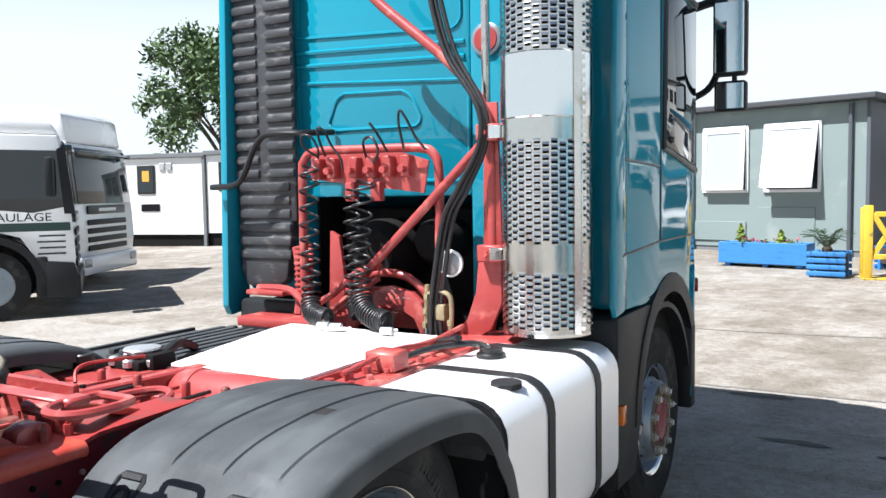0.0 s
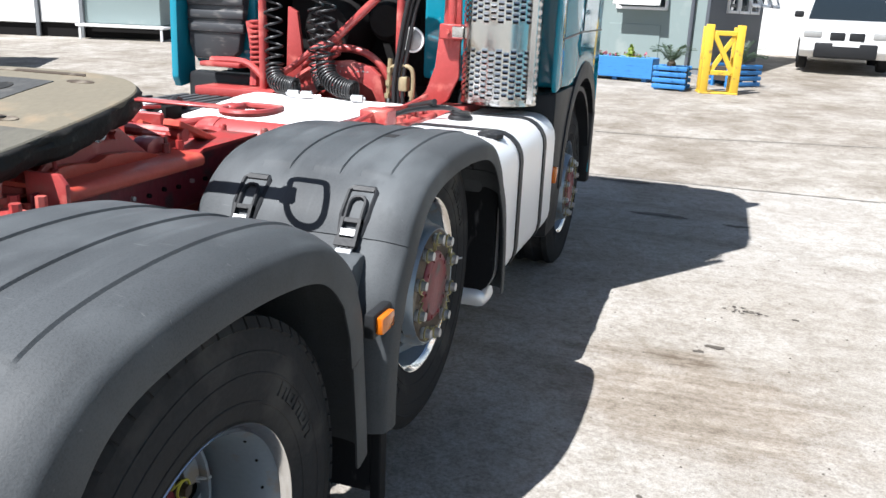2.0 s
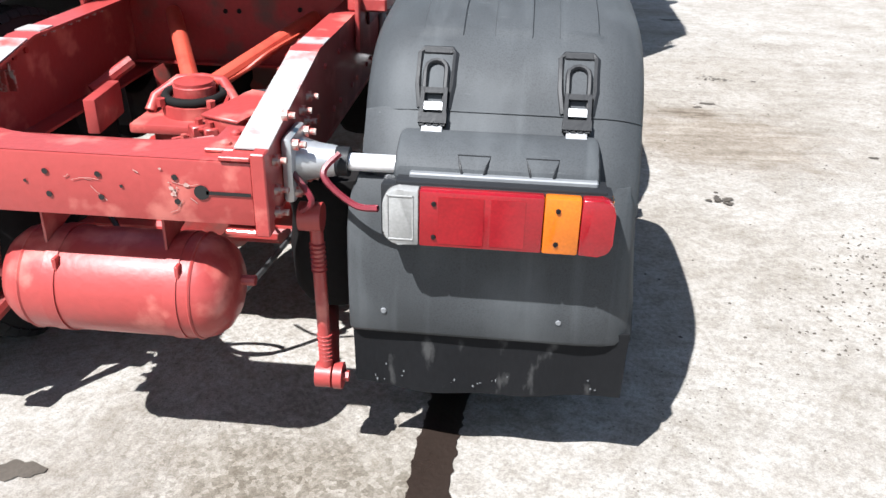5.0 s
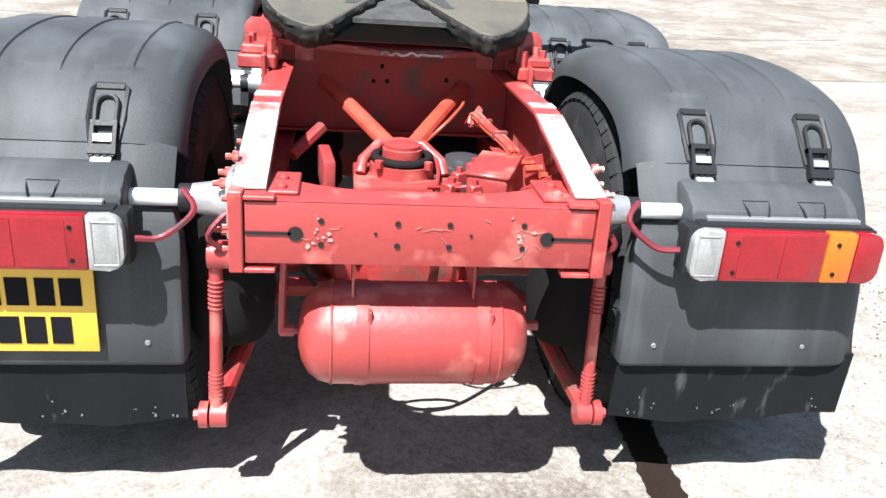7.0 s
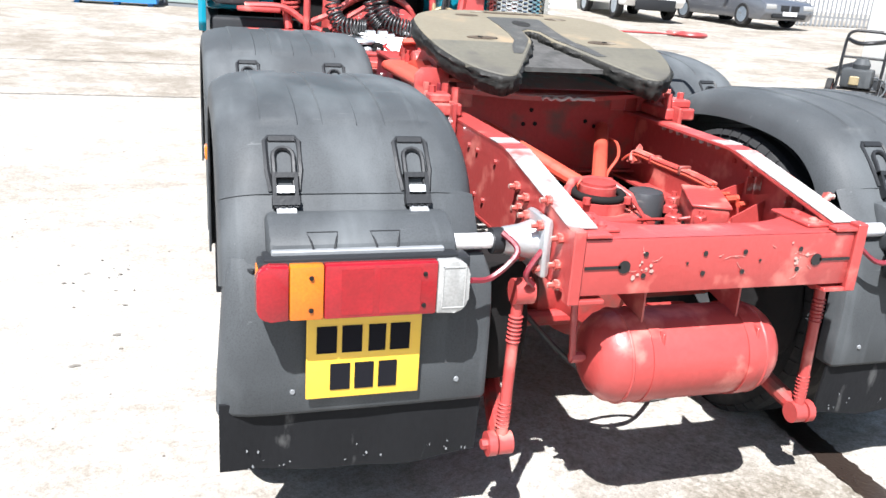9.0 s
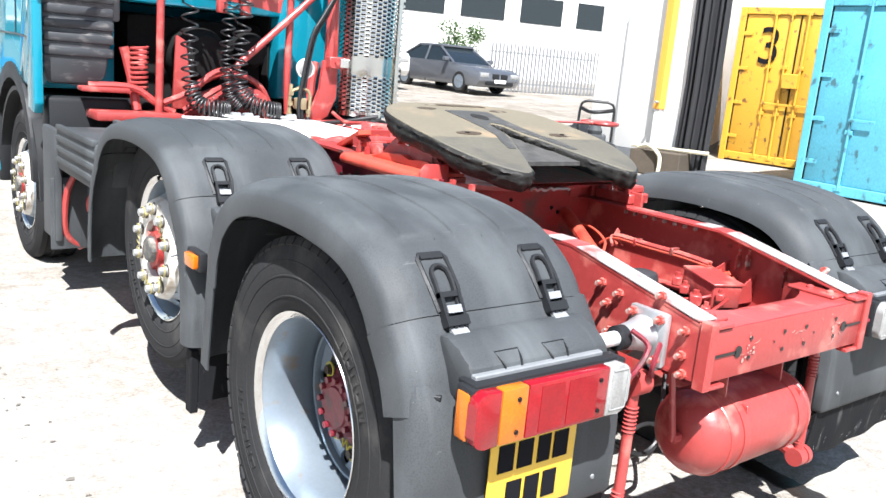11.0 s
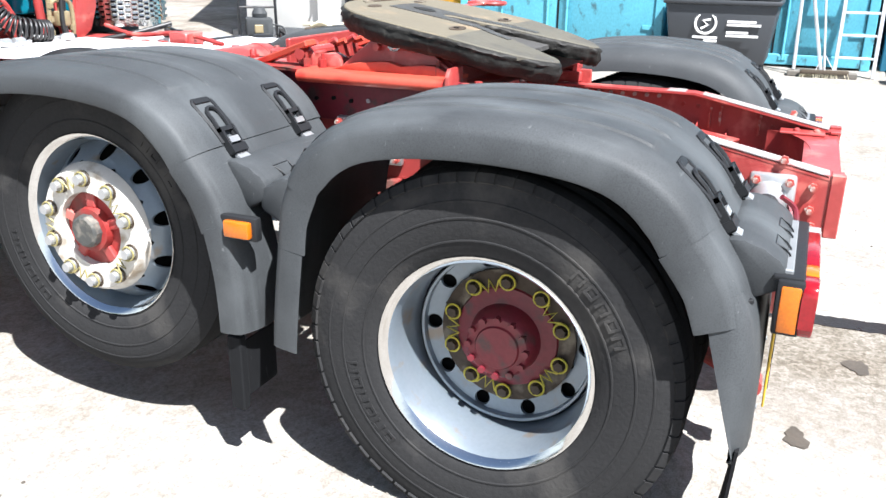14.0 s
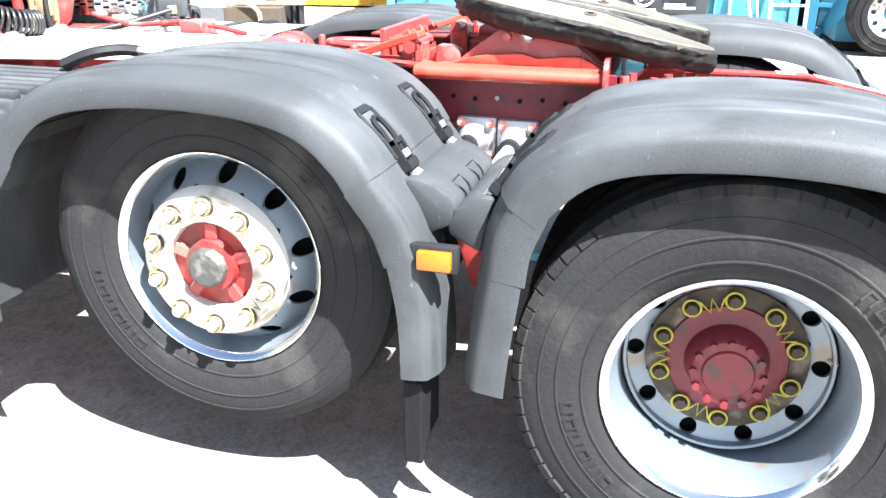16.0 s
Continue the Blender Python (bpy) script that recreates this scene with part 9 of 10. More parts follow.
# road vehicles
def car(name, label, x, y, rz, paint, L, H, kind):
    t = thing(name, label, "car", (x, y, ground_z(x, y)), rz, "parked cars")
    W = 1.82
    if kind == "sedan":
        low = [(-L / 2, 0.42), (-L / 2 + 0.1, 0.24), (L / 2 - 0.15, 0.22), (L / 2, 0.40), (L / 2 - 0.02, 0.68), (L / 2 - 0.35, 0.80), (L * 0.20, 0.92), (-L * 0.30, 0.95), (-L / 2 + 0.1, 0.92), (-L / 2, 0.75)]
        top = [(L * 0.22, 0.90), (L * 0.05, H - 0.06), (-L * 0.02, H), (-L * 0.18, H - 0.02), (-L * 0.38, 0.93)]
    elif kind == "pickup":
        low = [(-L / 2, 0.50), (-L / 2 + 0.1, 0.38), (L / 2 - 0.15, 0.38), (L / 2, 0.55), (L / 2 - 0.02, 0.95), (L / 2 - 0.15, 1.08), (L * 0.20, 1.16), (-L * 0.30, 1.18), (-L / 2 + 0.05, 1.15), (-L / 2, 0.9)]
        top = [(L * 0.22, 1.14), (L * 0.08, H - 0.06), (0.0, H), (-L * 0.40, H - 0.03), (-L * 0.45, 1.16)]
    else:
        low = [(-L / 2, 0.42), (-L / 2 + 0.1, 0.28), (L / 2 - 0.15, 0.28), (L / 2, 0.42), (L / 2 - 0.02, 0.85), (L / 2 - 0.2, 1.0), (L * 0.28, 1.08), (-L * 0.30, 1.1), (-L / 2, 1.1)]
        top = [(L * 0.30, 1.06), (L * 0.12, H - 0.08), (0.02, H), (-L / 2 + 0.05, H), (-L / 2, 1.1)]
    bm_ = bmesh.new()
    prism(bm_, low, -W / 2, W / 2, "y", None, 0.05)
    part("body", bm_, paint, t)
    n = len(top)
    bm_ = bmesh.new()
    k = 0.16
    v = [(px, -W / 2 + 0.06 + (k if pz > 1.2 * min(q[1] for q in top) - 0.1 else 0), pz) for px, pz in top]
    v += [(px, -py, pz) for px, py, pz in v]
    add_mesh(bm_, v, [tuple(range(n)), tuple(range(2 * n - 1, n - 1, -1))] + [(i, i + n, (i + 1) % n + n, (i + 1) % n) for i in range(n)])
    part("cabin", bm_, GLASS, t, "dark windows")
    bm_ = bmesh.new()
    tops = sorted(top, key=lambda q: -q[1])[:3]
    x0, x1 = min(q[0] for q in tops), max(q[0] for q in tops)
    rbox(bm_, x0 - 0.1, x1 + 0.05, -W / 2 + 0.20, W / 2 - 0.20, H - 0.06, H + 0.02, 0.025, 2)
    for s in (-1, 1):
        tube(bm_, [(top[0][0], s * (W / 2 - 0.07), top[0][1]), (top[1][0], s * (W / 2 - 0.2), top[1][1])], 0.035, 6)
        tube(bm_, [(top[-1][0], s * (W / 2 - 0.07), top[-1][1]), (top[-2][0], s * (W / 2 - 0.2), top[-2][1])], 0.04, 6)
        tube(bm_, [((top[0][0] + top[-1][0]) / 2, s * (W / 2 - 0.06), top[0][1]), ((top[1][0] + top[-2][0]) / 2, s * (W / 2 - 0.19), H - 0.04)], 0.035, 6)
    part("roof", bm_, paint, t)
    zf = low[4][1]
    for s in (-1, 1):
        bm_ = bmesh.new()
        rbox(bm_, L / 2 - 0.22, L / 2 + 0.005, s * (W / 2 - 0.42), s * (W / 2 - 0.04), zf - 0.16, zf - 0.01, 0.03, 2)
        part("headlight", bm_, CLEAR_LENS, t)
        bm_ = bmesh.new()
        rbox(bm_, L * 0.16, L * 0.19, s * (W / 2), s * (W / 2 + 0.2), low[6][1] + 0.02, low[6][1] + 0.16, 0.03, 2)
        part("mirror", bm_, PLASTIC_DARK if kind != "sedan" else paint, t)
    bm_ = bmesh.new()
    for s in (-1, 1):
        rbox(bm_, L / 2 - 0.04, L / 2 + 0.012, s * 0.04, s * 0.34, zf - 0.20, zf - 0.03, 0.02, 2)
    rbox(bm_, L / 2 - 0.06, L / 2 + 0.02, -0.62, 0.62, 0.28, 0.42 if kind == "sedan" else 0.60, 0.04, 2)
    part("grille", bm_, PLASTIC_DARK, t)
    bm_ = bmesh.new()
    rbox(bm_, L / 2 + 0.012, L / 2 + 0.026, -0.26, 0.26, zf - 0.32, zf - 0.21, 0.004, 1)
    part("plate", bm_, WHITE, t, "pale plate")
    R = 0.33 if kind == "sedan" else 0.38 if kind == "pickup" else 0.32
    for wx in (L * 0.30, -L * 0.29):
        for s in (-1, 1):
            w_ = new("wheel")
            w_.parent = t
            w_.matrix_basis = pose(wx, s * (W / 2 - 0.09), R, 0, 0, 90 * s)
            bm_ = bmesh.new()
            lathe(bm_, [(-0.1, R * 0.66), (-0.11, R * 0.9), (-0.08, R), (0.08, R), (0.11, R * 0.9), (0.1, R * 0.66)], 28, (0, 0, 0), "x", True)
            part("tyre", bm_, RUBBER, w_)
            bm_ = bmesh.new()
            lathe(bm_, [(0.095, R * 0.68), (0.06, R * 0.62), (0.05, 0.0)], 24, (0, 0, 0), "x")
            for i in range(5):
                rbox(bm_, 0.06, 0.10, 0.02, R * 0.66, -0.03, 0.03, 0.01, 1, Matrix.Rotation(2 * math.pi * i / 5, 4, "X"))
            part("rim", bm_, STEEL_RIM, w_)
    return t


car("pickup", "white pickup with a dark grille, parked in the sun", 12.05, 21.95, -98, CAR_WHITE, 4.9, 1.82, "pickup")
car("saloon_car", "metallic grey saloon car, parked in the sun", 15.26, 20.74, -86, CAR_GREY, 4.8, 1.45, "sedan")
car("white_van", "small white van with black bumper, parked by a white building", 4.62, 20.7, -94, CAR_WHITE, 4.2, 1.80, "van")

# palisade fence
fence = thing("palisade_fence", "pale steel palisade fence with pointed pales", "fence", (16.9, 20.6, ground_z(18, 20)), -12)
pale0 = None
for i in range(46):
    if pale0 is None:
        bm = bmesh.new()
        prism(bm, [(-0.035, 0.02), (0.035, 0.02), (0.035, 1.62), (0.0, 1.75), (-0.035, 1.62)], -0.01, 0.01, "y")
        pale0 = part("pale", bm, FENCE, fence, "", 0)
    else:
        ob = twin(pale0, fence, pose(i * 0.15, 0, 0))
bm = bmesh.new()
for z in (0.3, 1.35):
    rbox(bm, -0.1, 6.9, 0.012, 0.05, z, z + 0.05)
part_each("rail", bm, FENCE, fence)

# shrub beside the parked cars, and the tree behind the cabins
sh = thing("shrub", "bushy green shrub behind the parked cars", "shrub", on_ground(17.6, 23.4))
bm = bmesh.new()
for i in range(26):
    leaf_cluster(bm, (rp.uniform(-0.7, 0.7), rp.uniform(-0.5, 0.5), rp.uniform(0.9, 2.3)), 0.4, 60, rp, 0.07)
part("foliage", bm, LEAF, sh, "", 0)
bm = bmesh.new()
for i in range(5):
    tube(bm, [(0, 0, 0), (rp.uniform(-0.4, 0.4), rp.uniform(-0.3, 0.3), 1.4)], 0.03, 5)
part("stem", bm, BARK, sh)


def tree(x, y, h, w, rnd_):
    t = thing("tree", "broad-leaved green tree behind white cabins", "tree", on_ground(x, y))
    bm_ = bmesh.new()
    tube(bm_, smooth_line([(0, 0, -0.1), (0.1, 0, h * 0.3), (0.0, 0.1, h * 0.55), (0.2, 0, h * 0.85)], 4), 0.2, 8, False, True, [0.24 - 0.016 * i for i in range(13)])
    ends = []
    for i in range(16):
        a, z = rnd_.uniform(0, 6.28), h * rnd_.uniform(0.35, 0.75)
        e = Vector((math.cos(a) * w * rnd_.uniform(0.5, 0.95), math.sin(a) * w * rnd_.uniform(0.5, 0.95), z + h * rnd_.uniform(0.05, 0.28)))
        tube(bm_, smooth_line([(0.05, 0, z), (e.x * 0.5, e.y * 0.5, z + (e.z - z) * 0.65), e], 3), 0.05, 5, False, True, [0.07, 0.06, 0.05, 0.045, 0.035, 0.02, 0.015])
        ends.append(e)
    part("trunk", bm_, BARK, t, "", 40)
    bm_ = bmesh.new()
    for e in ends + [Vector((rnd_.gauss(0, 0.45) * w, rnd_.gauss(0, 0.45) * w, h * rnd_.uniform(0.45, 0.98))) for _ in range(72)]:
        lim = w * (1.05 - 0.75 * max(0, e.z / h - 0.55))
        f = math.hypot(e.x, e.y)
        if f > lim:
            e = Vector((e.x * lim / f, e.y * lim / f, e.z))
        leaf_cluster(bm_, e, rnd_.uniform(0.45, 0.85), 110, rnd_, 0.115)
    part("crown", bm_, LEAF, t, "", 0)


tree(-19.0, 21.2, 7.0, 2.6, random.Random(5))

# white building behind the van, and the long white wall with its orange post
wb = thing("white_building", "low white rendered building with a blue roof edge", "building", (2.6, 23.2, ground_z(2.6, 23.2)), 8)
bm = bmesh.new()
rbox(bm, 0, 12, 0, 4, 0.0, 2.0, 0.01, 1)
part("wall", bm, RENDERED, wb)
bm = bmesh.new()
rbox(bm, -0.1, 12.1, -0.2, 4.1, 2.0, 2.28, 0.02, 1)
part("roof", bm, BLUE_DARK, wb, "blue-grey roof edge")
bm = bmesh.new()
rbox(bm, 0, 12, -0.03, 0.0, 1.62, 1.68)
part("drip_rail", bm, PLINTH, wb)
bm = bmesh.new()
rbox(bm, 1.45, 1.60, -0.12, 0, 1.1, 1.35, 0.02, 2)
rbox(bm, 0.05, 0.16, -0.1, 0, 0.0, 2.0, 0.01, 1)
part("wall_lamp", bm, PLASTIC_DARK, wb, "small dark wall lamp and pipe")
bb = thing("back_building", "pale grey building far behind the yard", "building", (1.5, 40, ground_z(1.5, 40)), 5)
bm = bmesh.new()
rbox(bm, 0, 16, 0, 5, 0, 3.6, 0.02, 1)
part("wall", bm, GREYWALL, bb)
bm = bmesh.new()
rbox(bm, -0.2, 16.2, -0.2, 5.2, 3.6, 3.8, 0.02, 1)
part("roof", bm, ROOF, bb)
ww = thing("white_warehouse", "tall white rendered warehouse wall with a dark plinth", "building", (8.45, 7.85, ground_z(8.45, 6.5)), 0)
bm = bmesh.new()
prism(bm, [(0.0, -2.10), (0.0, 0.0), (6.0, 4.0), (6.0, 1.3)], 0.26, 5.2, "z", None, 0.01)
part("wall", bm, RENDERED, ww)
bm = bmesh.new()
prism(bm, [(-0.03, -2.10), (-0.03, 0.0), (6.0, 4.0), (6.0, 1.3)], -0.3, 0.255, "z")
part("plinth", bm, PLINTH, ww)
bm = bmesh.new()
prism(bm, [(-0.12, -2.15), (-0.12, 0.1), (6.0, 4.1), (6.0, 1.25)], 5.2, 5.4, "z")
part("roof", bm, ROOF, ww)
bm = bmesh.new()
tube(bm, [(-0.05, -0.62, 0.3), (-0.05, -0.62, 2.4)], 0.012, 8)
part("conduit", bm, ZINC, ww, "thin grey conduit")
post = thing("orange_post", "orange painted steel post fixed to the white wall", "post", (8.36, 6.36, ground_z(8.36, 6.36)))
bm = bmesh.new()
rbox(bm, -0.07, 0.07, -0.07, 0.07, 0.95, 4.6, 0.01, 1)
part("shaft", bm, ORANGE, post)
bm = bmesh.new()
tube(bm, [(-0.075, -0.03, 1.06), (-0.16, -0.03, 1.06)], 0.02, 8)
part("stub", bm, ZINC, post)
bm = bmesh.new()
rbox(bm, -0.05, 0.05, -0.05, 0.05, 0.0, 0.95, 0.01, 1)
part("foot", bm, RENDERED, post)
# long buildings beyond the cars close the yard
far = thing("far_building", "long white building with a strip of dark windows", "building", (9.5, 33.0, ground_z(12, 33)), -18)
bm = bmesh.new()
rbox(bm, 0, 22, 0, 6, 0, 4.6, 0.02, 1)
part("wall", bm, RENDERED, far)
for i in range(7):
    bm = bmesh.new()
    rbox(bm, 1.0 + i * 3.0, 3.2 + i * 3.0, -0.03, 0.0, 2.7, 3.9, 0.01, 1)
    part("window", bm, GLASS, far)
bm = bmesh.new()
rbox(bm, -0.2, 22.2, -0.2, 6.2, 4.6, 4.85, 0.02, 1)
part("roof", bm, ROOF, far)


# shipping containers
def container(x, y, rz, L, paint, label, doors=True, W=2.44, H=2.6):
    """Local x along the door end, from 0 to W; y into the container."""
    t = thing("shipping_container", label, "container", (x, y, ground_z(x, y)), rz, "shipping containers")
    bm_ = bmesh.new()
    for a in (0.0, W - 0.12):
        rbox(bm_, a, a + 0.12, 0, 0.12, 0, H, 0.01, 1)
        rbox(bm_, a, a + 0.12, L - 0.12, L, 0, H, 0.01, 1)
        rbox(bm_, a, a + 0.10, 0.122, L - 0.122, 0.02, 0.16, 0.01, 1)
        rbox(bm_, a, a + 0.10, 0.122, L - 0.122, H - 0.10, H, 0.01, 1)
    rbox(bm_, 0.122, W - 0.122, 0, 0.12, 0.03, 0.17, 0.01, 1)
    rbox(bm_, 0.122, W - 0.122, 0, 0.12, H - 0.12, H, 0.01, 1)
    part("frame", bm_, paint, t)
    bm_ = bmesh.new()
    n = int(L / 0.09)
    for a, s in ((0.045, -1), (W - 0.045, 1)):
        v, prev = [], None
        for i in range(n + 1):
            yy = 0.12 + (L - 0.24) * i / n
            d = 0.036 * (1 if (i // 2) % 2 else 0) * -s
            v += [(a + d, yy, 0.16), (a + d, yy, H - 0.10)]
        add_mesh(bm_, v, [(2 * i, 2 * i + 2, 2 * i + 3, 2 * i + 1) for i in range(n)])
    part_each("side_panel", bm_, paint, t, "corrugated side", 30)
    bm_ = bmesh.new()
    rbox(bm_, 0.1, W - 0.1, 0.1, L - 0.02, H - 0.06, H - 0.02)
    rbox(bm_, 0.1, W - 0.1, L - 0.08, L - 0.03, 0.1, H - 0.06)
    part("roof", bm_, paint, t)
    if doors:
        for s in (0, 1):
            x0 = 0.125 + s * (W / 2 - 0.12)
            x1 = x0 + W / 2 - 0.13
            bm_ = bmesh.new()
            rbox(bm_, x0, x1, 0.03, 0.08, 0.175, H - 0.125, 0.012, 2)
            d_ = part("door", bm_, paint, t)
            bm_ = bmesh.new()
            rbox(bm_, x0 - 0.004, x0 + 0.016, 0.016, 0.029, 0.18, H - 0.13)
            part("door_seal", bm_, SOOT, d_, "dark rubber seal")
            for z in (0.45, 1.05, 1.65, 2.25):
                bm_ = bmesh.new()
                hx = x0 if s == 0 else x1
                rbox(bm_, hx - (0.10 if s == 0 else 0.16), hx + (0.16 if s == 0 else 0.10), 0.010, 0.028, z - 0.03, z + 0.03, 0.004, 1)
                part("hinge", bm_, paint, d_)
            for rx in ((x0 + 0.55, x1 - 0.14) if s == 0 else (x0 + 0.14,)):
                bm_ = bmesh.new()
                tube(bm_, [(rx, 0.0, 0.10), (rx, 0.0, H - 0.06)], 0.019, 8)
                for z in (0.12, 0.9, 1.7, H - 0.10):
                    rbox(bm_, rx - 0.05, rx + 0.05, -0.012, 0.03, z - 0.03, z + 0.03, 0.005, 1)
                part("lock_rod", bm_, paint, d_)
                bm_ = bmesh.new()
                rbox(bm_, rx - 0.02, rx + 0.34, -0.035, -0.018, 1.05, 1.09, 0.004, 1)
                part("lock_handle", bm_, paint, d_)
        bm_ = bmesh.new()
        rbox(bm_, W / 2 - 0.10, W / 2 + 0.16, -0.10, 0.015, 1.35, 1.60, 0.01, 1)
        part("lock_box", bm_, paint, t)
    return t


container(9.0, 4.30, -90, 6.0, BLUE_BOX, "sun-bleached cyan shipping container with scraped doors", True, 3.05, 2.7)
c2 = container(9.15, 1.02, -90, 6.0, BLUE_BOX, "second cyan shipping container, scuffed, side by side", True, 2.44, 2.7)
container(9.25, -1.55, -90, 6.0, BLUE_DARK, "dark blue shipping container in the row", True, 2.44, 2.6)
container(9.2, -4.2, -90, 6.0, BLUE_BOX, "cyan shipping container at the end of the row", True, 2.44, 2.6)
yc = container(11.0, 6.95, -84, 6.0, YELLOW_BOX, "yellow shipping container with rust streaks and a painted figure", True, 2.2, 2.7)
bm = bmesh.new()
prev = bpy.data.curves.new("figure", "FONT")
prev.body, prev.size, prev.extrude, prev.align_x = "3", 0.9, 0.002, "CENTER"
fig_ob = new("figure", prev)
dg = bpy.context.evaluated_depsgraph_get()
fig_mesh = bpy.data.meshes.new_from_object(fig_ob.evaluated_get(dg))
bpy.data.objects.remove(fig_ob)
fig = new("figure", fig_mesh)
fig_mesh.materials.append(INK)
fig.parent = yc
fig.matrix_basis = pose(0.62, 0.008, 1.75, 90, 0, 0)
tagged(fig, "figure 3 painted in black")
cd = thing("container_curtain", "black ribbed curtain hanging beside a yellow container", "curtain", (8.36, 5.93, ground_z(8.4, 5.5)), -90)
bm = bmesh.new()
v = []
for i in range(37):
    x = 0.62 * i / 36
    y = 0.035 * math.sin(i * 0.9) + 0.02 * math.sin(i * 0.31)
    v += [(x - 0.05 * math.sin(0.8), y, 0.03), (x + 0.02 * math.sin(i * 0.5), y * 1.3, 1.4), (x - 0.03, y, 3.0)]
add_mesh(bm, v, [(3 * i + r, 3 * i + 3 + r, 3 * i + 4 + r, 3 * i + 1 + r) for i in range(36) for r in (0, 1)])
part("cloth", bm, BLACK_BOX, cd, "", 60)

# wheeled bin
wbn = thing("wheeled_bin", "large dark grey four-wheeled waste bin with white markings", "bin", (8.03, 1.13, ground_z(8, 0.3)), -90)
bm = bmesh.new()
v = []
for z, k in ((0.15, 0.10), (0.88, 0.0)):
    v += [(0.05 + k, k, z), (1.40 - k, k, z), (1.40 - k, 0.95 - k, z), (0.05 + k, 0.95 - k, z)]
t_ = bmesh.new()
add_mesh(t_, v, [(3, 2, 1, 0), (4, 5, 6, 7), (0, 1, 5, 4), (1, 2, 6, 5), (2, 3, 7, 6), (3, 0, 4, 7)])
bmesh.ops.bevel(t_, geom=t_.edges[:], offset=0.03, segments=2, profile=0.5, affect="EDGES")
join(bm, t_)
rbox(bm, 0.02, 1.43, -0.03, 0.98, 0.87, 0.93, 0.02, 2)
part("tub", bm, BIN, wbn, "", 40)
bm = bmesh.new()
prism(bm, [(-0.04, 0.932), (0.98, 0.932), (0.96, 1.06), (0.80, 1.15), (0.20, 1.15), (-0.02, 1.05)], 0.03, 1.42, "x", None, 0.03)
part("lid", bm, BIN, wbn, "", 40)
for x in (0.2, 1.25):
    for y in (0.2, 0.75):
        bm = bmesh.new()
        lathe(bm, [(x - 0.025, 0.0), (x - 0.025, 0.09), (x + 0.025, 0.09), (x + 0.025, 0.0)], 16, (0, y, 0.09), "x")
        rbox(bm, x - 0.03, x + 0.03, y - 0.03, y + 0.03, 0.12, 0.20)
        part("castor", bm, PLASTIC_DARK, wbn)
bm = bmesh.new()
tl = Matrix.Translation((0.56, 0.034, 0.64)) @ Matrix.Rotation(radians(-6), 4, "X")
ring = [tl @ Vector((0.125 * math.cos(a), -0.012, 0.125 * math.sin(a))) for a in [2 * math.pi * k / 28 for k in range(28)]]
tube(bm, ring, 0.016, 6, True)
tube(bm, [tl @ Vector(p) for p in ((-0.05, -0.012, -0.07), (0.03, -0.012, -0.02), (-0.03, -0.012, 0.03), (0.06, -0.012, 0.05))], 0.016, 6)
for x0, x1, z in ((-0.14, 0.16, -0.17), (0.0, 0.16, -0.21), (0.26, 0.60, 0.03), (0.26, 0.66, -0.01), (0.26, 0.52, -0.10), (0.26, 0.64, -0.14)):
    rbox(bm, x0, x1, -0.016, -0.008, z - 0.014, z + 0.014, 0, 1, tl)
part("marking", bm, WHITE, wbn, "white ring emblem and bars")

# leaning ladder, its prop and a plank foot
ld = thing("ladder", "aluminium step ladder standing before blue containers", "ladder", (8.55, -1.0, ground_z(8.5, -1.2)), -90)
for x in (0.0, 0.44):
    bm = bmesh.new()
    rbox(bm, x - 0.022, x + 0.022, -0.03, 0.03, 0.0, 2.6, 0.005, 1, Matrix.Rotation(radians(-10), 4, "X"))
    part("stile", bm, LADDER, ld)
rung0 = None
for i in range(9):
    if rung0 is None:
        bm = bmesh.new()
        rbox(bm, 0.024, 0.416, -0.025, 0.025, -0.014, 0.014, 0.004, 1)
        rung0 = part("rung", bm, LADDER, ld)
        o = rung0
    else:
        o = twin(rung0, ld)
    z = 0.24 + i * 0.27
    o.matrix_basis = pose(0, math.tan(radians(10)) * z, z)
bm = bmesh.new()
tube(bm, [(-0.16, 0.0, 0.07), (-0.52, 0.35, 1.6)], 0.022, 6)
tube(bm, [(-0.48, 0.0, 0.07), (-0.52, 0.35, 1.6)], 0.022, 6)
part("prop", bm, LADDER, ld)
bm = bmesh.new()
rbox(bm, -0.55, 0.26, -0.14, 0.06, 0.0, 0.065, 0.008, 1)
part("plank", bm, CRACK, ld, "weathered timber foot")
# trailer with a spare wheel on its side
tl_ = thing("site_trailer", "dark blue steel trailer body beside the containers", "trailer", (8.35, -1.75, ground_z(8.3, -2.3)), -90)
bm = bmesh.new()
prism(bm, [(0.30, 0.12), (3.0, 0.12), (3.2, 1.35), (0.62, 1.35), (0.02, 0.35), (0.02, 0.12)], 0.0, 1.3, "y", None, 0.02)
part("body", bm, BLUE_DARK, tl_)
bm = bmesh.new()
rbox(bm, 0.0, 3.1, 0.05, 1.2, 0.0, 0.115, 0.01, 1)
part("skid", bm, SOOT, tl_)
sw = thing("spare_wheel", "spare lorry wheel with white rim, leaning on a trailer", "wheel", (8.10, -2.32, ground_z(8.1, -2.3)), 180)
bm = bmesh.new()
lean = Matrix.Translation((0, 0, 0.52)) @ Matrix.Rotation(radians(6), 4, "Y")
lathe(bm, [(-0.12, 0.29), (-0.14, 0.40), (-0.11, 0.50), (0.11, 0.50), (0.14, 0.40), (0.12, 0.29)], 44, (0, 0, 0), "x", True)
for r_ in (0.36, 0.44):
    lathe(bm, [(0.136, r_ - 0.006), (0.146, r_), (0.136, r_ + 0.006)], 44, (0, 0, 0), "x")
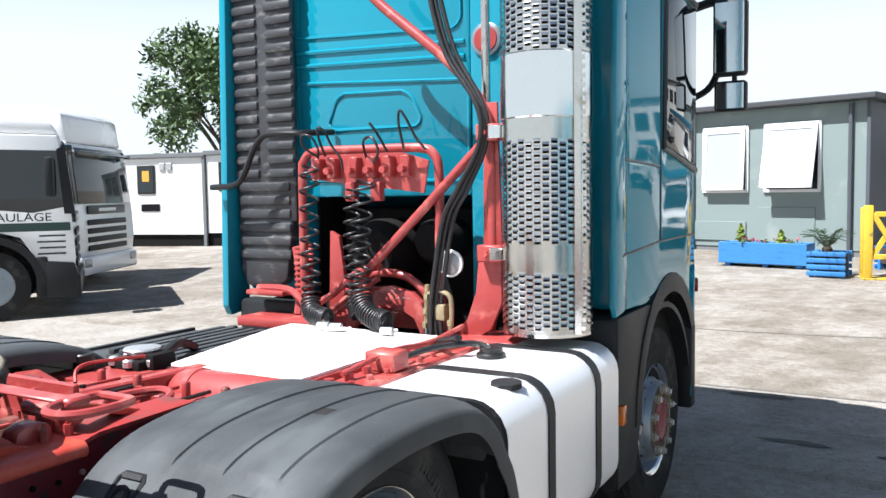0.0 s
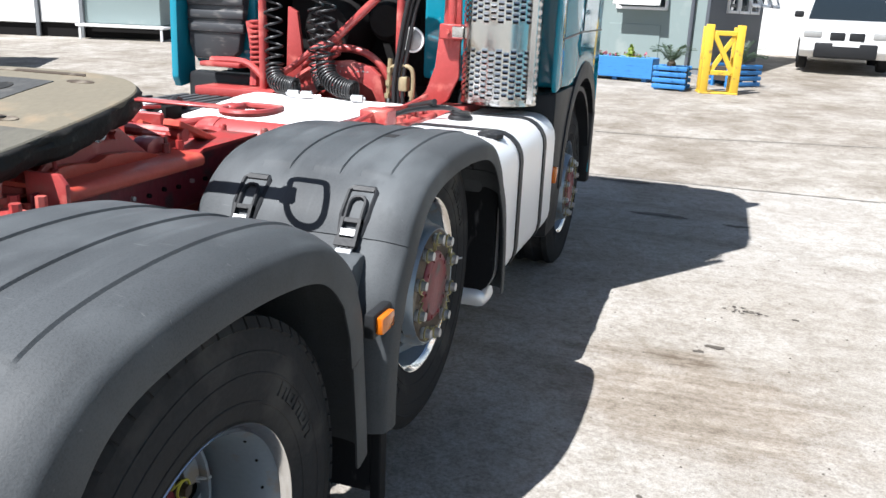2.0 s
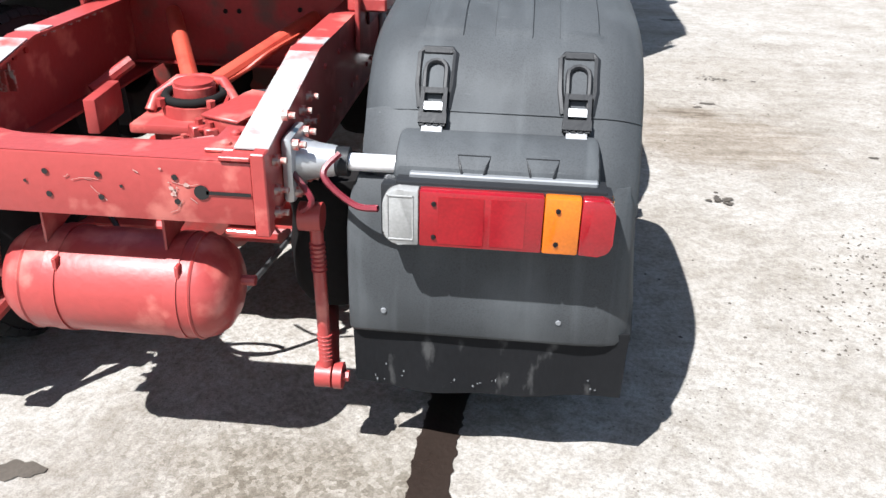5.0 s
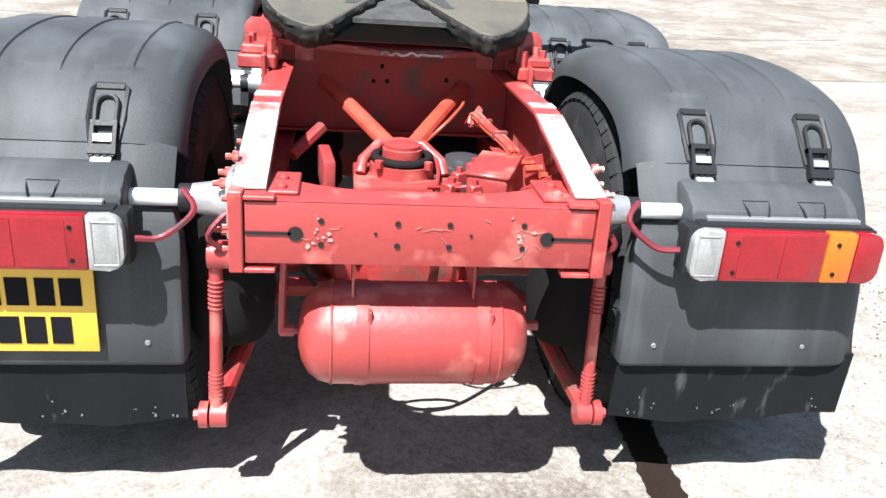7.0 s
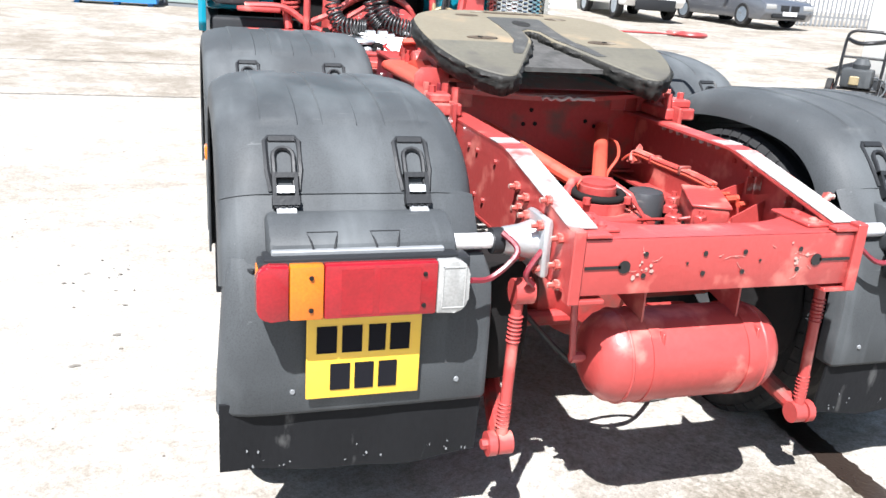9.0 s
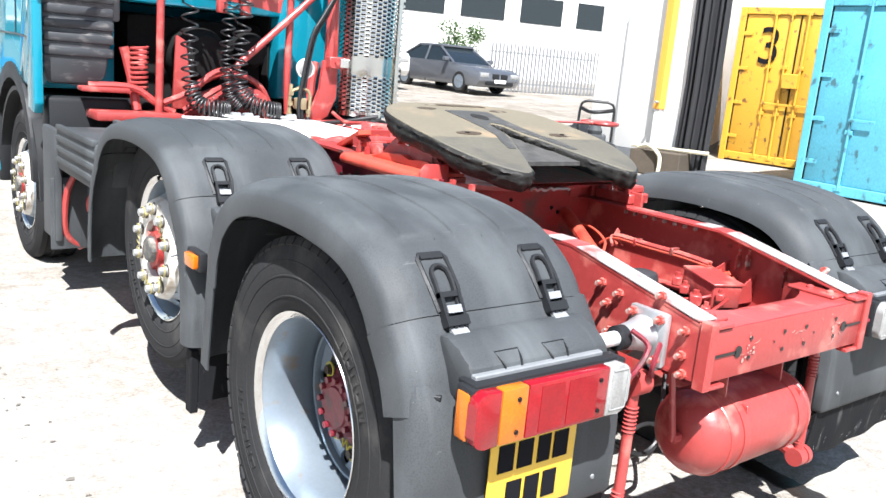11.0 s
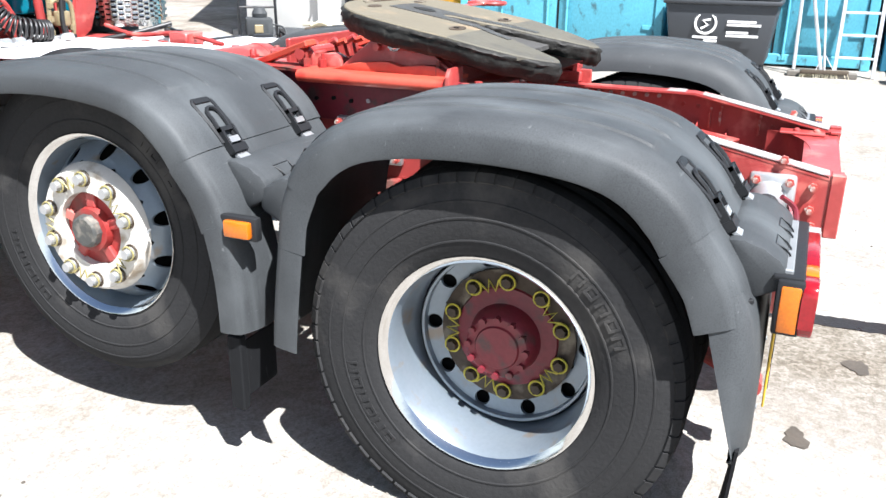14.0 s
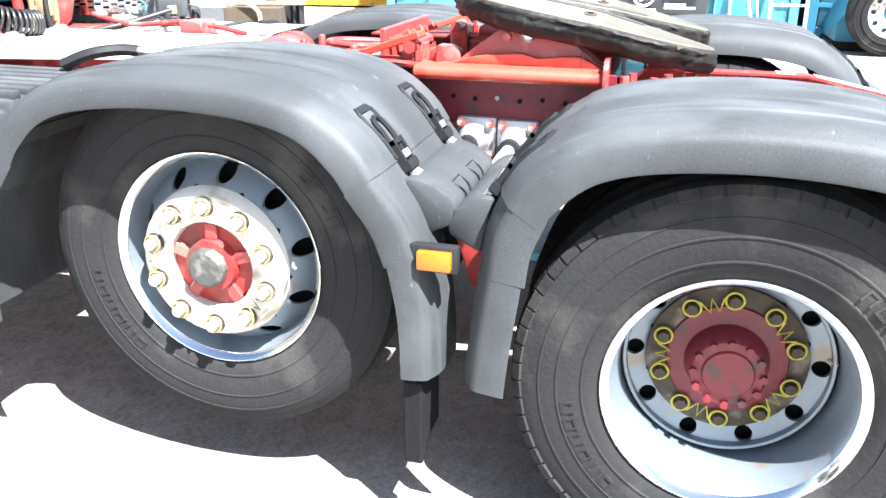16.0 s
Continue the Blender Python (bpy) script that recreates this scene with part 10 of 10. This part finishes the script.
bmesh.ops.delete(bm, geom=[f for f in bm.faces if len(f.verts) > 8], context="FACES")
bm.transform(lean)
part("tyre", bm, RUBBER, sw, "", 40)
bm = bmesh.new()
lathe(bm, [(0.10, 0.30), (0.115, 0.29), (0.06, 0.265), (0.03, 0.26)], 40, (0, 0, 0), "x")
holed_ring(bm, 0.18, 0.262, 0.06, 0.03, 10, 0.027)
lathe(bm, [(0.06, 0.182), (0.07, 0.14), (0.06, 0.115)], 40, (0, 0, 0), "x")
bmesh.ops.delete(bm, geom=[f for f in bm.faces if len(f.verts) > 8], context="FACES")
bm.transform(lean)
part("rim", bm, WHITE_RIM, sw, "", 40)
bm = bmesh.new()
lathe(bm, [(0.0, 0.27), (-0.02, 0.27), (-0.02, 0.0)], 30, (0, 0, 0), "x")
lathe(bm, [(0.055, 0.115), (0.02, 0.11), (0.02, 0.0)], 30, (0, 0, 0), "x")
bm.transform(lean)
part("centre", bm, BLUE_DARK, sw)

# push broom leaning on the bin
br = thing("push_broom", "wide push broom with a pale handle leaning on a bin", "broom", (8.40, -0.88, ground_z(8.40, -0.88)), -81.5)
bm = bmesh.new()
rbox(bm, -0.28, 0.28, -0.035, 0.035, 0.05, 0.10, 0.008, 2)
part("head", bm, BARK, br, "wooden broom head")
bm = bmesh.new()
rb = random.Random(4)
for i in range(60):
    x, y = -0.27 + 0.54 * i / 59, rb.uniform(-0.03, 0.03)
    tube(bm, [(x, y, 0.052), (x + rb.uniform(-0.02, 0.02), y + rb.uniform(-0.02, 0.02), 0.0)], 0.004, 4)
part("bristles", bm, CREAM, br, "", 0)
bm = bmesh.new()
tube(bm, [(0.0, 0.0, 0.09), (-0.12, 0.30, 1.38)], 0.014, 8)
tube(bm, [(-0.10, 0.0, 0.10), (-0.02, 0.06, 0.30)], 0.006, 6)
tube(bm, [(0.10, 0.0, 0.10), (-0.02, 0.06, 0.30)], 0.006, 6)
part("handle", bm, LADDER, br, "pale handle and stays")
# pressure washer by the white wall
pw = thing("pressure_washer", "black framed wheeled pressure washer by a white wall", "pressure washer", (7.86, 7.2, ground_z(7.86, 7.2)), -50)
bm = bmesh.new()
for x in (-0.28, 0.28):
    tube(bm, smooth_line([(x, -0.30, 0.10), (x, 0.05, 0.16), (x, 0.18, 0.60), (x * 0.95, 0.26, 0.90), (x * 0.6, 0.28, 0.97)], 5), 0.022, 8)
tube(bm, [(-0.17, 0.28, 0.97), (0.17, 0.28, 0.97)], 0.022, 8)
tube(bm, [(-0.28, 0.05, 0.16), (0.28, 0.05, 0.16)], 0.022, 8)
tube(bm, [(-0.28, -0.30, 0.10), (0.28, -0.30, 0.10)], 0.022, 8)
tube(bm, [(-0.28, 0.18, 0.60), (0.28, 0.18, 0.60)], 0.018, 8)
tube(bm, smooth_line([(-0.26, 0.25, 0.85), (-0.10, 0.1, 0.80), (0.1, 0.1, 0.82), (0.26, 0.25, 0.85)], 5), 0.03, 8)
part("frame", bm, BLACK, pw)
bm = bmesh.new()
rbox(bm, -0.20, 0.20, -0.22, 0.14, 0.20, 0.46, 0.03, 2)
lathe(bm, [(0.46, 0.11), (0.52, 0.12), (0.60, 0.08), (0.60, 0.0)], 16, (0.02, -0.02, 0), "z")
tube(bm, smooth_line([(0.2, 0.0, 0.35), (0.38, -0.1, 0.3), (0.36, -0.2, 0.12), (0.1, -0.35, 0.06)], 6), 0.014, 6)
part("engine", bm, PLASTIC, pw, "dark engine with cables")
bm = bmesh.new()
rbox(bm, -0.08, 0.05, -0.24, -0.21, 0.24, 0.36, 0.01, 1)
part("panel", bm, BRASS, pw)
for x in (-0.36, 0.36):
    bm = bmesh.new()
    lathe(bm, [(x - 0.04, 0.08), (x - 0.04, 0.14), (x + 0.04, 0.14), (x + 0.04, 0.08)], 20, (0, 0.08, 0.14), "x", True)
    part("tyre", bm, RUBBER, pw)
    bm = bmesh.new()
    lathe(bm, [(x - 0.03, 0.0), (x - 0.03, 0.085), (x + 0.03, 0.085), (x + 0.03, 0.0)], 16, (0, 0.08, 0.14), "x")
    part("hub", bm, RED, pw, "red hub")
crate = thing("junk_pile", "brown timber crate with pale pipe offcuts at the wall", "crate", on_ground(8.05, 5.95), -75)
bm = bmesh.new()
rbox(bm, -0.4, 0.4, -0.25, 0.25, 0.0, 0.36, 0.01, 1)
part("crate", bm, BARK, crate)
bm = bmesh.new()
tube(bm, smooth_line([(-0.3, -0.2, 0.38), (-0.1, -0.28, 0.44), (0.1, -0.3, 0.30), (0.12, -0.32, 0.05)], 5), 0.03, 8)
tube(bm, [(-0.5, 0.0, 0.39), (0.7, 0.1, 0.40)], 0.03, 8)
part("pipe", bm, CREAM, crate)
